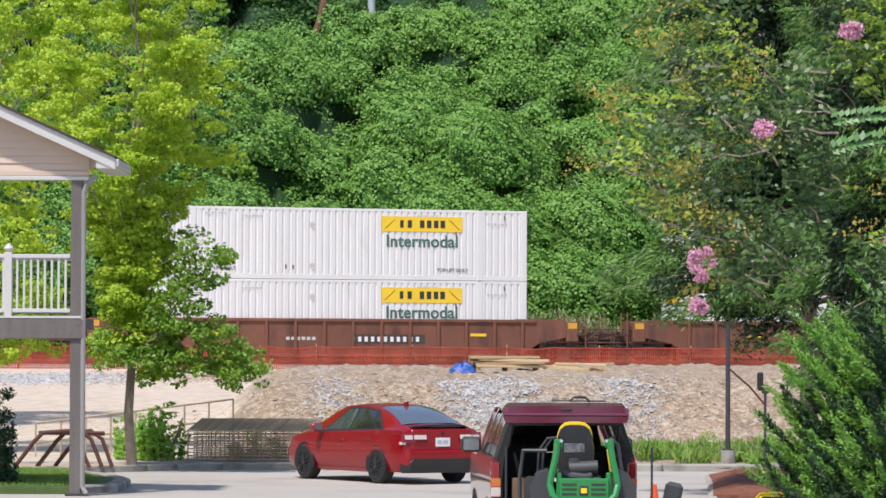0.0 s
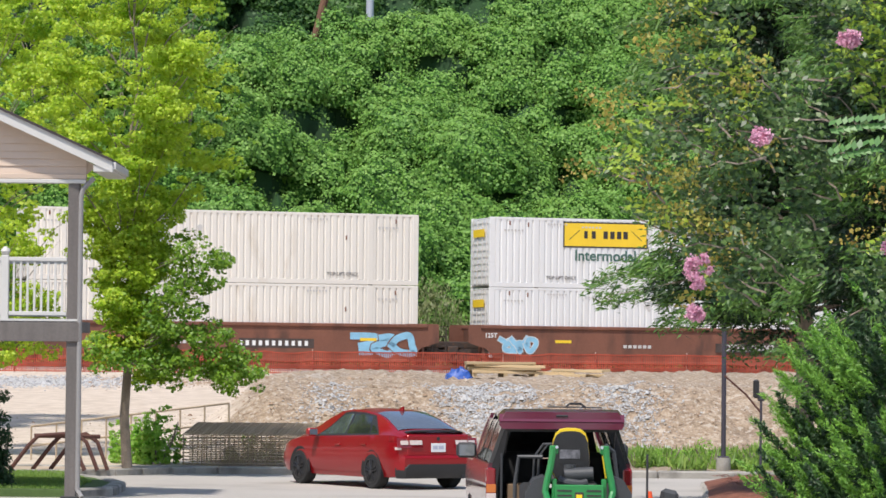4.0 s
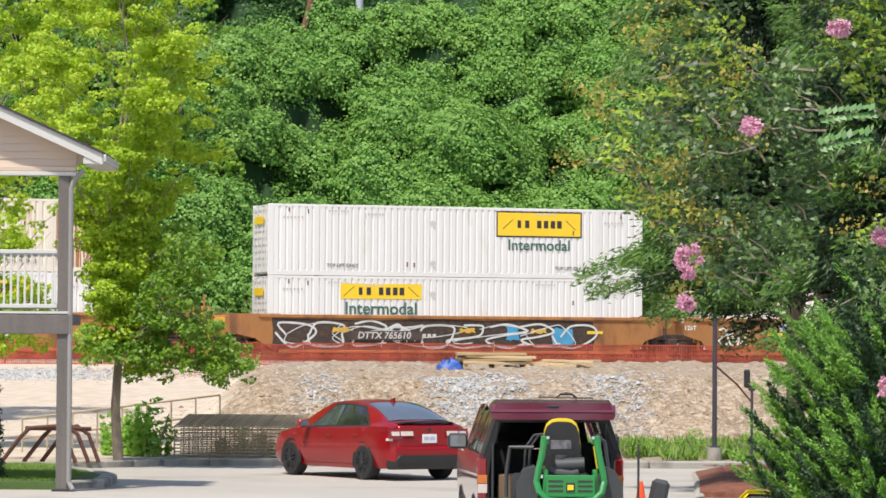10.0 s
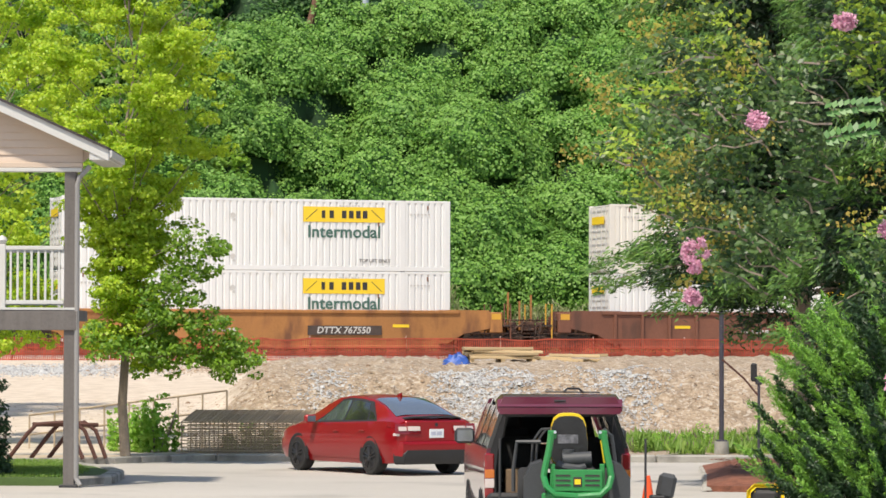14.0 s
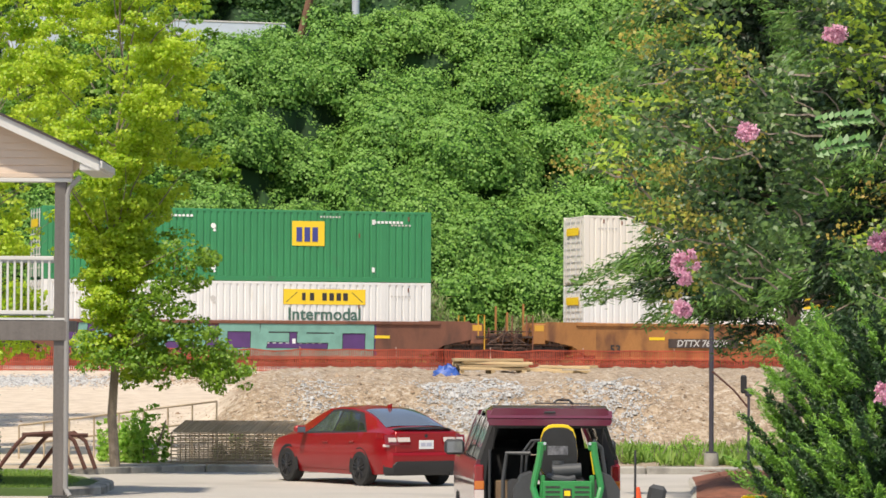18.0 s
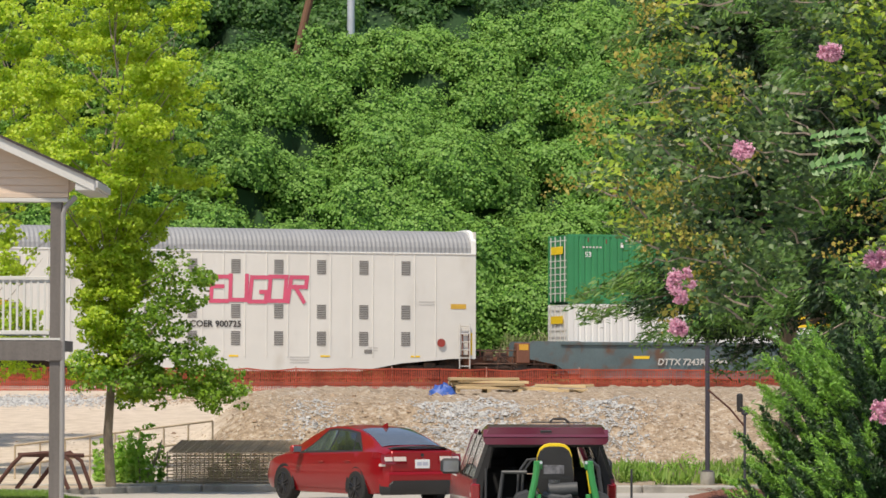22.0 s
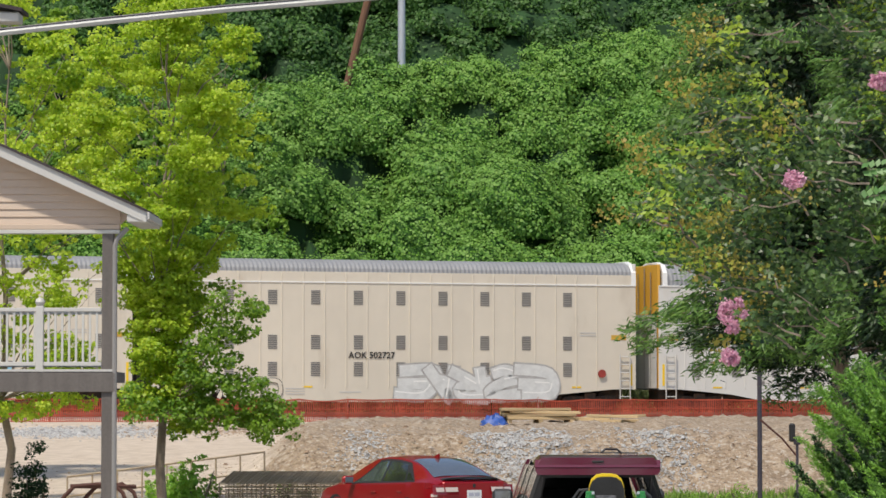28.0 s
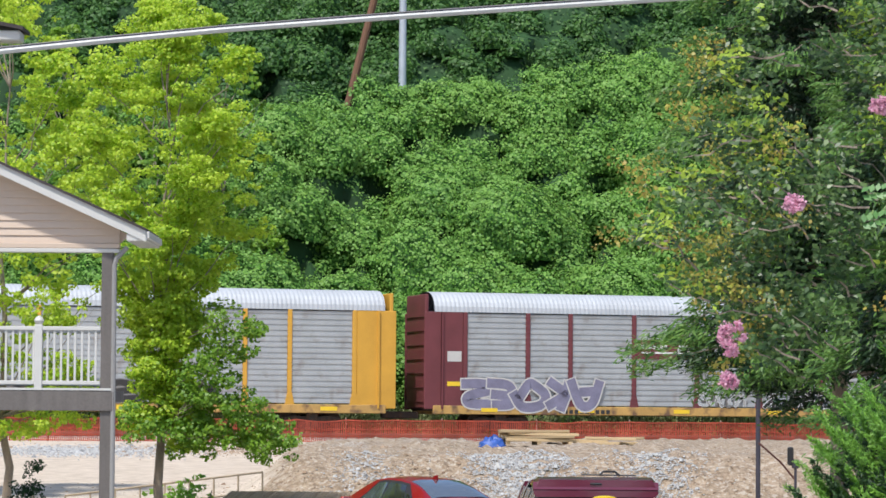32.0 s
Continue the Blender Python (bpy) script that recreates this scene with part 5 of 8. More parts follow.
    if marks:
        if marks is True:
            bars("number_strip", -L / 2 + 9.4, -L / 2 + 11.4, 1.85, 2.05, 10, M_BLACK, ob, -1.506)
        else:
            word(marks[0], 0.36, M_BLACK, ob, -L / 2 + marks[1], 2.2, -1.526)
        for sg in (-1, 1):
            shared("end_plate", "ep", lambda: Shape().box(-0.33, 0.33, -0.012, 0, 0, 0.2), M_OCHRE, ob, pose(sg * (L / 2 - 0.75), -1.503, 3.0))
        for x, z, n_, wd in ((-L / 2 + 5.9, 0.72, 3, 0.8), (-L / 2 + 8.2, 0.8, 1, 0.9), (L / 2 - 2.1, 3.15, 2, 0.7), (L / 2 - 7.5, 0.75, 3, 0.8), (L / 2 - 4.4, 1.25, 2, 0.4)):
            tagged(shared("stencil_strip", ("rk", n_, wd), lambda: [g for g in [Shape()] if [g.box(-wd / 2, wd / 2, -0.004, 0, k * 0.11, k * 0.11 + 0.045) for k in range(n_)]][0], M_SEAM, ob, pose(x, -1.507, z)), kind="stuff")
        for x in (-L / 2 + 4.6, L / 2 - 4.6):
            shared("vent_door", "vd", lambda: Shape().box(-0.17, 0.17, -0.012, 0, 0, 0.16), M_VENT, ob, pose(x, -1.503, 1.15))
    return ob


q = closed_rack(-350.42, -329.92, M_RACK, 7.43, "outer", "grey-white enclosed auto carrier with pink graffiti", ("COER 900725", 9.5))
CLOSED = [q]
thick_word("EUGOR", 0.98, 0.16, M_PINK, q, 0.95, 3.25, -1.524, 4.0)
CLOSED.append(closed_rack(-371.5, -351.11, M_RACK, 7.43, "inner", "grey-white enclosed auto carrier with yellow end doors", ("COER 900725", 11.3)))
CLOSED.append(closed_rack(-393.1, -372.53, M_RACK, 7.43, "outer", "grey-white enclosed auto carrier with small vents", ("COER 900564", 9.5)))
CLOSED.append(closed_rack(-414.75, -393.89, M_RACK, 7.43, "inner", "grey-white enclosed auto carrier with yellow end doors", ("COER 900564", 11.3)))
M_SPRAYGREY = surface("sprayed_grey", (0.4, 0.39, 0.38), 0.6, var=0.25, scale=2)
u = closed_rack(-436.26, -415.78, M_RACK_CREAM, 7.86, "outer", "cream enclosed auto carrier sprayed with silver graffiti", ("AOK 502727", 9.1))
spray(u, 0.0, 6.4, 0.5, 1.85, 5, M_SILVER, M_SPRAYGREY, 33, -1.53, 0.36, M_SHEETWHITE)
spray(u, -8, -5, 0.55, 1.4, 4, M_RACK_CREAM, M_BLACK, 34, -1.53, 0.2)
v = closed_rack(-457.9, -437.03, M_RACK_CREAM, 7.86, "inner", "cream enclosed auto carrier sprayed with blue graffiti", ("AOK 502727", 11.2))
spray(v, 0.5, 5.3, 0.45, 1.95, 6, M_SKYBLUE, M_BLACK, 35, -1.53, 0.26, M_SHEETWHITE)
spray(v, -6.3, 0.1, 0.45, 1.8, 6, M_SPRAYGREY, M_VENT, 36, -1.53, 0.26)


M_SILL = surface("rack_sill", (0.5, 0.3, 0.09), 0.65, var=0.25, scale=1.2, dirt=(0.16, 0.09, 0.05), dirt_at=(0.5, 0.65))


def open_rack(s0, s1, frame_paint, label, gold):
    """A screened two-deck auto carrier: posts, perforated panels, arched roof, end doors."""
    L = s1 - s0
    ob = rolling(thing("auto_carrier", Matrix.Identity(4), label, "railcar", "railcars"), (s0 + s1) / 2, RAIL_Z, 1.5)
    e, top = 4.98, 5.85
    part("roof", rack_roof(L - 1.3, e, top, 0.5), M_ROOF_PALE, ob)
    for sg in (-1, 1):
        part("side_sill", Shape().box(-L / 2 + 0.6, L / 2 - 0.6, -0.07, 0.07, 0.8, 1.15, 0.02), M_SILL, ob, at=pose(0, sg * 1.45, 0))
        widths = (2.7, 1.85, 2.79, 2.79, 2.79, 2.79, 2.79, 1.85, 2.7)
        span = sum(widths)
        x = -span / 2
        for i in range(len(widths) + 1):
            shared("side_post", "op", lambda: Shape().box(-0.09, 0.09, -0.06, 0.06, 1.1, e, 0.015), frame_paint, ob, pose(x, sg * 1.44, 0))
            shared("post_foot", "pf", lambda: Shape().loft([[(-0.2, -0.07, 1.1), (0.2, -0.07, 1.1), (0.2, 0.05, 1.1), (-0.2, 0.05, 1.1)], [(-0.1, -0.07, 1.6), (0.1, -0.07, 1.6), (0.1, 0.05, 1.6), (-0.1, 0.05, 1.6)]], True), frame_paint, ob, pose(x, sg * 1.44, 0))
            if i < len(widths):
                w = widths[i] - 0.2
                def screen():
                    rows = []
                    for r in range(33):
                        y = -0.012 if r % 2 else -0.035
                        z = 1.2 + r * 0.113
                        rows += [[(-w / 2, y, z), (w / 2, y, z)], [(-w / 2, y, z + 0.112), (w / 2, y, z + 0.112)]]
                    return Shape().grid(rows)
                shared("screen_panel", round(w, 2), screen, M_GALV, ob, pose(x + widths[i] / 2, sg * 1.41, 0))
                x += widths[i]
        for ee in (-1, 1):
            shared("end_panel", ee, lambda: Shape().box(min(0, ee * 1.65), max(0, ee * 1.65), -0.05, 0.05, 1.0, e, 0.02), frame_paint, ob, pose(ee * span / 2 + ee * 0.1, sg * 1.44, 0))
            shared("end_panel_frame", ee, lambda: Shape().box(ee * 0.9 - 0.04, ee * 0.9 + 0.04, -0.09, 0.0, 1.0, e), frame_paint, ob, pose(ee * span / 2 + ee * 0.1, -1.47, 0))
    part("deck", Shape().box(-L / 2 + 0.5, L / 2 - 0.5, -1.4, 1.4, 0.95, 1.1), M_DARK, ob)
    part("upper_deck", Shape().box(-L / 2 + 1, L / 2 - 1, -1.35, 1.35, 3.0, 3.1), M_DARK, ob)
    for ee in (-1, 1):
        def door():
            g = Shape().box(-0.08, 0.08, -1.38, 1.38, 1.05, top - 0.15, 0.03)
            for j in range(7):
                g.box(-0.13, 0.13, -1.3, 1.3, 1.3 + j * 0.58, 1.36 + j * 0.58)
            return g
        shared("end_door", "od", door, frame_paint, ob, pose(ee * (L / 2 - 0.35), 0, 0))
        truck(ee * (L / 2 - 3.6), ob)
        shared("coupler", "oc", lambda: Shape().box(-0.5, 0.5, -0.14, 0.14, 0.6, 0.9, 0.05), M_DARK, ob, pose(ee * (L / 2 + 0.1), 0, 0))
    for i in range(6):
        shared("reflector", "rf2", lambda: Shape().box(-0.35, 0.35, -0.01, 0, 0, 0.16), M_YELLOW, ob, pose(-L / 2 + 3 + i * (L - 6) / 5, -1.525, 0.9))
    return ob


w = open_rack(-485.5, -458.5, M_MAROON_RACK, "maroon two-deck auto carrier with galvanised screens", False)
M_SLATE = surface("sprayed_slate", (0.2, 0.19, 0.27), 0.6, var=0.25, scale=2)
spray(w, -11.6, -5.8, 1.05, 2.2, 5, M_SLATE, M_SEAM, 41, -1.53, 0.36)
spray(w, -1.35, 0.75, 1.2, 1.9, 5, M_GALV, M_SHEETWHITE, 42, -1.53, 0.14)
spray(w, -1.3, 0.7, 1.15, 1.8, 5, M_VENT, M_BLACK, 45, -1.528, 0.08)
spray(w, 1.6, 5.0, 1.1, 2.05, 6, M_BLACK, M_SHEETWHITE, 44, -1.53, 0.16)
bars("number_strip", -7.5, -5.2, 0.86, 1.02, 10, M_BLACK, w, -1.53)
for x in (-2.79, 10.14):
    wd_ = 2.6 if x < 0 else 2.5
    part("sign_plate", cached(("rack_sign", wd_), lambda: Shape().box(-wd_ / 2, wd_ / 2, -0.02, 0, 0, 0.8)), M_MAROON_RACK, w, at=pose(x, -1.455, 3.15))
    bars("sign_strip", x - 1.1, x + 0.6, 3.38, 3.45, 1, M_SHEETWHITE, w, -1.48, 0.0)
    bars("sign_strip", x - 1.1, x + 0.1, 3.58, 3.74, 7, M_SHEETWHITE, w, -1.48)
    part("sign_ring", cached("sign_ring", lambda: Shape().rod((0, 0, 0), (0, 0.004, 0), 0.28, n=18)), M_SHEETWHITE, w, at=pose(x + 0.8, -1.482, 3.56))
    part("sign_centre", cached("sign_centre", lambda: Shape().rod((0, 0, 0), (0, 0.004, 0), 0.13, n=14)), M_MAROON_RACK, w, at=pose(x + 0.8, -1.487, 3.54))
for sx in (-12.0, 12.4):
    part("data_panel", cached("data_panel", lambda: Shape().box(-0.3, 0.3, -0.006, 0, 0, 0.42)), M_SEAM, w, at=pose(sx, -1.495, 2.95))
    part("data_mark", cached("data_mark", lambda: Shape().box(-0.3, 0.3, -0.006, 0, 0, 0.18)), M_YELLOW, w, at=pose(sx, -1.495, 1.95))
x_ = open_rack(-513.2, -486.3, M_GOLD_RACK, "yellow two-deck auto carrier with galvanised screens", True)
spray(x_, -4, 6, 1.2, 2.0, 6, M_BLACK, M_VENT, 43, -1.53)

# ---- fence, lumber, cages ----
FENCE_W = -8.5


fence = thing("construction_fence", on_track(0, FENCE_W, 1.82), "sagging orange-red plastic mesh construction fence", "fence")
rf = random.Random(4)
for i in range(-13, 13):
    a, b = i * 1.9, i * 1.9 + 1.9
    net = Shape()
    k, lo = 26, rf.uniform(-0.05, 0.05)
    sag = lambda u: (lo - 0.06) * math.sin(math.pi * u)
    lean = lambda u: 0.05 * math.sin(u * 9 + i)
    for j in range(k):
        u0, u1 = (j + 0.12) / k, (j + rf.uniform(0.62, 0.8)) / k
        net.grid([[(a + (b - a) * u, lean(u) + q, z + sag(u) * z) for u in (u0, u1)] for z, q in ((0.0, 0.03), (0.3, -0.02), (0.6, 0.02), (0.86, 0.0))])
    for z in (0.02, 0.24, 0.5, 0.83):
        net.grid([[(a + (b - a) * j / 10, lean(j / 10) - 0.012, z + dz + sag(j / 10) * z) for j in range(11)] for dz in (0, 0.028 if z < 0.8 else 0.05)])
    part("netting", net, M_NET, fence)
    if i % 2 == 0:
        part("stake", cached("stake", lambda: Shape().box(-0.014, 0.014, -0.02, 0.02, -0.3, 0.95, 0.004)), M_STAKE, fence, at=pose(a, 0.09, 0))


def px_ground(x, d):
    return (x - 784) / 5955 * d


pile = thing("lumber_stack", Matrix.Translation((px_ground(897, 97), 97, ground_z(px_ground(897, 97), 97) + 0.03)) @ Matrix.Rotation(0.12, 4, "Z"), "low stack of sawn lumber boards on the bank", "lumber")
rl = random.Random(5)
for i in range(3):
    part("bearer", cached("bearer", lambda: Shape().box(-0.06, 0.06, -0.6, 0.6, 0, 0.1)), M_LUMBER, pile, at=pose(-0.9 + i * 0.9, 0, 0))
for j in range(4):
    for i in range(5 - (j == 3) * 2):
        part("board", cached("board", lambda: Shape().box(-1.0, 1.0, -0.1, 0.1, 0, 0.075, 0.008)), M_LUMBER, pile, at=pose(rl.uniform(-0.15, 0.15), -0.5 + i * 0.24, 0.1 + j * 0.085, 0, rl.uniform(-1, 1), rl.uniform(-5, 5)))
tp = thing("tarpaulin", Matrix.Translation((px_ground(820, 96.5), 96.5, ground_z(px_ground(820, 96.5), 96.5))), "crumpled bright blue plastic tarpaulin bundle", "tarpaulin")
ts_ = Shape()
ring = []
for j in range(7):
    a = j / 6 * math.pi / 2
    ring.append([(0.42 * math.cos(a) * math.cos(b) * (1 + 0.3 * noise.noise((b * 2, j, 1))), 0.35 * math.cos(a) * math.sin(b), 0.36 * math.sin(a) * (1 + 0.4 * noise.noise((b * 1.7, j * 0.8, 4)))) for b in (2 * math.pi * i / 20 for i in range(20))])
part("sheet", ts_.loft(ring, True), M_TARP, tp)
boards = thing("plank_row", Matrix.Translation((px_ground(1010, 98), 98, ground_z(px_ground(1010, 98), 98))), "loose weathered planks lying along the bank", "planks")
for i in range(7):
    part("plank", cached("plank", lambda: Shape().box(-0.75, 0.75, -0.1, 0.1, 0, 0.08, 0.008)), M_LUMBER, boards, at=pose(rl.uniform(-0.6, 0.6), -0.4 + i * 0.2, 0.05 + 0.07 * (i % 3), 0, rl.uniform(-2, 2), rl.uniform(-9, 9)))
stones = Shape()
rs = random.Random(9)


def rock(sh, x, y, z, r, rg):
    n = 5
    rings = []
    for f, h in ((1, -0.2), (0.55, 0.6)):
        rings.append([(x + r * f * math.cos(a) * rg.uniform(0.7, 1.25), y + r * f * math.sin(a) * rg.uniform(0.7, 1.2), z + r * h * rg.uniform(0.6, 1.1)) for a in (2 * math.pi * i / n for i in range(n))])
    sh.loft(rings)
    k = len(sh.v)
    sh.f.append(tuple(range(k - n, k)))


tan_stones = Shape()
for hx_, hy_, rx_, cnt in ((1.15, 81.4, 0.72, 8500), (4.5, 81.8, 0.5, 3500), (-2.6, 81.0, 0.4, 1300), (2, 80.5, 4.5, 10000), (-1.0, 90, 6, 2000), (-13.6, 116, 1.7, 3500), (-9.5, 117, 2.5, 2500)):
    grey = rx_ < 2
    for i in range(cnt):
        x, y = rs.gauss(hx_, rx_), rs.gauss(hy_, 1.5 if rx_ < 5 else 2.6)
        if grey and hy_ < 90 and noise.noise((x * 0.9, y * 0.9, 8)) < -0.3:
            continue
        rock(stones if grey else tan_stones, x, y, ground_z(x, y) + (0.01 if grey else -0.004), rs.uniform(0.014, 0.036) * (2.4 if rs.random() < 0.03 else 1) * (y / 81), rs)
M_STONES = foliage("gravel_stones", ((0.2, 0.2, 0.2), (0.34, 0.34, 0.34), (0.56, 0.56, 0.56), (0.43, 0.42, 0.4)), 0.0, 0.9, 1.5)
M_TAN = foliage("tan_stones", ((0.17, 0.11, 0.07), (0.33, 0.23, 0.15), (0.4, 0.3, 0.21), (0.56, 0.5, 0.43), (0.32, 0.23, 0.155)), 0.0, 0.9, 1.5)
tagged(part("gravel", stones, M_STONES), "heaps of loose pale grey crushed stone", "gravel", kind="stuff")
tagged(part("rubble", tan_stones, M_TAN), "loose tan stones and clods on the bank", "gravel", kind="stuff")

cage_d = 70.0
cage = thing("rebar_cage", pose(px_ground(440, cage_d), cage_d, 0.15, 0, 0, -2), "large rusty reinforcing-bar cage lying by the kerb", "rebar cage")
for j in range(9):
    for y in (0, 1.3):
        part("long_bar", cached("long_bar", lambda: Shape().rod((-1.28, 0, 0), (1.28, 0, 0), 0.014, n=5)), M_CAGE, cage, at=pose(0, y, 0.03 + j * 0.074))
for i in range(14):
    part("stirrup", cached("stirrup", lambda: Shape().tube([(0, 0, 0), (0, 0, 0.64), (0.16, 1.3, 0.86), (0.16, 1.3, 0)], 0.013, 5)), M_CAGE, cage, at=pose(-1.25 + i * 0.192, 0, 0))
for j in range(12):
    part("top_bar", cached("top_bar", lambda: Shape().box(-1.28, 1.28, -0.045, 0.045, -0.01, 0.01)), M_CAGE, cage, at=pose(0.06 + j * 0.01, 0.06 + j * 0.11, 0.65 + j * 0.0185))

apron = [(-13, 65.9), (-8.5, 66.2), (-7.3, 66.6), (-6.45, 67.3), (-5.95, 67.9), (-5.4, 68.5), (-4.85, 68.95), (-4.85, 69.5), (-13, 69.5)]
ap = thing("kerb_apron", pose(0, 0, 0), "low concrete kerb curving round the dirt verge", "kerb", kind="structure")
part("verge", Shape().loft([[(x, y, -0.05) for x, y in apron], [(x, y, 0.125) for x, y in apron]], True), surface("dusty_verge", (0.42, 0.33, 0.24), 0.9, var=0.2, scale=1.5, fine=12, bumps=0.3), ap)
for (xa, ya), (xb, yb) in zip(apron[:6], apron[1:7]):
    d = Vector((xb - xa, yb - ya, 0))
    part("kerb_stone", Shape().box(0, d.length, -0.02, 0.16, -0.1, 0.14, 0.02), M_KERB, ap, at=Matrix.Translation((xa, ya, 0)) @ Matrix.Rotation(math.atan2(d.y, d.x), 4, "Z"))

hr_d = 72.5
rail_ob = thing("bar_railing", pose(px_ground(270, hr_d), hr_d, ground_z(px_ground(270, hr_d), hr_d), 0, 0, 0), "rusty steel railing climbing beside the dirt drive", "railing")
L0, L1, zA, zB = -2.5, 1.65, 0.72, 1.24
for dz in (0.0, -0.42):
    part("rail_bar", Shape().rod((L0, 0, zA + dz), (L1, 1.5, zB + dz), 0.025, n=6), M_CAGE, rail_ob)
for i in range(9):
    u = i / 8
    part("rail_post", Shape().rod((L0 + (L1 - L0) * u, 1.5 * u, 0.0), (L0 + (L1 - L0) * u, 1.5 * u, zA + (zB - zA) * u), 0.022, n=6), M_CAGE, rail_ob)

arch_d = 66.7
arch = thing("bent_steel_frame", pose(px_ground(115, arch_d), arch_d, 0.12), "rust-brown bent steel bar frame on gravel", "steel frame")
for i, (o, wd) in enumerate(((0.0, 0.0), (0.42, 0.1), (0.75, 0.0))):
    part("bent_bar", Shape().tube([(-0.98 + o, 0.2 * i, 0), (-0.6 + o, 0.2 * i, 0.5), (-0.42 + o, 0.2 * i, 0.68), (0.1 + o * 0.5, 0.2 * i, 0.72), (0.26 + o * 0.6, 0.2 * i, 0.55), (0.5 + o * 0.55, 0.2 * i, 0)], 0.043, 8), M_RUST, arch, smooth=True)
part("cross_bar", Shape().rod((-0.5, 0, 0.68), (0.75, 0.45, 0.66), 0.045, n=6), M_RUST, arch)

# ---- trees ----


def limb_points(p0, p1, rg, n=6, wob=0.12):
    p0, p1 = Vector(p0), Vector(p1)
    L = (p1 - p0).length
    out = []
    for i in range(n + 1):
        u = i / n
        q = p0.lerp(p1, u)
        if 0 < i < n:
            q += Vector((rg.uniform(-1, 1), rg.uniform(-1, 1), rg.uniform(-1, 1))) * L * wob * 0.5
        out.append(q)
    return out


def clump_cloud(centres, radii, per, rng_, flat=0.6):
    """Points in shells round clump centres, denser near the surface."""
    P, N = [], []
    for c, r in zip(centres, radii):
        n = max(6, int(per * r * r))
        d = rng_.normal(size=(n, 3))
        d /= np.linalg.norm(d, axis=1, keepdims=True)
        rad = r * rng_.uniform(0.35, 1.05, (n, 1)) ** 0.5
        P.append(np.array(c) + d * rad * np.array([1, 1, flat]))
        N.append(d * 0.5 + np.array([-0.1, -0.4, 0.45]) + rng_.normal(size=(n, 3)) * 0.5)
    return np.concatenate(P), np.concatenate(N)


def maple(at, height, reach, seed, label, leaf, mat_, clumps, per=620, lean=0.0, inner=60):
    """A slender tree: tapered trunk, limbs, and an airy crown of small leaf clumps.
    reach: pairs of height and half width of the crown."""
    rg, rn = random.Random(seed), np.random.default_rng(seed)
    ob = thing("tree", at, label, "tree", "broadleaf trees")
    trunk = limb_points((0, 0, -0.1), (lean, 0, height * 0.95), rg, 9, 0.025)
    part("trunk", Shape().tube(trunk, [0.1 * (1 - i / 9) ** 1.4 + 0.012 for i in range(10)], 9), M_BARK, ob, smooth=True)
    z0, z1 = reach[0][0], reach[-1][0]
    cs, rs_ = [], []
    spurs = []
    for i in range(40):
        z = z0 + (z1 - z0) * (i + rg.random()) / 40
        a = rg.uniform(0, 2 * math.pi)
        r = lerp_pair(reach, z) * rg.uniform(0.75, 1.1)
        spurs.append((Vector((math.cos(a) * r + lean * z / height, math.sin(a) * r, z)), a))
        k = trunk[max(2, min(9, int((z - r * 0.6) / height * 9)))]
        part("limb", Shape().tube(limb_points(k, spurs[-1][0], rg, 4, 0.08), [0.022, 0.018, 0.013, 0.008, 0.003], 5), M_BARK, ob)
    for i in range(clumps):
        if rg.random() < 0.72:
            q, a = rg.choice(spurs)
            f = rg.uniform(0.45, 1.05)
            c = Vector((q.x * f, q.y * f, q.z - (1 - f) * 0.5)) + Vector((rg.gauss(0, 0.18), rg.gauss(0, 0.18), rg.gauss(0, 0.16)))
        else:
            z = rg.uniform(z0, z1)
            a, r = rg.uniform(0, 6.28), lerp_pair(reach, z) * math.sqrt(rg.random())
            c = Vector((math.cos(a) * r, math.sin(a) * r, z))
        if noise.noise((c.x * 0.8, c.y * 0.8 + seed, c.z * 0.8)) < -0.22:
            continue
        cs.append(tuple(c))
        rs_.append(rg.uniform(0.1, 0.29))
    for i in range(inner):
        z = rg.uniform(z0, z0 + (z1 - z0) * 0.55)
        a, r = rg.uniform(0, 6.28), 0.75 * math.sqrt(rg.random())
        cs.append((math.cos(a) * r + lean * z / height, math.sin(a) * r, z))
        rs_.append(rg.uniform(0.14, 0.3))
    P, N = clump_cloud(cs, rs_, per, rn, 0.5)
    part("crown", leaf_mesh("crown", P, N, rn.uniform(leaf * 0.6, leaf * 1.25, len(P)), mat_, 0.85, 0.12, rng=rn), None, ob)
    return ob


def lerp_pair(tab, z):
    for (a, p), (b, q) in zip(tab, tab[1:]):
        if z <= b:
            return p + (q - p) * max(0, z - a) / (b - a)
    return tab[-1][1]


tree_d = 67.8
tx = px_ground(235, tree_d)
first_maple = maple(pose(tx, tree_d, 0.13), 10.4, ((2.1, 0.4), (2.6, 0.6), (4.0, 0.65), (5.2, 0.85), (5.8, 1.6), (7.0, 2.0), (8.2, 2.2), (9.4, 1.8), (10.9, 0.5)), 21, "young maple with yellow-green leaves and slim trunk", 0.078, M_MAPLE, 1500, 1500, inner=110)
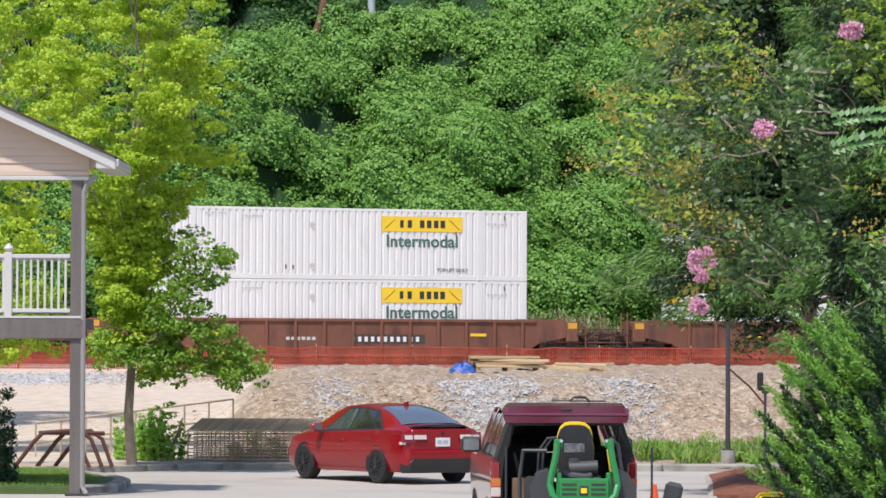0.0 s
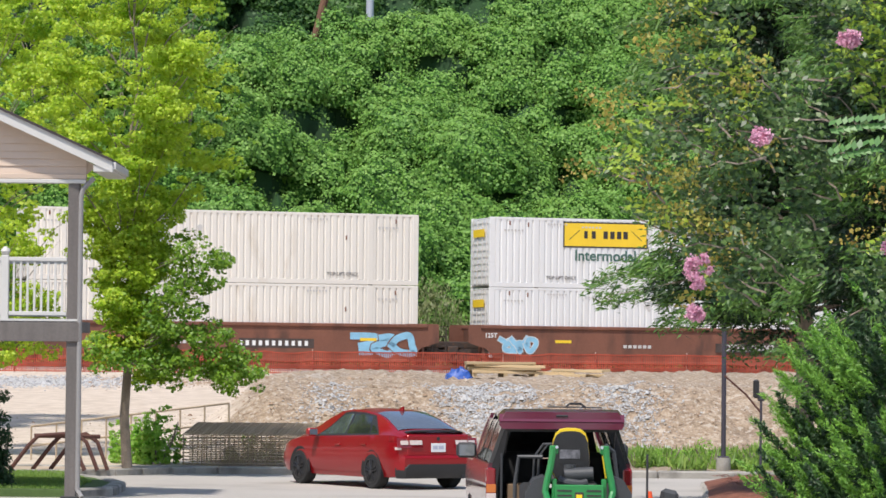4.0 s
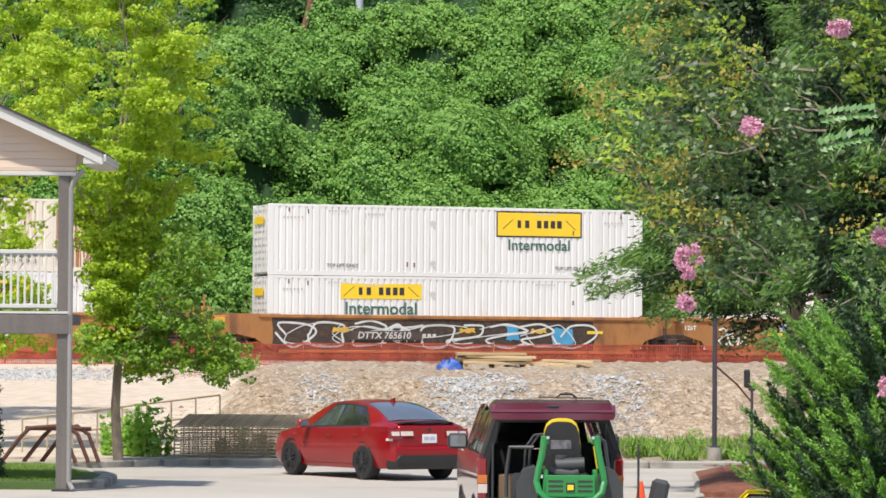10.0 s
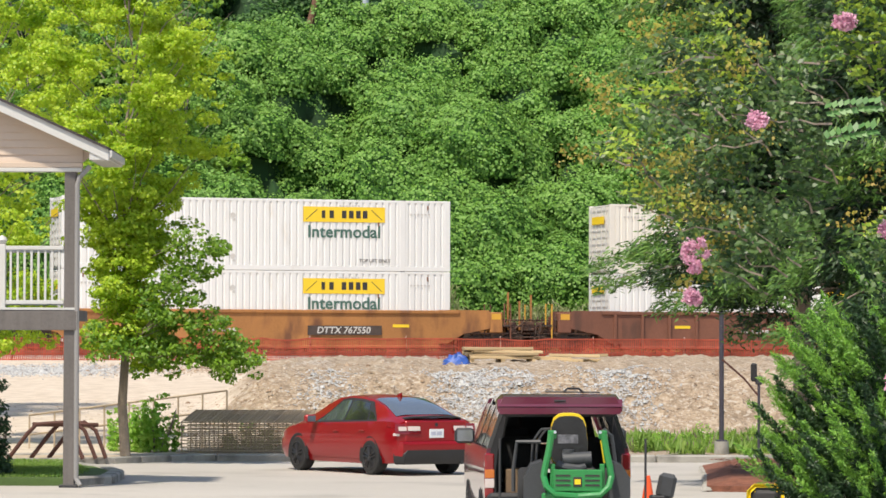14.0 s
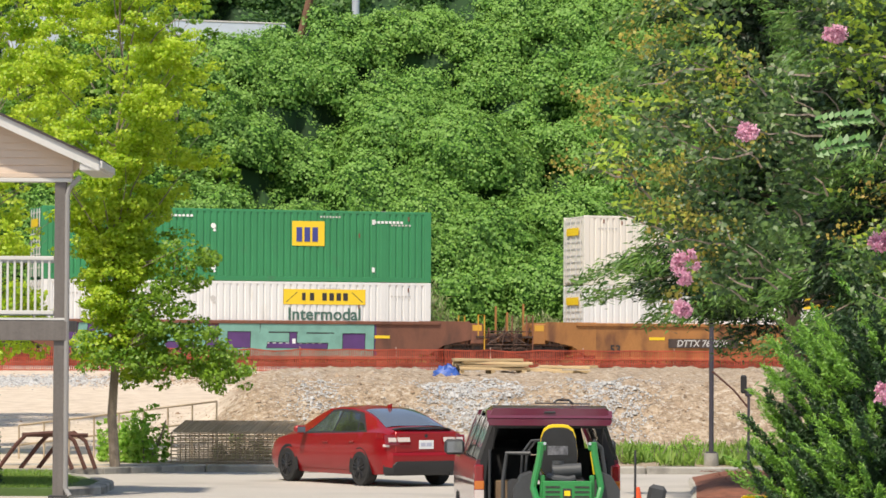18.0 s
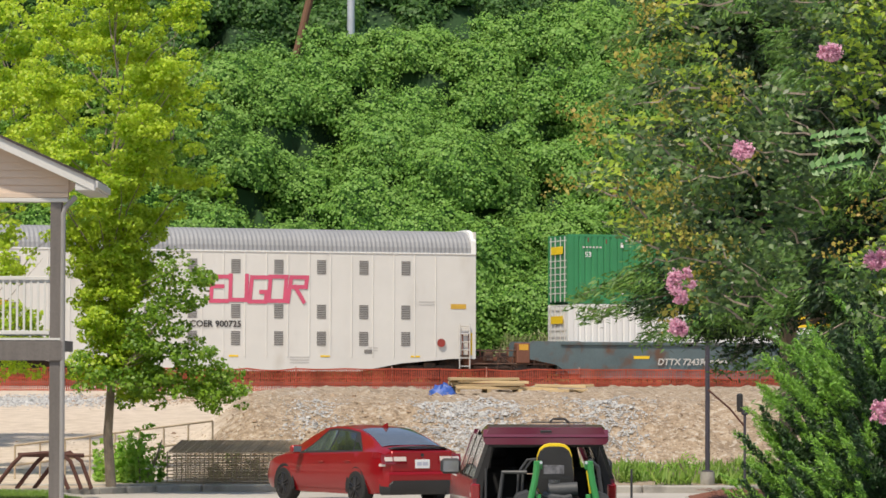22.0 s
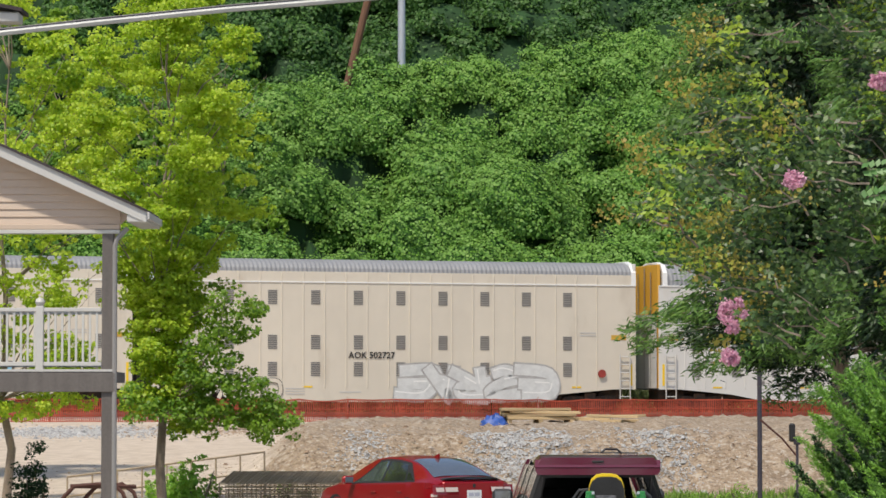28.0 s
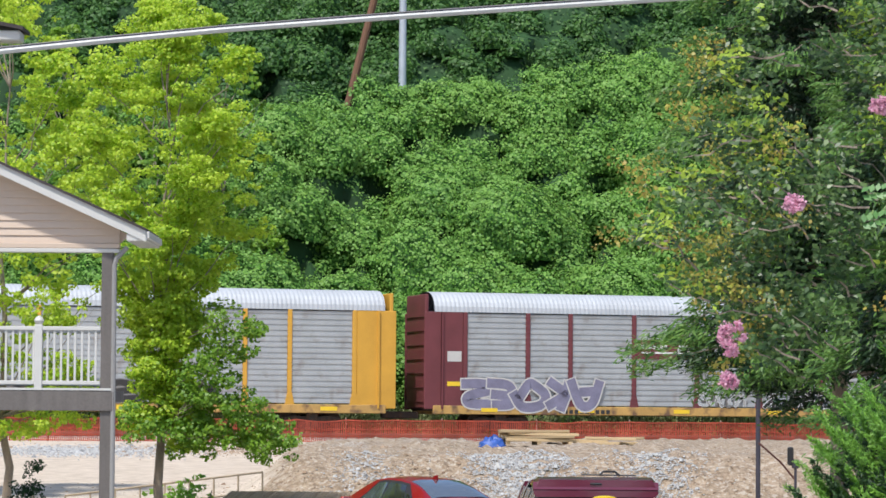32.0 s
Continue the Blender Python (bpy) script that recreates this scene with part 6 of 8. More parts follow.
# the low leafy branches reaching over the drive
low = first_maple
rgl, rnl = random.Random(3), np.random.default_rng(3)
part("low_limb", Shape().tube([(0.0, 0, 2.0), (0.3, -0.3, 2.45), (0.7, -0.6, 2.9), (1.1, -0.7, 3.5), (1.3, -0.7, 4.4)], [0.05, 0.04, 0.028, 0.018, 0.006], 7), M_BARK, low, smooth=True)
cs, rr = [], []
for x0, x1, z0, z1, cnt in ((0.55, 2.05, 3.75, 4.8, 46), (0.4, 1.5, 3.0, 3.8, 34), (0.2, 2.3, 1.9, 3.0, 135), (1.8, 2.7, 1.65, 2.4, 28), (-0.85, 0.1, 2.15, 2.85, 20)):
    for i in range(cnt):
        x, z = rgl.uniform(x0, x1), rgl.uniform(z0, z1)
        if ((x - (x0 + x1) / 2) / (x1 - x0) * 2) ** 2 + ((z - (z0 + z1) / 2) / (z1 - z0) * 2) ** 2 > 1.25:
            continue
        cs.append((x, rgl.uniform(-1.3, -0.1), z - abs(rgl.gauss(0, 0.16))))
        rr.append(rgl.uniform(0.12, 0.27))
        if i % 12 == 0:
            part("limb", Shape().tube(limb_points((0.25 * x, -0.35, max(2.1, z - 0.45)), cs[-1], rgl, 3), [0.016, 0.013, 0.009, 0.004], 5), M_BARK, low)
P, N = clump_cloud(cs, rr, 1050, rnl, 0.55)
# the low branches' shade is put into a darker leaf colour
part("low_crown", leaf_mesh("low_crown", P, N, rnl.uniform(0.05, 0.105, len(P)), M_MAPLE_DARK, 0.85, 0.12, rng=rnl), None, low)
maple(pose(px_ground(-45, 75), 75, 0.2), 11.5, ((1.9, 1.7), (3.2, 2.3), (6, 2.5), (8.5, 2.6), (10.5, 2.0), (12, 0.6)), 23, "broad maple with pale yellow-green leaves", 0.095, M_MAPLE, 1000, 950)
maple(pose(px_ground(-60, 86) - 1.6, 86, 0.6), 14.0, ((4.5, 1.6), (7, 2.6), (10, 3.0), (12.5, 2.3), (14.6, 0.6)), 25, "tall maple with yellow-green crown", 0.14, M_MAPLE, 760)
for px_, dd, hh, ww, sd in ((345, 149, 17.0, 3.0, 27), (215, 150, 18.0, 3.4, 28), (60, 150, 18.5, 3.6, 29)):
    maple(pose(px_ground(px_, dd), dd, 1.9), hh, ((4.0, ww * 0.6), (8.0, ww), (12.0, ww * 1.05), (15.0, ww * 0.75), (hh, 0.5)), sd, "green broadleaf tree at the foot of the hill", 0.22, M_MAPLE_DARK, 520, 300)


def bush(x, d, w, h, n, leaf, mat_, seed, label, depth=None, name="bush"):
    rn = np.random.default_rng(seed)
    X = px_ground(x, d)
    ob = thing(name, pose(X, d, ground_z(X, d)), label, "bush")
    rg = random.Random(seed)
    for i in range(9):
        a = rg.uniform(0, 6.28)
        part("stem", Shape().rod((0.1 * math.cos(a), 0.1 * math.sin(a), -0.05), (w * 0.35 * math.cos(a), w * 0.3 * math.sin(a), h * rg.uniform(0.5, 0.85)), 0.018, 0.006, 5), M_BARK, ob)
    cs, rs_ = [], []
    for i in range(n // 3):
        a, q = rg.uniform(0, 6.28), math.sqrt(rg.random())
        top = h * (1.05 - 0.5 * q ** 2.5) * rg.uniform(0.72, 1.1)
        for k in range(5):
            u = 0.15 + 0.8 * k / 4
            cs.append((w / 2 * q * math.cos(a) * (0.75 + 0.2 * u), w / 2 * q * math.sin(a) * 0.8, top * u))
            rs_.append(rg.uniform(0.07, 0.14) * max(w, h) * (1.1 - 0.5 * u))
    P, N = clump_cloud(cs, rs_, 1500 / (leaf / 0.1) ** 1.5, rn, 0.8)
    part("leaves", leaf_mesh("leaves", P, N, rn.uniform(leaf * 0.6, leaf * 1.3, len(P)), mat_, 0.6, 0.15, rng=rn), None, ob)
    return ob


bush(240, 70.9, 1.1, 1.0, 45, 0.12, M_BUSH, 51, "leafy bright green shrub by the kerb")
bush(288, 70.5, 1.25, 1.25, 60, 0.125, M_BUSH, 57, "tall leafy bright green shrub by the kerb")
for k_, (px_, dd, ww, hh) in enumerate(((1135, 71.2, 0.8, 0.42), (1185, 72.6, 1.0, 0.5), (1232, 71.0, 0.6, 0.38), (1262, 73.5, 0.9, 0.55), (1322, 71.2, 0.7, 0.5), (1345, 72.4, 0.8, 0.42))):
    bush(px_, dd, ww, hh, 14, 0.055, M_BUSH if k_ % 2 else M_GRASS, 70 + k_, "low green weed clump behind the kerb", name="weed_clump")
M_DRY = foliage("dry_weeds", ((0.34, 0.3, 0.12), (0.42, 0.38, 0.16), (0.36, 0.4, 0.12)), 0.3)
bush(455, 72.4, 2.0, 0.4, 14, 0.05, M_DRY, 56, "dry yellow-green weeds behind the steel cage")
bush(0, 58, 0.75, 1.8, 40, 0.06, M_DARKBUSH, 52, "dark clipped evergreen shrub by the porch")
bush(455, 79, 0.55, 0.4, 10, 0.07, M_BUSH, 53, "small green weed clump on the bank")
bush(640, 79, 0.6, 0.4, 8, 0.06, M_BUSH, 54, "small green weed clump on the bank")
bush(470, 118, 0.9, 0.7, 12, 0.09, M_BUSH, 55, "small green weed clump by the fence")


def grass_patch(n, x0, x1, y0, y1, h, seed, label, keep=lambda x, y: True):
    rn = np.random.default_rng(seed)
    P = []
    while len(P) < n:
        x, y = rn.uniform(x0, x1), rn.uniform(y0, y1)
        if keep(x, y):
            P.append((x, y, ground_z(x, y) + (0.13 if y < KERB_Y else 0)))
    P = np.array(P)
    k = rn.uniform(h * 0.4, h * 1.2, n)
    if h > 0.2:
        k = k * np.array([0.75 + 0.9 * noise.noise((q[0] * 1.7, q[1] * 0.9, 6)) for q in P])
    P[:, 2] += k * 0.42
    N = rn.normal(size=(n, 3)) * np.array([0.8, 0.8, 0.3]) + np.array([-0.2, -0.5, 0.5])
    me = leaf_mesh("grass", P, N, k, M_GRASS, 0.16, 0.03, droop=np.tile(np.array([0, 0, 2.0]), (n, 1)), rng=rn)
    return tagged(part("grass", me, None), label, "grass", kind="stuff")


grass_patch(12000, 3.4, 9.5, 69.6, 77.8, 0.36, 61, "long green weeds between kerb and bank", lambda x, y: not (abs(x - 5.92) < 0.35 and y < 70.5) and noise.noise((x * 0.6, y * 0.5, 2)) > -0.08)
lawn = Shape()
lawn_pts = [(-14, 56.5), (-6.2, 56.6), (-5.7, 57.6), (-5.75, 60.0), (-6.3, 62.5), (-7.3, 64.5), (-14, 65.5)]
n_ = len(lawn_pts)
lawn.loft([[(x, y, -0.05) for x, y in lawn_pts], [(x, y, 0.13) for x, y in lawn_pts]], True)
tagged(part("lawn", lawn, M_GRASS_SOIL), "small mown lawn beside the porch", "lawn", kind="structure")
grass_patch(20000, -9.5, -5.8, 56.8, 65.2, 0.07, 62, "short mown green grass", lambda x, y: x < -6.15 - 0.19 * max(0, y - 60))
edge = thing("lawn_kerb", pose(0, 0, 0), "rounded concrete kerb round the lawn", "kerb", kind="structure")
for i in range(1, len(lawn_pts) - 1):
    (xa, ya), (xb, yb) = lawn_pts[i], lawn_pts[i + 1]
    d = Vector((xb - xa, yb - ya, 0))
    ln = d.length
    part("kerb_stone", Shape().box(0, ln, -0.2, 0.08, -0.1, 0.15, 0.03), M_KERB, edge, at=Matrix.Translation((xa, ya, 0)) @ Matrix.Rotation(math.atan2(d.y, d.x), 4, "Z"))


def cedar(at, height, radius, base, seed, label):
    """A dark conifer with tiers of drooping flat sprays."""
    rg, rn = random.Random(seed), np.random.default_rng(seed)
    ob = thing("conifer", at, label, "tree", "conifers")
    part("trunk", Shape().tube([(0, 0, -0.1), (0.03, 0, height * 0.5), (0, 0, height)], [0.17, 0.11, 0.02], 9), M_BARK, ob, smooth=True)
    P, N, D, F = [], [], [], []
    n = int(height * 24)
    for i in range(n):
        z = base + (height - base) * (i / n) ** 1.1
        u = (z - base) / (height - base)
        if u < 0.06 and rg.random() < 0.4:
            continue
        reach = radius * (1.0 - 0.16 * u - 0.5 * max(0, u - 0.7)) * rg.uniform(0.5, 1.05)
        a = rg.uniform(0, 2 * math.pi)
        tip = Vector((math.cos(a) * reach, math.sin(a) * reach, z - reach * 0.1 + rg.uniform(-0.1, 0.3)))
        mid = Vector((math.cos(a) * reach * 0.55, math.sin(a) * reach * 0.55, z + reach * 0.08))
        part("limb", Shape().tube([(0, 0, z), mid, tip], [0.026, 0.017, 0.005], 5), M_BARK, ob)
        m = int((270 if u > 0.08 else 220) * reach)
        f = rn.uniform(0.25, 1.05, m)
        q = np.outer((1 - f) ** 2, (0, 0, z)) + np.outer(2 * f * (1 - f), mid) + np.outer(f * f, tip)
        wide = 0.1 + 0.38 * np.sin(np.clip(f, 0, 1) * 2.6)
        side = np.array([-math.sin(a), math.cos(a), 0])
        off = rn.uniform(-1, 1, m) * wide
        q += np.outer(off, side) + rn.normal(size=(m, 3)) * np.array([0.05, 0.05, 0.09])
        q[:, 2] -= np.abs(off) * 0.25
        P.append(q)
        F.append(f)
        N.append(np.tile((-0.1, -0.5, 0.6), (m, 1)) + rn.normal(size=(m, 3)) * 0.6)
        D.append(np.outer(np.ones(m), (math.cos(a), math.sin(a), -0.35)) + np.outer(off * 1.5, side))
    P, N, D = map(np.concatenate, (P, N, D))
    F = np.concatenate(F)
    S = rn.uniform(0.08, 0.19, len(P))
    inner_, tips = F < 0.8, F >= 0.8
    part("crown", leaf_mesh("crown", P[inner_], N[inner_], S[inner_], M_CEDAR_SHADED, 0.26, 0.05, droop=D[inner_], rng=rn), None, ob)
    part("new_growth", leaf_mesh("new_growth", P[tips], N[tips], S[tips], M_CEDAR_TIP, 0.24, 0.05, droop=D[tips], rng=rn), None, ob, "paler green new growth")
    return ob


cedar(pose(px_ground(1430, 57), 57, 0.05), 13.0, 3.5, 2.5, 71, "dark green conifer with drooping feathery branches")
cedar(pose(px_ground(1620, 50), 50, 0.05), 9.0, 2.2, 2.0, 72, "dark green conifer with dense branches")


def lerp_edge(z):
    """How far the flowering crown reaches out at a height."""
    tab = ((2.4, -1.3), (2.75, -1.75), (3.1, -2.0), (3.5, -2.35), (4.0, -2.1), (4.6, -1.85), (5.4, -1.6), (6.5, -1.3))
    for (a, p), (b, q) in zip(tab, tab[1:]):
        if z <= b:
            return p + (q - p) * (z - a) / (b - a)
    return -1.3


def myrtle(at, seed, label):
    """A flowering shrub-tree: arching twigs with paired leaves, seed tips and blossom."""
    rg, rn = random.Random(seed), np.random.default_rng(seed)
    ob = thing("flowering_tree", at, label, "tree")
    P, N, D, S = [], [], [], []
    BP, BN = [], []
    FP, FN = [], []
    for i in range(4):
        part("trunk", Shape().tube([(0.1 * i, 0.15 * (i % 2), 0), (0.12 * i - 0.05, 0, 1.6), (0.15 * i - 0.1, 0, 3.4), (0.2 * i - 0.3, 0, 5.6)], [0.06, 0.05, 0.035, 0.012], 7), M_BARK, ob, smooth=True)
    for i in range(1400):
        z = rg.uniform(2.7, 6.3)
        x0 = lerp_edge(z)
        u = rg.random() ** 0.8
        tipx = x0 + (0.35 - x0) * u + rg.uniform(-0.1, 0.1)
        y = rg.uniform(-0.7, 0.7)
        tip = Vector((tipx, y, z + rg.uniform(-0.1, 0.2)))
        base = tip + Vector((rg.uniform(0.2, 0.55), rg.uniform(-0.3, 0.3), rg.uniform(-0.35, 0.1)))
        if noise.noise((tip.x * 1.5, z * 1.9, 5.5)) < 0.02 and u > 0.1:
            continue
        if z < 2.9 and noise.noise((tip.x * 3, z * 3, 2)) < 0.1:
            continue
        tw = limb_points(base, tip, rg, 5, 0.12)
        if i % 4 == 0:
            part("twig", Shape().tube(tw, [0.01, 0.008, 0.007, 0.006, 0.005, 0.003], 4), M_BARK, ob)
        d = (tip - base).normalized()
        sd = d.cross(Vector((0, 0, 1))).normalized()
        k = 16
        for j in range(k):
            f = 0.15 + 0.85 * j / k
            p = base.lerp(tip, f) + Vector((rg.uniform(-.05, .05), rg.uniform(-.05, .05), rg.uniform(-.05, .05)))
            for sg in (-1, 1):
                P.append(p + sd * sg * 0.025)
                D.append(sd * sg + d * 0.5)
                N.append(Vector((-0.2, -0.7, 0.55)) + Vector((rg.gauss(0, 0.5), rg.gauss(0, 0.4), rg.gauss(0, 0.4))))
                S.append(rg.uniform(0.034, 0.066))
        if rg.random() < (0.36 if u < 0.22 else 0.04):
            for j in range(60):
                BP.append(tip + d * rg.uniform(-0.04, 0.2) + Vector((rg.gauss(0, 0.04), rg.gauss(0, 0.04), rg.gauss(0, 0.045))))
                BN.append((rg.gauss(0, 1), rg.gauss(0, 1) - 0.5, rg.gauss(0, 1)))
    A = lambda v: np.array([tuple(q) for q in v])
    part("leaves", leaf_mesh("leaves", A(P), A(N), np.array(S), M_MYRTLE, 0.55, 0.1, droop=A(D), rng=rn), None, ob)
    # new growth, plus sunlight on the outer edge given as brighter leaves
    young = [i for i, q in enumerate(P) if noise.noise((q.x * 1.3, q.y, q.z * 1.3 + 4)) > 0.15 or (q.x < lerp_edge(q.z) + 0.25 and noise.noise((q.x * 3, q.y, q.z * 3)) > 0.0)]
    part("young_foliage", leaf_mesh("young_foliage", A([P[i] for i in young]) + np.array((0.02, -0.03, 0.02)), A([N[i] for i in young]), np.array([S[i] for i in young]), M_NEWLEAF_LIT, 0.55, 0.1, droop=A([D[i] for i in young]), rng=rn), None, ob, "yellow-green new leaves, brightened as sunlit along the edge")
    part("seed_head", leaf_mesh("seed_tips", A(BP), A(BN), rn.uniform(0.016, 0.04, len(BP)), M_SEEDS, 0.8, 0.1, rng=rn), None, ob)
    # pale arching fronds with paired leaflets
    for x, z, dx, dz in ((1470, 210, 95, -20), (1468, 262, 90, -30), (1590, 180, 80, -30), (1600, 235, 60, -45)):
        unit = 20.5 / 5955
        p0 = Vector((px_ground(x, 20.5) - at.translation.x, 20.5 - at.translation.y, EYE_Z + (630 - z) * unit - at.translation.z))
        p1 = p0 + Vector((dx * unit, -0.05, -dz * unit))
        q0, q1, q2 = [], [], []
        d = (p1 - p0).normalized()
        sd = Vector((-d.z, 0, d.x))
        for j in range(9):
            for sg in (-1, 1):
                q0.append(p0.lerp(p1, 0.1 + 0.9 * j / 8) + sd * sg * 0.028 + Vector((0, 0, -0.03 * (j / 8) ** 2)))
                q1.append(Vector((-0.1, -0.8, 0.6)) + Vector((rg.gauss(0, 0.15), rg.gauss(0, 0.15), rg.gauss(0, 0.15))))
                q2.append(sd * sg * 3 + d * 1.6)
        part("frond", leaf_mesh("frond", A(q0), A(q1), rn.uniform(0.06, 0.08, len(q0)), M_FROND, 0.62, 0.05, droop=A(q2), rng=rn), None, ob, "pale green frond of paired leaflets")
    # blossom heads
    for (x, z, w, h) in ((1240, 466, 40, 62), (1236, 540, 22, 22), (1352, 226, 26, 22), (1505, 52, 32, 20), (1590, 420, 34, 26), (1597, 690, 34, 32), (1640, 610, 40, 30)):
        cx, cz = px_ground(x, 20.8), EYE_Z + (630 - z) / 5955 * 20.8
        FPn = []
        for c in range(30):
            a, q = rg.uniform(0, 6.28), math.sqrt(rg.random()) * 0.55
            o = (q * w / 5955 * 20.8 * math.cos(a), rg.gauss(0, 0.03), q * h / 5955 * 20.8 * math.sin(a))
            for j in range(34):
                FPn.append((cx - at.translation.x + o[0] + rg.gauss(0, 0.011), 20.8 - at.translation.y + o[1] + rg.gauss(0, 0.016), cz - at.translation.z + o[2] + rg.gauss(0, 0.011)))
        Q = np.array(FPn)
        part("blossom", leaf_mesh("blossom", Q, rn.normal(size=Q.shape) + np.array([0, -0.6, 0.4]), rn.uniform(0.011, 0.024, len(Q)), M_PINKBLOOM, 0.9, 0.25, rng=rn), None, ob, "ruffled pink blossom head")
    return ob


myrtle(pose(3.3, 22, 0.05), 81, "crape myrtle in pink bloom with glossy green leaves")


def juniper(at, w, h, seed, label, n=120, shade=0.4, foot=0.02):
    """An upright bush of long pointed plumes that lean up and out, shade within and light at their ends put into the
    colour.
    """
    rg, rn = random.Random(seed), np.random.default_rng(seed)
    ob = thing("juniper", at, label, "bush", "junipers")
    part("trunk", Shape().rod((0, 0, -0.05), (0, 0, h * 0.6), 0.07, 0.03, 8), M_BARK, ob)
    P, N, D, B = [], [], [], []
    for i in range(n):
        u = (i + rg.random()) / n
        a = rg.uniform(0, 6.28)
        r = w / 2 * (1.02 - u ** 1.5) * math.sqrt(rg.uniform(0.3, 1))
        base = np.array((r * math.cos(a) * 0.62, r * math.sin(a) * 0.62, h * (foot + (0.82 - foot) * u)))
        ln = rg.uniform(0.42, 0.8)
        d = np.array((math.cos(a) * 0.6 - 0.12, math.sin(a) * 0.6 - 0.1, rg.uniform(0.4, 0.95)))
        d /= np.linalg.norm(d)
        side = np.cross(d, (0, 0, 1.0))
        side /= np.linalg.norm(side)
        up = np.cross(side, d)
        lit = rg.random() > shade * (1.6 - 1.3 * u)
        for k in range(15):
            f0 = 0.12 + 0.88 * k / 14
            q = rg.uniform(0, 6.28)
            d2 = d + (side * math.cos(q) + up * math.sin(q)) * rg.uniform(0.35, 0.65) * (1 - 0.6 * f0)
            l2 = ln * rg.uniform(0.2, 0.34) * (1.15 - 0.6 * f0)
            m = 34
            f = rn.uniform(0, 1, m)
            off = rn.normal(size=(m, 3)) * (0.02 * (1 - f) ** 0.7 + 0.002)[:, None]
            P.append(base + d * ln * f0 + np.outer(f * l2, d2) + off)
            D.append(np.tile(d2, (m, 1)) + off * 16)
            N.append(rn.normal(size=(m, 3)) * 0.6 + np.array((-0.1, -0.45, 0.6)))
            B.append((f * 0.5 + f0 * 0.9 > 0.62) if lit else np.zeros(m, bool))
        if i % 8 == 0:
            part("branch", Shape().rod(tuple(base * np.array((0.1, 0.1, 0.8))), tuple(base + d * ln * 0.7), 0.014, 0.004, 4), M_BARK, ob)
    # the deep inside, all in the shade colour
    m = int(n * 70)
    q = rn.normal(size=(m, 3))
    q /= np.linalg.norm(q, axis=1, keepdims=True)
    zc = rn.uniform(foot, 0.86, m)
    P.append(np.stack((q[:, 0] * w * 0.33 * (1.02 - zc ** 1.5), q[:, 1] * w * 0.33 * (1.02 - zc ** 1.5), zc * h), 1))
    D.append(q * 0.7 + np.array((0, 0, 0.6)))
    N.append(rn.normal(size=(m, 3)))
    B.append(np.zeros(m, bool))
    P, N, D, B = map(np.concatenate, (P, N, D, B))
    S = rn.uniform(0.03, 0.06, len(P))
    part("inner_foliage", leaf_mesh("inner_foliage", P[~B], N[~B], S[~B] * 1.2, M_JUNIPER_SHADED, 0.26, 0.03, droop=D[~B], rng=rn), None, ob, "inner sprays coloured darker for shade")
    part("foliage", leaf_mesh("foliage", P[B], N[B], S[B], M_JUNIPER_LIT, 0.2, 0.03, droop=D[B], rng=rn), None, ob)
    return ob


juniper(pose(px_ground(1520, 31), 31, 0.0), 1.7, 2.75, 91, "bright green feathery juniper bush", 170, 0.15, 0.26)
juniper(pose(px_ground(1610, 30), 30, 0.0), 1.6, 3.1, 92, "dense green juniper bush", 120, 0.5)
juniper(pose(px_ground(1590, 29.5), 29.5, 0.0), 1.25, 1.75, 93, "low spreading green juniper bush, coloured darker for shade", 80, 0.6)

# ---- house porch ----
M_SPOUT = surface("downspout_grey", (0.27, 0.26, 0.25), 0.5, var=0.08)
HD = 56.0
house = thing("house", pose(-6.1, HD, 0), "beige vinyl-sided house with a timber upper porch", "house")
S_ = 5955 / HD
def hx(x): return (x - 784) / S_ + 6.1
def hz(y): return EYE_Z + (630 - y) / S_
part("porch_post", Shape().box(-0.095, 0.095, -0.095, 0.095, 0, hz(318), 0.012), M_TIMBER, house, "weathered grey timber post")
part("downspout", Shape().tube([(0.2, -0.16, 0.04), (0.125, -0.1, 0.16), (0.12, -0.1, hz(345)), (0.15, -0.1, hz(332)), (0.33, -0.1, hz(312))], 0.042, 8), M_SPOUT, house, "white metal downspout")
part("deck_beam", Shape().box(-6.0, 0.14, -0.14, -0.1, hz(602), hz(568), 0.006), M_TIMBER, house)
part("deck", Shape().box(-6.0, 0.1, -0.1, 1.8, hz(585), hz(566), 0.004), M_TIMBER, house)
part("deck_trim", Shape().box(-6.0, 0.1, -0.12, -0.095, hz(566), hz(562)), M_TRIM, house)
for y_ in (-0.05, 1.75):
    part("top_rail", Shape().box(-6.0, -0.1, -0.04, 0.04, hz(460), hz(453), 0.008), M_TRIM, house, at=pose(0, y_, 0))
    part("bottom_rail", Shape().box(-6.0, -0.1, -0.03, 0.03, hz(556), hz(549), 0.006), M_TRIM, house, at=pose(0, y_, 0))
    if y_ < 0:
        for i in range(30):
            part("baluster", cached("baluster", lambda: Shape().box(-0.018, 0.018, -0.018, 0.018, hz(552), hz(457))), M_TRIM, house, at=pose(-0.18 - i * 0.115, y_, 0))
part("newel_post", Shape().box(hx(8), hx(22), -0.1, 0.03, hz(566), hz(450), 0.01), M_TRIM, house)
part("newel_ball", Shape().loft([[(hx(15) + r * math.cos(a), -0.035 + r * math.sin(a), hz(z)) for a in (math.pi * i / 5 for i in range(10))] for z, r in ((451, 0.03), (448, 0.065), (443, 0.085), (438, 0.065), (434, 0.01))], True), M_TRIM, house, smooth=True)
part("gable_beam", Shape().box(-6.0, 0.2, -0.12, 0.1, hz(322), hz(315), 0.008), M_TRIM, house)
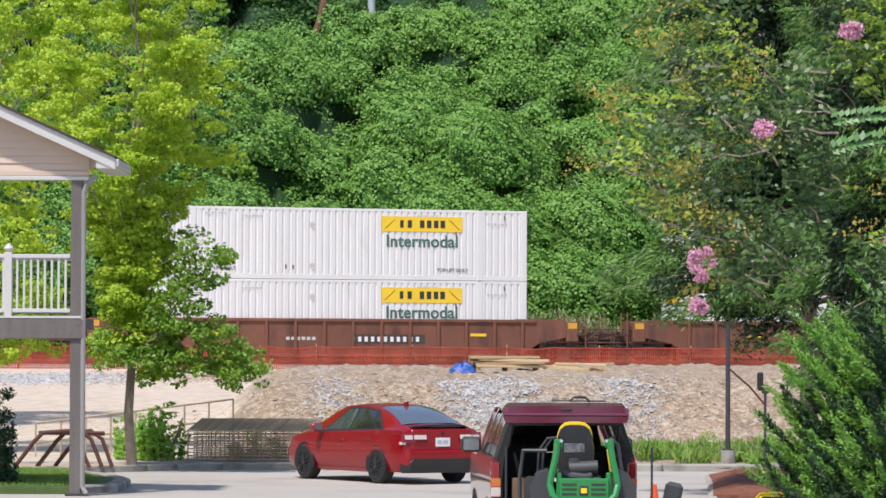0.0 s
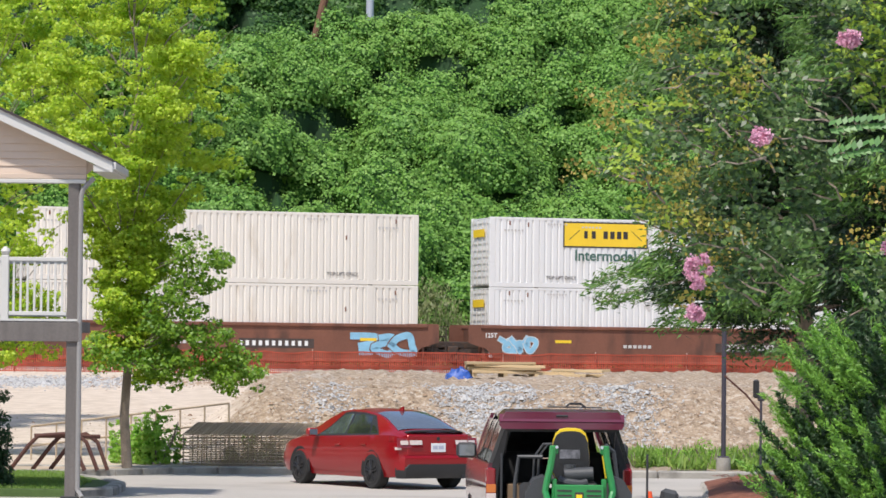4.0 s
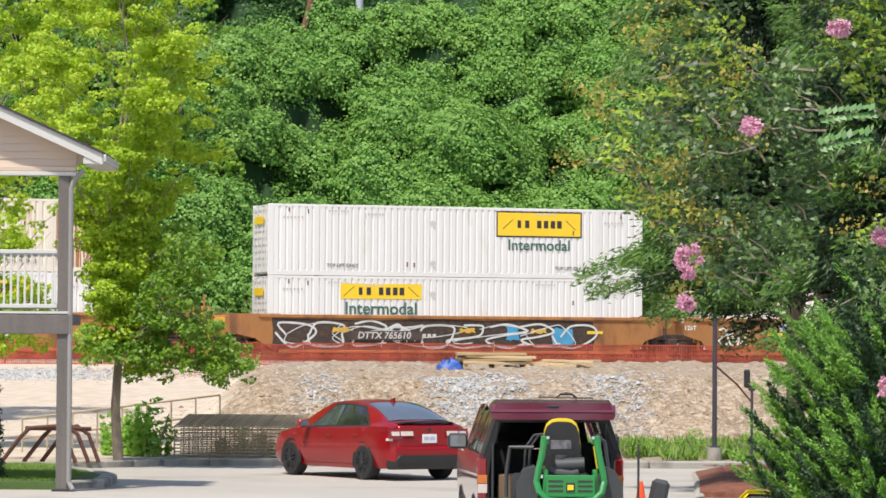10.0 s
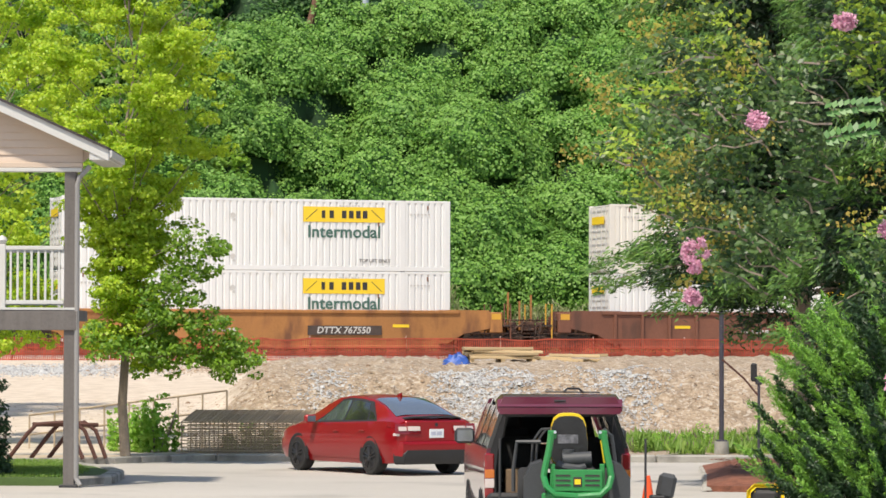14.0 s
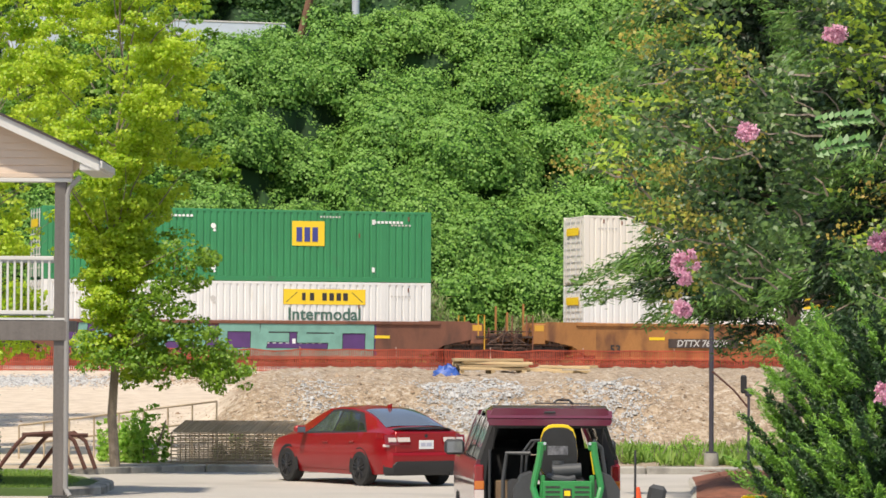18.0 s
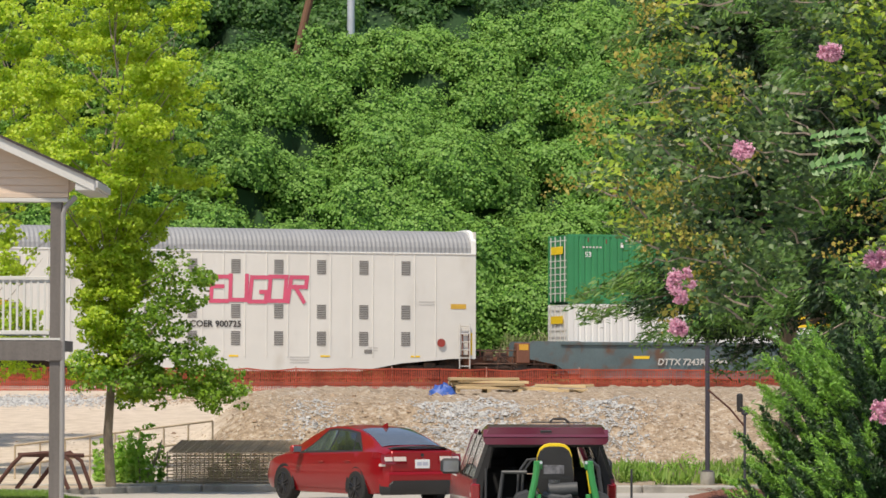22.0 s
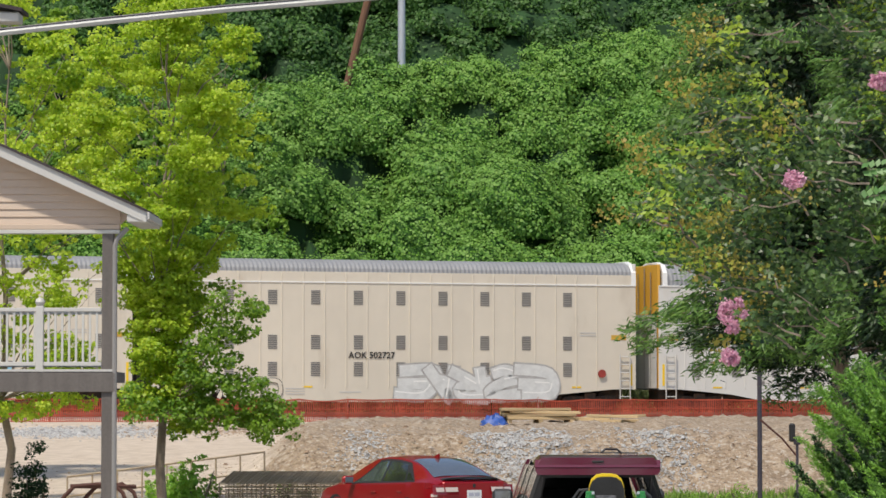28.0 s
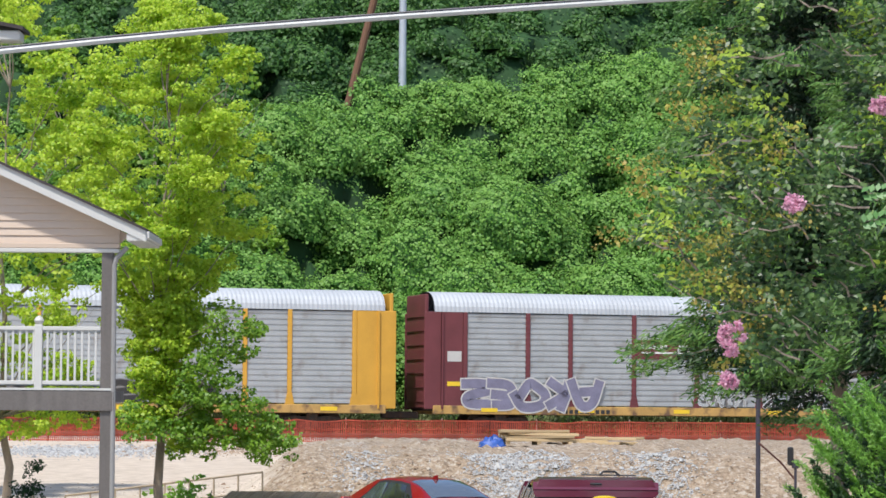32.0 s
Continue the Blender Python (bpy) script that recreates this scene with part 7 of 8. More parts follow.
part("siding_board", Shape().box(-6.0, 0.2, -0.1, 0.06, hz(314.6), hz(305.4), 0.01), M_SIDING, house)
# gable: lap boards, rake board, roof slope
pitch = (hz(197) - hz(290)) / (hx(206) - hx(0))
tip = (hx(206), hz(288))
for i in range(16):
    z0 = hz(305) + i * 0.125
    run = lambda z: min(0.2, tip[0] - (z - tip[1]) / pitch - 0.1)
    if run(z0) < -5.5:
        break
    a, b = run(z0), run(z0 + 0.13)
    part("siding_board", Shape().loft([[(-6, -0.06, z0), (-6, -0.035, z0 + 0.13), (-6, 0.02, z0 + 0.13), (-6, 0.02, z0)], [(a, -0.06, z0), (b, -0.035, z0 + 0.13), (b, 0.02, z0 + 0.13), (a, 0.02, z0)]], True), M_SIDING, house)
part("post_foot", Shape().box(-0.16, 0.16, -0.14, 0.14, -0.01, 0.05, 0.01), M_PLASTIC, house)
part("gable_panel", Shape().plate([(-6, hz(305)), (0.2, hz(305)), (tip[0] - 0.3, tip[1] - 0.02), (-6, tip[1] + (tip[0] + 6) * pitch - 0.05)], 0.03), M_SIDING, house, at=pose(0, 0.0, 0))
def slope_box(d0, d1, y0, y1, name, m):
    xa, xb = -6.0, tip[0]
    f = lambda x: tip[1] + (tip[0] - x) * pitch
    return part(name, Shape().loft([[(x, y, f(x) + d) for y, d in ((y0, d0), (y1, d0), (y1, d1), (y0, d1))] for x in (xa, xb)], True), m, house)
slope_box(-0.15, 0.03, -0.42, -0.38, "rake_board", M_TRIM)
slope_box(-0.12, -0.09, -0.38, 0.1, "soffit", M_TRIM)
slope_box(0.03, 0.075, -0.46, 1.9, "roof", M_SHINGLE)
part("eave_return", Shape().box(tip[0] - 0.32, tip[0] + 0.02, -0.4, 1.85, tip[1] - 0.14, tip[1] - 0.02, 0.01), M_TRIM, house)
part("gutter", Shape().box(tip[0] + 0.0, tip[0] + 0.06, -0.4, 1.85, tip[1] - 0.1, tip[1] + 0.02, 0.01), M_TRIM, house)
part("house_wall", Shape().box(-12, -6.0, -2.0, 9, 0, 8.6), M_SIDING, house)
# higher roof corner of the main block
part("upper_eave", Shape().box(-6.0, hx(-26), 0, 0.5, hz(-56), hz(-74), 0.02), M_TRIM, house)
part("upper_roof", Shape().loft([[(-9.5, y, hz(-74) + 1.6), (-9.5, y, hz(-74) + 1.68), (hx(-20), y, hz(-74) + 0.06), (hx(-20), y, hz(-74))] for y in (-0.1, 0.8)], True), M_SHINGLE, house)

# ---- poles, cable, lamp ----
def hill_point(x, w):
    """A spot on the hill under the given sight line."""
    s = 0.0
    for _ in range(20):
        p = TRACK + ALONG * s + ACROSS * w
        s += px_ground(x, p.y) - p.x
    p = TRACK + ALONG * s + ACROSS * w
    return Vector((p.x, p.y, hill_z(s, w)))


p = hill_point(655, 27.5)
gp = thing("steel_pole", Matrix.Translation(p), "pale grey steel pole on the hill", "pole")
part("shaft", Shape().rod((0, 0, -2), (0, 0, 14), 0.2, 0.16, 12), M_GREYPOLE, gp, smooth=True)
p = hill_point(545, 27.6)
wp = thing("utility_pole", Matrix.Translation(p), "leaning brown wooden utility pole on the hill", "pole")
part("shaft", Shape().rod((-0.2, 0, -1), (2.3, 0, 9.5), 0.2, 0.17, 10), M_WOODPOLE, wp, smooth=True)
cab = thing("overhead_cable", pose(0, 0, 0), "thick grey overhead cable bundle", "cable")
cy = 44.0
part("strand", Shape().tube([(px_ground(x, cy), cy, EYE_Z + (630 - y) / 5955 * cy) for x, y in ((-500, 16), (-110, -31), (120, -56), (340, -78), (620, -101), (900, -122), (1300, -150), (1900, -185))], 0.042, 8), M_CABLE, cab, smooth=True)
part("lashing", Shape().tube([(px_ground(x, cy), cy - 0.03, EYE_Z + (630 - y) / 5955 * cy + 0.045) for x, y in ((-500, 16), (-110, -31), (120, -56), (340, -78), (620, -101), (900, -122), (1300, -150), (1900, -185))], 0.012, 5), M_POLE, cab)

for x, y in ((-500, 16), (1900, -185)):
    up_ = thing("utility_pole", pose(px_ground(x, cy), cy + 0.2, 0), "brown wooden pole carrying the overhead cable", "pole")
    part("shaft", Shape().rod((0, 0, -0.1), (0, 0, EYE_Z + (630 - y) / 5955 * cy + 0.6), 0.15, 0.11, 10), M_WOODPOLE, up_, smooth=True)
    part("clamp", Shape().box(-0.06, 0.06, -0.22, -0.1, EYE_Z + (630 - y) / 5955 * cy - 0.06, EYE_Z + (630 - y) / 5955 * cy + 0.06), M_STEEL, up_)

LD = 70.0
lamp = thing("lamp_post", pose(px_ground(1288, LD), LD, 0.14), "dark metal lamp post on a concrete footing", "lamp post")
part("footing", Shape().rod((0, 0, -0.1), (0, 0, 0.27), 0.155, 0.15, 16), M_KERB, lamp, smooth=True)
part("base_plate", Shape().box(-0.11, 0.11, -0.11, 0.11, 0.27, 0.3, 0.006), M_POLE, lamp)
part("shaft", Shape().rod((0, 0, 0.3), (0, 0, 6.2), 0.052, 0.046, 12), M_POLE, lamp, smooth=True)
part("lamp_head", Shape().box(-0.5, 0.1, -0.14, 0.14, 6.15, 6.3, 0.04), M_POLE, lamp)
sg_ = thing("sign_post", pose(px_ground(1354, 67), 67, 0.0), "thin dark steel post with a bent arm", "post")
part("shaft", Shape().rod((0, 0, 0), (0, 0, 1.72), 0.028, n=8), M_POLE, sg_)
part("cap", Shape().box(-0.07, 0.07, -0.05, 0.05, 1.62, 1.8, 0.02), M_POLE, sg_)
part("arm", Shape().tube([(-0.01, 0, 1.4), (-0.3, 0, 1.75), (-0.73, 0, 2.12)], 0.022, 6), M_RUST, sg_)
part("hood", Shape().box(-0.16, -0.04, -0.06, 0.06, 1.68, 2.05, 0.03), M_PLASTIC, sg_)

# mulch island with its stone edge and the green cabinet
isl = [(px_ground(1262, 60), 60.0), (px_ground(1258, 64), 64.5), (px_ground(1285, 66), 66.0), (14, 66.5), (14, 52), (px_ground(1262, 55), 55)]
mid_x, mid_y = 9.0, 60.0
island = part("mulch_bed", Shape().loft([[(x, y, -0.05) for x, y in isl], [(x, y, 0.1) for x, y in isl], [(mid_x + (x - mid_x) * 0.9, mid_y + (y - mid_y) * 0.9, 0.2) for x, y in isl], [(mid_x + (x - mid_x) * 0.5, mid_y + (y - mid_y) * 0.5, 0.27) for x, y in isl]], True), M_MULCH)
tagged(island, "bed of red-brown bark mulch", "flower bed", kind="structure")
eb = thing("bed_edging", pose(0, 0, 0), "rough stone edging round the mulch bed", "edging", kind="structure")
re_ = random.Random(2)
for i in range(len(isl)):
    a, b = Vector((*isl[i], 0)), Vector((*isl[(i + 1) % len(isl)], 0))
    if a.x > 13 and b.x > 13:
        continue
    k = int((b - a).length / 0.19)
    for j in range(min(k, 48)):
        q = a.lerp(b, j / k)
        sh = Shape()
        rock(sh, 0, 0, 0.04, re_.uniform(0.07, 0.11), re_)
        part("stone", sh, M_KERB, eb, at=pose(q.x, q.y, 0, 0, 0, re_.uniform(0, 90)))
pipe = thing("standpipe", pose(px_ground(1449, 59), 59, 0.2), "short white plastic standpipe in the mulch", "pipe")
part("pipe", Shape().rod((0, 0, 0), (0, 0, 0.34), 0.07, n=14), M_SHEETWHITE, pipe, smooth=True)
part("cap", Shape().rod((0, 0, 0.34), (0, 0, 0.41), 0.085, n=14), M_SHEETWHITE, pipe, smooth=True)
cabinet = thing("utility_cabinet", pose(px_ground(1420, 60), 60, 0.2), "grey-green metal utility cabinet in the mulch", "cabinet")
part("body", Shape().box(-0.26, 0.26, -0.25, 0.25, 0, 0.42, 0.03), surface("cabinet_green", (0.12, 0.17, 0.14), 0.6), cabinet)
part("lid", Shape().box(-0.28, 0.28, -0.27, 0.27, 0.42, 0.47, 0.02), surface("cabinet_lid", (0.14, 0.19, 0.16), 0.6), cabinet)
chips = Shape()
for i in range(1500):
    x, y = re_.uniform(5.3, 9.0), re_.uniform(56, 65.4)
    u = 0.17
    a = re_.uniform(0, 6.28)
    l = re_.uniform(0.03, 0.07)
    zc = 0.19 + re_.uniform(0, 0.03)
    chips.add([(x - l * math.cos(a), y - l * math.sin(a), zc), (x + 0.02 * math.sin(a), y - 0.02 * math.cos(a), zc + 0.015), (x + l * math.cos(a), y + l * math.sin(a), zc + 0.01)], [(0, 1, 2)])
tagged(part("bark_chips", chips, M_MULCH), "loose bark chips", "mulch", kind="stuff")
# ---- vehicles ----
M_LIGHT_CLEAR = surface("lamp_clear", (0.66, 0.56, 0.53), 0.15, var=0.1, coat=1.0, bumps=0)
M_LIGHT_RED = surface("lamp_red", (0.24, 0.006, 0.01), 0.15, var=0.05, coat=1.0, bumps=0)
M_LIGHT_AMBER = surface("lamp_amber", (0.6, 0.16, 0.02), 0.2, var=0.05, coat=1.0, bumps=0)
M_SIDEGLASS = surface("side_glass", (0.12, 0.145, 0.155), 0.05, 0.5, var=0.5, scale=2.5, bumps=0, coat=1.0)
M_TINT = surface("tinted_glass", (0.02, 0.022, 0.024), 0.08, var=0.1, coat=1.0, bumps=0)
M_SEAT = surface("seat_vinyl", (0.018, 0.018, 0.019), 0.3, var=0.3, scale=5, fine=14, bumps=0.3)
M_PLATE = surface("plate_white", (0.75, 0.76, 0.78), 0.4, var=0.05)
M_PLATE_BAR = surface("plate_bars", (0.45, 0.47, 0.58), 0.5, var=0.05)
M_SCUFF = surface("scuffed_vinyl", (0.13, 0.13, 0.14), 0.4, var=0.9, scale=9, fine=30)
M_CABIN = surface("cabin_dark", (0.018, 0.018, 0.02), 0.8, var=0.2)
M_WHEELMETAL = surface("wheel_black_metal", (0.045, 0.045, 0.05), 0.4, 0.5, var=0.1, bumps=0)
M_GREYPLASTIC = surface("grey_plastic", (0.05, 0.053, 0.056), 0.55, var=0.15)
M_ORANGE = surface("cone_orange", (0.85, 0.1, 0.02), 0.5, var=0.08)
M_GREYWOOD = surface("crate_wood", (0.2, 0.13, 0.075), 0.8, var=0.2)


def lerp_table(tab, y):
    for (a, *p), (b, *q) in zip(tab, tab[1:]):
        if y <= b:
            u = (y - a) / (b - a) if b > a else 0
            u = min(1, max(0, u))
            return [i + (j - i) * u for i, j in zip(p, q)]
    return list(tab[-1][1:])


# stations of the sedan, tail to nose: y, half width, sill, belt, roof height, roof half width
SEDAN = ((-0.98, 0.70, 0.42, 0.88, 0.95, 0.60), (-0.93, 0.80, 0.32, 0.95, 1.03, 0.66), (-0.80, 0.86, 0.25, 0.985, 1.07, 0.68), (-0.55, 0.885, 0.22, 0.99, 1.105, 0.67), (-0.35, 0.89, 0.22, 0.985, 1.18, 0.64),
         (0.0, 0.89, 0.22, 0.975, 1.305, 0.59), (0.35, 0.89, 0.2, 0.96, 1.40, 0.57), (0.75, 0.89, 0.2, 0.945, 1.452, 0.56), (1.2, 0.89, 0.2, 0.93, 1.465, 0.56), (1.6, 0.89, 0.2, 0.92, 1.425, 0.56),
         (2.0, 0.89, 0.2, 0.91, 1.30, 0.58), (2.4, 0.89, 0.21, 0.9, 1.13, 0.63), (2.7, 0.885, 0.22, 0.88, 1.0, 0.68), (3.1, 0.87, 0.22, 0.82, 0.91, 0.66), (3.4, 0.82, 0.24, 0.72, 0.80, 0.6), (3.58, 0.72, 0.28, 0.6, 0.66, 0.5), (3.64, 0.6, 0.34, 0.52, 0.56, 0.4))


def sedan_side(y, v):
    """A point of the right side: v 0 at the sill, 1 at the belt, 2 at the roof's edge, 3 at the roof's middle."""
    w, sill, belt, top, rw = lerp_table(SEDAN, y)
    if v <= 1:
        z = sill + (belt - sill) * v
        bulge = (0.90, 0.965, 0.995, 1.0, 0.985, 0.955)
        k = v * 5
        i = min(4, int(k))
        return (w * (bulge[i] + (bulge[i + 1] - bulge[i]) * (k - i)), y, z)
    if v <= 2:
        u = v - 1
        return (w * 0.955 + (rw - w * 0.955) * (u ** 0.9), y, belt + (top - 0.035 - belt) * u)
    u = v - 2
    return (rw * (1 - u), y, top - 0.035 + 0.035 * math.sin(u * math.pi / 2))


def patch(fn, y0, y1, v0, v1, off, sign=-1, ny=8, nv=5, shape=None):
    """A piece of a body's skin, lifted by off and given a little depth."""
    rows = []
    for j in range(nv + 1):
        v = v0 + (v1 - v0) * j / nv
        row = []
        for i in range(ny + 1):
            f = i / ny
            a, b = (y0, y1) if shape is None else shape(j / nv)
            x, y, z = fn(a + (b - a) * f, v)
            row.append((sign * (x + off), y, z + (off * 0.6 if v > 1 else 0)))
        rows.append(row)
    return Shape().grid(rows)


def wheel(ob, x, y, r, w, sg):
    """Tyre, spoked rim and hub, facing outwards along sg x."""
    t = new("wheel")
    t.parent, t.matrix_basis = ob, pose(x, y, r)
    tyre = Shape()
    prof = ((-w / 2, r * 0.66), (-w / 2, r * 0.93), (-w * 0.36, r), (w * 0.36, r), (w / 2, r * 0.93), (w / 2, r * 0.66))
    tyre.loft([[(px_, q * math.cos(a), q * math.sin(a)) for a in (2 * math.pi * i / 28 for i in range(28))] for px_, q in prof], True)
    part("tyre", tyre, M_TYRE, t, smooth=True)
    rim = Shape().loft([[(sg * q, k * math.cos(a), k * math.sin(a)) for a in (2 * math.pi * i / 28 for i in range(28))] for q, k in ((w / 2 + 0.004, r * 0.7), (w / 2 + 0.012, r * 0.64), (w / 2 - 0.03, r * 0.6))])
    part("rim", rim, M_WHEELMETAL, t, smooth=True)
    for i in range(5):
        a = 2 * math.pi * i / 5 + 0.3
        s = Shape()
        for da in (-0.16, 0.16):
            p0 = (sg * (w / 2 + 0.012), r * 0.12 * math.cos(a + da * 3), r * 0.12 * math.sin(a + da * 3))
            p1 = (sg * (w / 2 + 0.006), r * 0.63 * math.cos(a + da), r * 0.63 * math.sin(a + da))
            s.rod(p0, p1, 0.02, 0.016, 5)
        part("spoke", s, M_WHEELMETAL, t)
    part("hub", Shape().rod((sg * (w / 2 - 0.02), 0, 0), (sg * (w / 2 + 0.02), 0, 0), r * 0.14, n=12), M_GREYPLASTIC, t)


def sedan():
    ob = thing("sedan", pose(-0.465, 62.27, 0.004, 0, 0, 32.0), "glossy red four-door sedan with black wheels", "car")
    rings = []
    ys = sorted({s[0] for s in SEDAN} | {-0.18, 0.18, 0.55, 0.97, 1.4, 1.8, 2.2, 2.55, 2.9, 3.25})
    vs = [0, 0.2, 0.4, 0.6, 0.8, 1.0, 1.25, 1.5, 1.75, 2.0, 2.25, 2.6, 3.0]
    for y in ys:
        right = [sedan_side(y, v) for v in vs]
        w, sill = right[0][0], right[0][2]
        ring = [(0, y, sill - 0.02)] + right + [(-x, yy, z) for x, yy, z in reversed(right[:-1])]
        rings.append(ring)
    part("body", Shape().loft(rings, True), M_RED, ob, smooth=True)
    for sg in (-1, 1):
        part("front_window", patch(sedan_side, 1.12, 2.0, 1.1, 1.84, 0.006, sg, shape=lambda u: (1.10, 2.05 - 0.62 * u)), M_SIDEGLASS, ob, smooth=True)
        part("rear_window", patch(sedan_side, 0.2, 1.05, 1.1, 1.84, 0.006, sg, shape=lambda u: (0.22 + 0.2 * u, 1.04)), M_TINT, ob, smooth=True)
        part("quarter_window", patch(sedan_side, -0.15, 0.15, 1.14, 1.5, 0.006, sg, 4, 4, shape=lambda u: (-0.1 + 0.28 * u, 0.19 + 0.1 * u)), M_TINT, ob, smooth=True)
        part("window_surround", patch(sedan_side, -0.2, 2.2, 1.03, 1.93, 0.003, sg, 14, 6, shape=lambda u: (-0.2 + 0.52 * u, 2.18 - 0.72 * u)), M_PLASTIC, ob, smooth=True)
        part("door", patch(sedan_side, 1.08, 2.2, 0.06, 0.99, 0.004, sg, 10, 8), M_RED, ob, smooth=True)
        part("door", patch(sedan_side, 0.12, 1.06, 0.06, 0.99, 0.004, sg, 10, 8, shape=lambda u: (0.42 - 0.3 * min(1, u * 1.6), 1.06)), M_RED, ob, smooth=True)
        for y in (0.3, 1.25):
            x, yy, z = sedan_side(y, 0.8)
            part("door_handle", Shape().box(-0.02, 0.02, -0.09, 0.09, -0.012, 0.012, 0.006), M_RED, ob, at=pose(sg * (x + 0.012), y, z))
        part("side_skirt", patch(sedan_side, 0.42, 2.2, 0.0, 0.1, 0.015, sg, 6, 2), M_RED, ob)
        m = part("mirror", Shape().box(-0.11, 0.11, -0.06, 0.07, -0.07, 0.08, 0.035), M_RED, ob, at=pose(sg * 1.0, 2.02, 0.99), smooth=True)
        part("mirror_glass", Shape().box(-0.085, 0.085, -0.068, -0.062, -0.05, 0.06), M_GLASS, m)
        for y in (0, 2.67):
            xw = sedan_side(y, 0.35)[0]
            # dark disc on the uncut flank stands in for the shaded wheel well
            part("wheel_arch", Shape().loft([[(sg * (xw + q), y + k * math.cos(a), 0.33 + k * math.sin(a)) for a in (-0.25 + (math.pi + 0.5) * i / 16 for i in range(17))] for q, k in ((0.006, 0.385), (0.012, 0.37), (-0.02, 0.1))]), M_CABIN, ob)
            wheel(ob, sg * 0.785, y, 0.325, 0.225, sg)
        # tail lamps wrap round the corner
        wrap = lambda q: 0.17 * max(0, q - 0.55)
        part("tail_lamp", patch(lambda q, v: (q, -1.03 + wrap(q) + 0.03 * v, 0.77 + 0.18 * v), 0.34, 0.86, 0, 1, 0.0, sg, 8, 3), M_LIGHT_RED, ob, smooth=True)
        part("reverse_lamp", patch(lambda q, v: (q, -1.043 + wrap(q) + 0.02 * v, 0.825 + 0.08 * v), 0.36, 0.62, 0, 1, 0.0, sg, 6, 2), M_LIGHT_CLEAR, ob, smooth=True)
        part("turn_lamp", patch(lambda q, v: (q, -1.043 + wrap(q) + 0.02 * v, 0.825 + 0.075 * v), 0.645, 0.8, 0, 1, 0.0, sg, 6, 2), M_LIGHT_CLEAR, ob, smooth=True)
        part("side_lamp", patch(sedan_side, -0.90, -0.62, 0.86, 1.0, 0.008, sg, 5, 3), M_LIGHT_RED, ob, smooth=True)
        part("headlamp", patch(sedan_side, 3.34, 3.56, 0.72, 0.95, 0.006, sg, 5, 3), M_LIGHT_CLEAR, ob, smooth=True)
        part("corner_marker", Shape().box(-0.06, 0.06, -0.012, 0.0, -0.025, 0.025, 0.004), M_LIGHT_CLEAR, ob, at=pose(sg * 0.82, -0.935, 0.755, 0, 0, sg * 34))
    # rear glass, boot lid, bumper, plate, spoiler
    def back(q, v):
        y = -0.56 + 0.95 * v
        w, sill, belt, top, rw = lerp_table(SEDAN, y)
        return (q * (rw * 0.93), y, top + 0.006 - 0.03 * abs(q) ** 6)
    part("rear_screen", Shape().grid([[back(-1 + i / 6, j / 6) for i in range(13)] for j in range(7)]), M_GLASS, ob, smooth=True)
    part("boot_lid", Shape().box(-0.66, 0.66, -1.005, -0.96, 0.62, 1.0, 0.02), M_RED, ob, smooth=True)
    part("bumper", Shape().loft([[(-0.84, -0.82, z), (-0.72, -1.0 - d, z), (0.72, -1.0 - d, z), (0.84, -0.82, z), (0.7, -0.7, z), (-0.7, -0.7, z)] for z, d in ((0.36, 0.0), (0.45, 0.03), (0.58, 0.035), (0.63, 0.0))], True), M_RED, ob, smooth=True)
    part("bumper_valance", Shape().loft([[(-0.84 * k, -0.84, z), (-0.7 * k, -1.0 - d, z), (0.7 * k, -1.0 - d, z), (0.84 * k, -0.84, z), (0.7, -0.7, z), (-0.7, -0.7, z)] for z, k, d in ((0.21, 0.94, -0.03), (0.26, 0.98, 0.01), (0.4, 0.99, 0.042), (0.47, 0.9, 0.045))], True), M_PLASTIC, ob, smooth=True)
    part("spoiler", Shape().loft([[(x, y0, z0), (x, y0 - 0.15, z0 - 0.01), (x, y0 - 0.16, z0 + 0.012), (x, y0 - 0.01, z0 + 0.022)] for x, y0, z0 in ((-0.6, -0.72, 1.035), (-0.5, -0.79, 1.06), (0.0, -0.83, 1.075), (0.5, -0.79, 1.06), (0.6, -0.72, 1.035))], True), M_PLASTIC, ob)
    pl = part("number_plate", Shape().box(-0.155, 0.155, -0.012, 0.0, -0.08, 0.08, 0.004), M_PLATE, ob, at=pose(0, -1.008, 0.77))
    part("plate_bars", Shape().box(-0.12, -0.02, -0.016, -0.011, -0.03, 0.035).box(0.0, 0.11, -0.016, -0.011, -0.03, 0.035), M_PLATE_BAR, pl)
    part("badge", Shape().rod((0, -1.012, 0.93), (0, -1.0, 0.93), 0.035, n=12), M_WHEELMETAL, ob)
    part("aerial_fin", Shape().loft([[(-0.02, 0.35, 1.40), (0.02, 0.35, 1.40), (0.02, 0.52, 1.43), (-0.02, 0.52, 1.43)], [(-0.008, 0.34, 1.5), (0.008, 0.34, 1.5), (0.008, 0.4, 1.49), (-0.008, 0.4, 1.49)]], True), M_RED, ob)
    part("exhaust", Shape().rod((0.55, -1.02, 0.24), (0.55, -0.8, 0.24), 0.04, n=10), M_WHEELMETAL, ob)
    # a short tail behind the rear axle
    for ch in ob.children:
        if ch.type == "MESH" and ch.matrix_basis.translation.length < 0.01:
            for v in ch.data.vertices:
                if v.co.y < 0:
                    v.co.y *= 0.87
        elif ch.matrix_basis.translation.y < -0.3:
            ch.matrix_basis = Matrix.Translation((0, -0.13 * ch.matrix_basis.translation.y, 0)) @ ch.matrix_basis


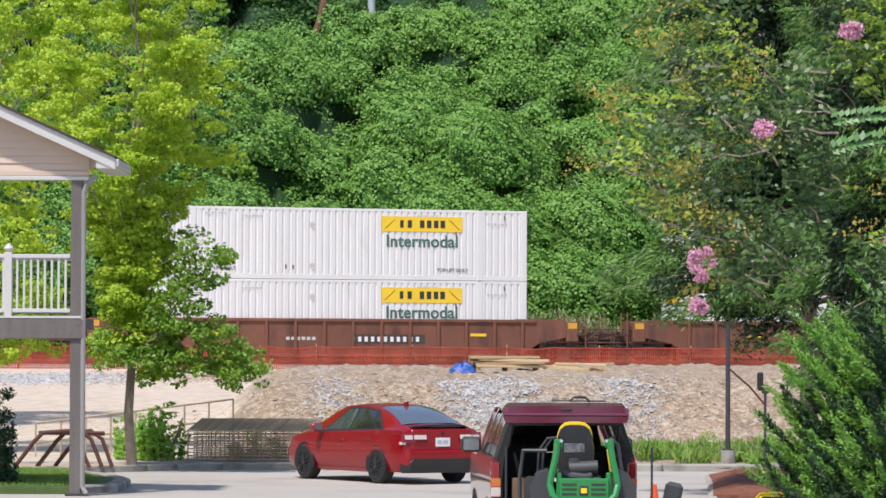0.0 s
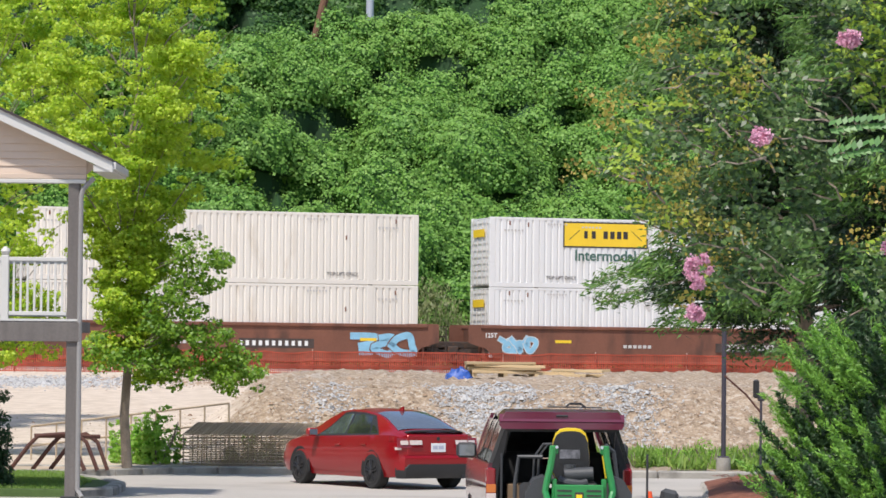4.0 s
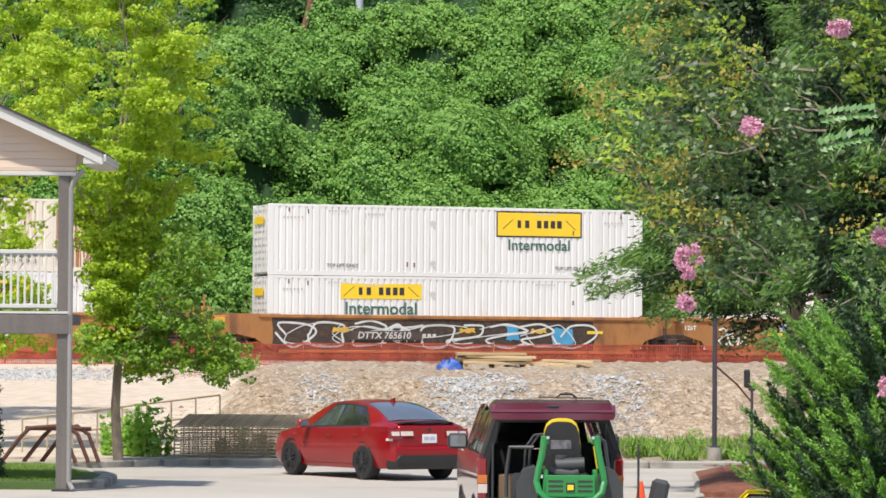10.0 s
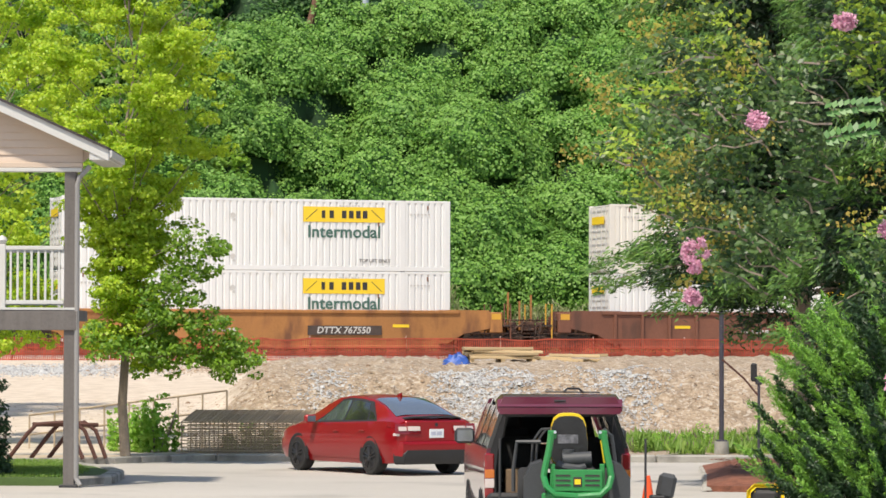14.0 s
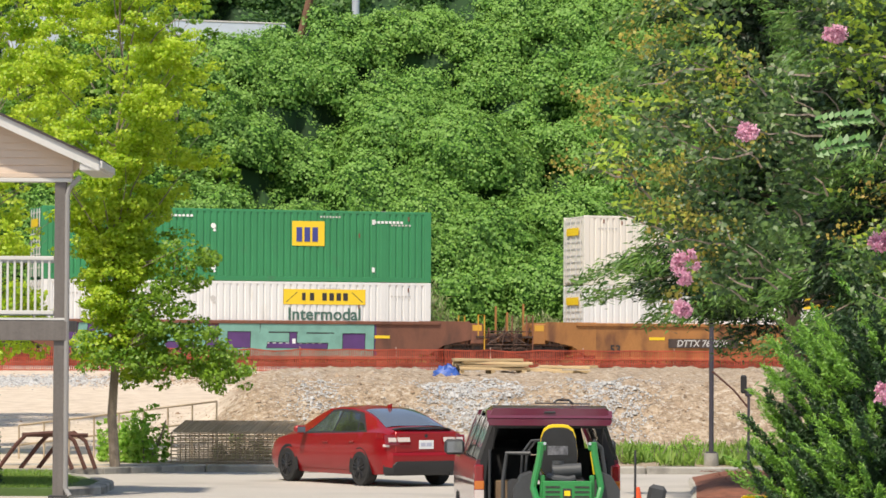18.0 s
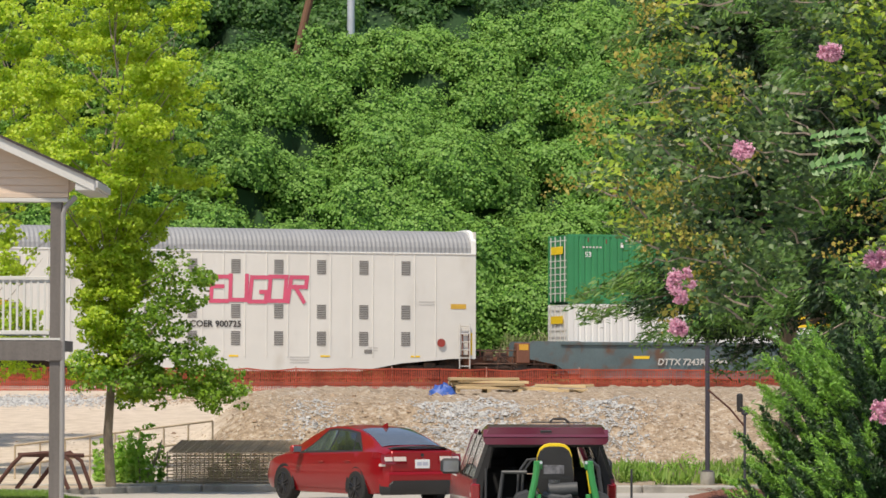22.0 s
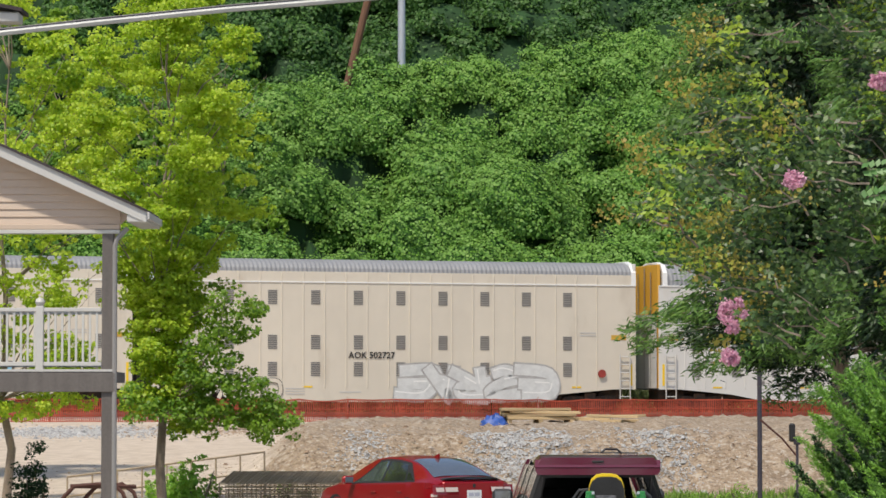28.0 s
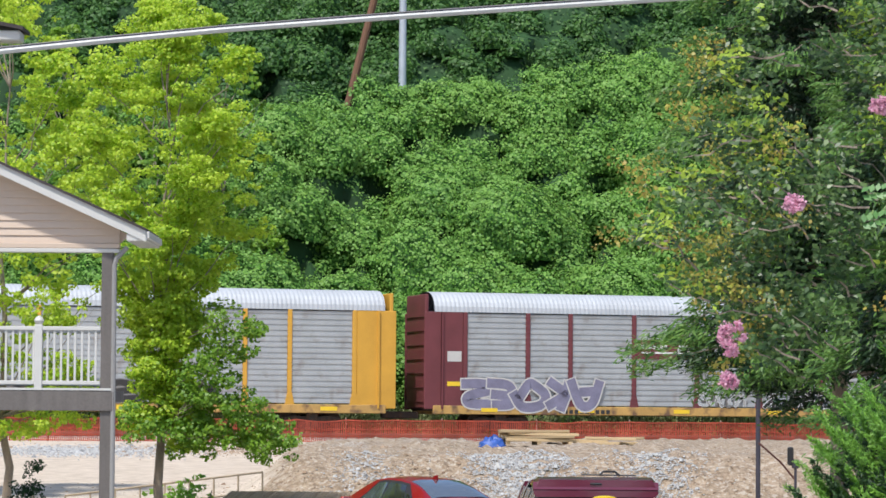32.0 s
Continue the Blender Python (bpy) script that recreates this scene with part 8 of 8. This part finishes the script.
def suv_side(y, z):
    """Half width of the wagon's side at height z."""
    return lerp_table(((0.3, 0.84), (0.5, 0.885), (0.85, 0.895), (1.08, 0.875), (1.15, 0.85), (1.6, 0.7), (1.72, 0.63)), z)[0]


def suv():
    ob = thing("suv", pose(1.475, 41.0, 0.004, 0, 0, 2.6), "burgundy sport utility vehicle with its tailgate raised", "car")
    zs = (0.32, 0.5, 0.7, 0.85, 1.0, 1.08, 1.15)
    for sg in (-1, 1):
        def skin(y0, y1, z0, z1, n, thick=0.05, off=0.0):
            rows = [z0 + (z1 - z0) * i / n for i in range(n + 1)]
            outer = [[(sg * (suv_side(y, z) + off), y, z) for z in rows] for y in (y0, (y0 + y1) / 2, y1)]
            inner = [[(sg * (suv_side(y, z) - thick), y, z) for z in reversed(rows)] for y in (y0, (y0 + y1) / 2, y1)]
            return Shape().loft([o + i for o, i in zip(outer, inner)], True)
        part("side_panel", skin(0.0, 3.35, 0.32, 1.12, 8), M_BURGUNDY, ob, smooth=True)
        part("fender", skin(3.35, 4.6, 0.4, 1.05, 6), M_BURGUNDY, ob, smooth=True)
        for y0, y1 in ((-0.02, 0.14), (1.12, 1.22), (2.1, 2.2), (2.95, 3.12)):
            part("pillar", skin(y0, y1, 1.12, 1.68, 5), M_TINT if y0 < 2.5 else M_BURGUNDY, ob, smooth=True)
        for y0, y1 in ((0.14, 1.12), (1.22, 2.1), (2.2, 2.95)):
            part("side_window", skin(y0, y1, 1.13, 1.62, 4, 0.008, -0.008), M_GLASS, ob, smooth=True)
        lamp_ = part("tail_lamp", Shape().box(-0.06, 0.06, -0.03, 0.16, 0.52, 1.06, 0.02), M_LIGHT_RED, ob, at=pose(sg * 0.83, 0, 0))
        part("amber_lens", Shape().box(-0.058, 0.058, -0.036, -0.028, 0.76, 0.86, 0.003), M_LIGHT_AMBER, lamp_)
        part("clear_lens", Shape().box(-0.058, 0.058, -0.036, -0.028, 0.64, 0.75, 0.003), M_LIGHT_CLEAR, lamp_)
        part("opening_frame", Shape().loft([[(sg * (suv_side(0, z) - 0.05 - w_), y, z) for w_, y in ((0, -0.015), (0.09, -0.015), (0.09, 0.06), (0, 0.06))] for z in (0.5, 0.85, 1.1, 1.4, 1.66)], True), M_CABIN, ob)
        mi = part("door_mirror", Shape().box(-0.13, 0.13, -0.06, 0.08, -0.1, 0.1, 0.04), M_PLASTIC, ob, at=pose(sg * 0.985, 2.75, 1.2), smooth=True)
        part("mirror_glass", Shape().box(-0.1, 0.1, -0.068, -0.058, -0.07, 0.07), M_GLASS, mi)
        for y in (0.85, 3.68):
            wheel(ob, sg * 0.77, y, 0.36, 0.23, sg)
    part("roof", Shape().loft([[(-0.66, y, 1.66), (-0.6, y, z), (-0.3, y, z + 0.025), (0.3, y, z + 0.025), (0.6, y, z), (0.66, y, 1.66), (0.5, y, 1.63), (-0.5, y, 1.63)] for y, z in ((0.0, 1.71), (1.0, 1.735), (2.2, 1.72), (2.6, 1.69))], True), M_BURGUNDY, ob, smooth=True)
    part("windscreen", Shape().loft([[(-0.6, 2.6, 1.67), (0.6, 2.6, 1.67), (0.6, 2.62, 1.66), (-0.6, 2.62, 1.66)], [(-0.78, 3.3, 1.1), (0.78, 3.3, 1.1), (0.78, 3.32, 1.09), (-0.78, 3.32, 1.09)]], True), M_GLASS, ob)
    part("bonnet", Shape().loft([[(-0.8, 3.3, 1.08), (0.8, 3.3, 1.08), (0.8, 3.3, 1.0), (-0.8, 3.3, 1.0)], [(-0.75, 4.55, 0.98), (0.75, 4.55, 0.98), (0.75, 4.6, 0.7), (-0.75, 4.6, 0.7)]], True), M_BURGUNDY, ob)
    part("floor", Shape().box(-0.84, 0.84, 0.02, 4.5, 0.4, 0.56), M_CABIN, ob)
    part("front_bumper", Shape().box(-0.85, 0.85, 4.5, 4.7, 0.4, 0.65, 0.05), M_PLASTIC, ob)
    part("rear_bumper", Shape().box(-0.86, 0.86, -0.16, 0.08, 0.42, 0.58, 0.04), M_PLASTIC, ob)
    part("headliner", Shape().box(-0.58, 0.58, 0.05, 2.5, 1.585, 1.625), M_CABIN, ob)
    for x in (-0.4, 0.4):
        part("seat", Shape().box(-0.3, 0.3, 1.35, 1.55, 0.6, 1.22, 0.06), M_CABIN, ob, at=pose(x, 0, 0))
        part("front_seat", Shape().box(-0.26, 0.26, 2.2, 2.4, 0.6, 1.3, 0.06).box(-0.12, 0.12, 2.25, 2.36, 1.3, 1.48, 0.03), M_CABIN, ob, at=pose(x, 0, 0))
    for sg in (-1, 1):
        part("load_side_trim", Shape().box(-0.04, 0.04, 0.1, 1.3, 0.56, 1.1, 0.02), M_CABIN, ob, at=pose(sg * 0.74, 0, 0))
    # the gate, hinged at the roof and swung up
    g = new("tailgate")
    g.parent, g.matrix_basis = ob, pose(-0.055, 0.02, 1.71, -3)
    gate = Shape().loft([[(-w_, y, za), (-w_ * 0.9, y, zb), (w_ * 0.9, y, zb), (w_, y, za), (w_ * 0.96, y, za - 0.05), (-w_ * 0.96, y, za - 0.05)] for y, w_, za, zb in ((0.0, 0.62, 0.0, 0.035), (-0.3, 0.68, 0.0, 0.04), (-0.55, 0.74, -0.02, 0.045), (-0.85, 0.755, -0.06, 0.035), (-1.02, 0.745, -0.16, -0.005))], True)
    part("gate_panel", gate, M_BURGUNDY, g, smooth=True)
    lip = ((0.745, -1.0, -0.03), (0.745, -1.03, -0.12), (0.73, -1.0, -0.15), (0.72, -0.9, -0.13))
    part("gate_lip", Shape().loft([[(-w_, y, z) for w_, y, z in lip], [(w_, y, z) for w_, y, z in lip]], True), M_BURGUNDY, g, smooth=True)
    seal = ((0.69, -0.97, -0.13), (0.69, -0.99, -0.16), (0.66, -0.95, -0.24), (0.64, -0.85, -0.2))
    part("gate_seal", Shape().loft([[(-w_, y, z) for w_, y, z in seal], [(w_, y, z) for w_, y, z in seal]], True), M_PLASTIC, g, smooth=True)
    part("gate_glass", Shape().box(-0.56, 0.56, -0.5, -0.06, 0.04, 0.05, 0.004), M_GLASS, g)
    part("gate_trim", Shape().box(-0.62, 0.62, -0.95, -0.05, -0.09, -0.055, 0.01), M_GREYPLASTIC, g)
    part("gate_handle", Shape().box(-0.07, 0.07, -1.04, -1.0, -0.065, -0.04, 0.008), M_PLASTIC, g)
    part("wiper", Shape().tube([(0.05, -0.92, 0.06), (0.1, -0.9, 0.1), (0.24, -0.86, 0.1), (0.3, -0.85, 0.05)], 0.014, 6).rod((-0.15, -0.7, 0.07), (0.5, -0.78, 0.06), 0.01, n=5), M_PLASTIC, g)
    for sg in (-1, 1):
        part("gas_strut", Shape().rod((sg * 0.66, 0.03, 1.25), (sg * 0.64, -0.42, 1.64), 0.012, n=6), M_PLASTIC, ob)
    part("crate", Shape().box(-0.62, -0.3, 0.1, 0.55, 0.56, 0.86, 0.01), M_GREYWOOD, ob, "light wooden crate in the load space")


def mower():
    D = 39.0
    S = 5955 / D
    cx = (1024 - 784) / S
    ob = thing("mower", pose(cx, D, 0.34), "green riding mower with a black and yellow seat", "mower")
    X = lambda x: (x - 1024) / S
    Z = lambda y: EYE_Z + (630 - y) / S - 0.34
    seat = new("seat")
    seat.parent, seat.matrix_basis = ob, pose(X(1021), 0.55, 0)
    def back_ring(w, z0, z1, y):
        pts = []
        for i in range(24):
            a = 2 * math.pi * i / 24
            c, s = math.cos(a), math.sin(a)
            k = (abs(c) ** 3.4 + abs(s) ** 3.4) ** (-1 / 3.4)
            zz = (z0 + z1) / 2 + s * k * (z1 - z0) / 2
            pts.append((c * k * w * (1.0 - 0.06 * (s > 0.2)), y, zz))
        return pts
    part("seat_shell", Shape().loft([back_ring(0.224, Z(842), Z(748), 0.0), back_ring(0.228, Z(844), Z(747), 0.03), back_ring(0.224, Z(842), Z(748), 0.09)], True), M_JDY, seat, "yellow seat edge", smooth=True)
    part("seat_back", Shape().loft([back_ring(0.219, Z(842), Z(753), -0.045), back_ring(0.226, Z(842), Z(752.5), 0.0)], True), M_SEAT, seat, smooth=True)
    part("seat_patch", Shape().box(-0.13, 0.11, -0.052, -0.046, Z(802), Z(786), 0.002), M_SCUFF, seat)
    part("seat_cushion", Shape().box(-0.25, 0.25, 0.05, 0.55, Z(850), Z(832), 0.04), M_BLACK, seat, smooth=True)
    # engine behind the seat
    eng = new("engine")
    eng.parent, eng.matrix_basis = ob, pose(X(1030), 0.3, 0)
    part("air_filter", Shape().rod((-0.14, 0.05, Z(831)), (0.2, 0.05, Z(828)), 0.085, n=14), M_GREYPLASTIC, eng, smooth=True)
    part("muffler", Shape().tube([(-0.2, 0, Z(838)), (-0.12, -0.03, Z(843)), (0.05, -0.03, Z(846)), (0.12, 0, Z(843))], 0.05, 10), M_GREYPLASTIC, eng, smooth=True)
    part("fuel_cap", Shape().rod((-0.07, 0.08, Z(818)), (-0.07, 0.08, Z(812)), 0.07, n=14), M_GREYPLASTIC, eng, smooth=True)
    part("block", Shape().box(-0.25, 0.25, 0.0, 0.4, Z(882), Z(842), 0.03), M_BLACK, eng)
    # green guard: bowed side tubes joined low at the back, cross panel with slots
    for sg in (-1, 1):
        c = (985 + 1083) / 2
        pts = [(c + sg * q, y) for q, y in ((47, 783), (48, 795), (51, 814), (57, 840), (60, 858), (55, 876), (40, 890), (0, 893))]
        part("guard_tube", Shape().tube([(X(x), 0.06 if i < 5 else 0.0, Z(y)) for i, (x, y) in enumerate(pts)], [0.04] * 8, 8), M_JD, ob, smooth=True)
        part("guard_lug", Shape().box(-0.05, 0.05, -0.03, 0.06, Z(792), Z(777), 0.01), M_JD, ob, at=pose(X(c + sg * 45), 0.1, 0))
        part("lug_bolt", Shape().rod((0, 0, 0), (0, -0.03, 0), 0.018, n=8), M_GREYPOLE, ob, at=pose(X(c + sg * 40), 0.08, Z(780)))
        part("inner_post", Shape().box(-0.03, 0.03, 0, 0.05, Z(880), Z(836), 0.008), M_JD, ob, at=pose(X(c + sg * 44), 0.08, 0))
        part("fender", Shape().loft([[(sg * a, y, z) for a, z in ((0.36, Z(900)), (0.62, Z(900)), (0.62, Z(862)), (0.52, Z(838)), (0.4, Z(832)))] for y in (0.2, 1.0)], True), M_GREYPLASTIC, ob, at=pose(X(c), 0, 0), smooth=True)
        part("rear_tyre", Shape().loft([[(sg * 0.48 + q, 0.62 + k * math.cos(a), 0.3 + k * math.sin(a)) for a in (2 * math.pi * i / 24 for i in range(24))] for q, k in ((-0.13, 0.2), (-0.13, 0.27), (-0.09, 0.3), (0.09, 0.3), (0.13, 0.27), (0.13, 0.2))], True), M_TYRE, ob, smooth=True)
        part("roll_tube", Shape().tube([(sg * 0.34, 0.75, Z(800)), (sg * 0.62, 0.8, Z(800)), (sg * 0.66, 0.85, Z(850)), (sg * 0.66, 0.85, Z(890))] if sg < 0 else [(sg * 0.4, 0.75, Z(778)), (sg * 0.5, 0.8, Z(790)), (sg * 0.56, 0.85, Z(850)), (sg * 0.56, 0.85, Z(890))], 0.025, 8), M_GREYPLASTIC, ob, smooth=True)
        part("caster_wheel", Shape().rod((sg * 0.38 - 0.05, 1.75, 0.13), (sg * 0.38 + 0.05, 1.75, 0.13), 0.13, n=16), M_TYRE, ob)
    part("yellow_lever", Shape().rod((X(1086), 0.3, Z(835)), (X(1080), 0.3, Z(795)), 0.03, n=8), M_JDY, ob)
    panel = new("rear_panel")
    panel.parent, panel.matrix_basis = ob, pose(X(1034), 0.04, 0)
    part("panel_sheet", Shape().box(-0.29, 0.29, 0, 0.03, Z(885), Z(846), 0.008), M_JD, panel)
    for sg in (-1, 1):
        for i in range(3):
            part("slot", Shape().box(-0.085, 0.085, -0.006, 0.0, Z(858 + i * 8.5), Z(855 + i * 8.5)), M_BLACK, panel, at=pose(sg * 0.17, -0.002, 0))
    part("badge", Shape().box(-0.05, 0.05, -0.008, 0, Z(876), Z(859), 0.003), M_BLACK, panel, at=pose(0, -0.002, 0))
    part("badge_centre", Shape().box(-0.035, 0.035, -0.012, -0.007, Z(872), Z(863)), M_JDY, panel, at=pose(0, -0.002, 0))
    part("frame", Shape().box(-0.35, 0.35, 0.1, 1.7, 0.2, 0.32, 0.02), M_JD, ob)
    part("deck", Shape().box(-0.6, 0.6, 0.9, 1.6, 0.1, 0.22, 0.05), M_JD, ob)
    for x in (X(955), X(963)):
        part("control_lever", Shape().tube([(x, 0.9, Z(855)), (x + 0.02, 0.85, Z(800)), (x + 0.12, 0.82, Z(778)), (x + 0.3, 0.82, Z(776))], 0.016, 6), M_GREYPLASTIC, ob)
    tr = thing("trailer", pose(cx, D - 0.2, 0), "low black utility trailer under the mower", "trailer")
    part("bed", Shape().box(-0.8, 0.8, 0, 2.0, 0.26, 0.34, 0.01), M_PLASTIC, tr)
    for sg in (-1, 1):
        part("tyre", Shape().rod((sg * 0.86, 1.0, 0.26), (sg * 1.02, 1.0, 0.26), 0.26, n=20), M_TYRE, tr)
        part("marker_stake", Shape().rod((sg * 0.84, 0.05, 0.3), (sg * 0.84, 0.05, 1.3), 0.014, n=6), M_PLASTIC, tr)
    part("axle", Shape().rod((-0.95, 1.0, 0.26), (0.95, 1.0, 0.26), 0.03, n=8), M_PLASTIC, tr)


sedan()
suv()
mower()
cone = thing("traffic_cone", pose(px_ground(1158, 45), 45, 0.004), "bright orange plastic traffic cone", "traffic cone")
part("base", Shape().box(-0.17, 0.17, -0.17, 0.17, 0, 0.03, 0.01), M_ORANGE, cone)
part("body", Shape().rod((0, 0, 0.03), (0, 0, 0.64), 0.13, 0.03, 16), M_ORANGE, cone, smooth=True)
bs = thing("stool", pose(px_ground(1175, 44), 44, 0.004), "dark grey moulded plastic stool on a stand", "stool")
part("backrest", Shape().box(-0.12, 0.12, -0.05, 0.05, 0.38, 0.72, 0.05), M_GREYPLASTIC, bs, at=pose(0, 0, 0, 0, 12, 0), smooth=True)
part("stand", Shape().box(-0.1, 0.1, -0.1, 0.2, 0, 0.42, 0.02), M_PLASTIC, bs)
m2 = thing("small_mower", pose(px_ground(1366, 36), 36, 0.004), "small mower with a yellow-edged black seat", "mower")
part("seat_back", Shape().box(-0.16, 0.16, -0.05, 0.03, 0.45, 0.855, 0.06), M_BLACK, m2, smooth=True)
part("seat_edge", Shape().box(-0.2, 0.2, -0.02, 0.08, 0.45, 0.895, 0.08), M_JDY, m2, "yellow seat edge", smooth=True)
part("chassis", Shape().box(-0.3, 0.3, -0.1, 1.0, 0.15, 0.45, 0.05), M_JD, m2)
for sg in (-1, 1):
    part("wheel", Shape().rod((sg * 0.3, 0.1, 0.2), (sg * 0.45, 0.1, 0.2), 0.2, n=18), M_TYRE, m2)
    part("front_wheel", Shape().rod((sg * 0.3, 0.85, 0.13), (sg * 0.42, 0.85, 0.13), 0.13, n=16), M_TYRE, m2)

# ---- what moves ----


def lorry():
    ob = thing("lorry", pose(0, 0, 0), "white box trailer lorry passing behind the ridge", "truck")
    part("box", Shape().box(-8, 6, -1.25, 1.25, 1.1, 4.1, 0.04), surface("trailer_white", (0.62, 0.67, 0.74), 0.45, var=0.05), ob)
    part("cab", Shape().loft([[(6.6, y, 0.7), (6.6, y, 3.7), (7.4, y, 3.9), (7.9, y, 2.6), (8.6, y, 2.1), (8.7, y, 0.7)] for y in (-1.2, 1.2)], True), M_PLASTIC, ob, "dark cab")
    part("edge_rail", Shape().box(-8.02, 6.02, -1.27, 1.27, 4.04, 4.14, 0.02), M_SEAM, ob)
    part("chassis", Shape().box(-7.8, 8.4, -0.5, 0.5, 0.7, 1.1), M_DARK, ob)
    for x in (-6.6, -5.3, 4.6, 7.6):
        for y in (-1.0, 1.0):
            part("wheel", cached("lorry_wheel", lambda: Shape().rod((0, -0.15, 0), (0, 0.15, 0), 0.5, n=18)), M_TYRE, ob, at=pose(x, y, 0.5))
    return ob


LORRY = lorry()


def motions():
    times = (0, 8, 16, 24, 32)
    for ob, s, w, z in TRAIN:
        walk(ob, [(t, on_track(s + run_s(t), w, z)) for t in times])
    for ws, x, tr, car in WHEELS:
        s0 = next(s for ob, s, w, z in TRAIN if ob is car) + tr.matrix_basis.translation.x + x
        t0 = min(30.0, max(0.0, (-19.0 - s0) / 15.1))
        t1 = min(32.0, t0 + 2.6)
        spin = lambda t: Matrix.Translation((x, 0, 0.45)) @ Matrix.Rotation(15.1 * (t - t0) / 0.45, 4, "Y")
        if t0 >= 30.0 or s0 > 22:
            continue
        rows = [(t0 + i * 0.0333, spin(t0 + i * 0.0333)) for i in range(int((t1 - t0) / 0.0333) + 1)]
        if t0 > 0:
            rows.insert(0, (0.0, rows[0][1]))
        if rows[-1][0] < 31.9:
            rows.append((32.0, rows[-1][1]))
        walk(ws, rows)
    walk(LORRY, [(t, on_track(9.2 + 12.87 * (t - 19), 33.5, 15.1)) for t in (0, 16, 32)])


motions()
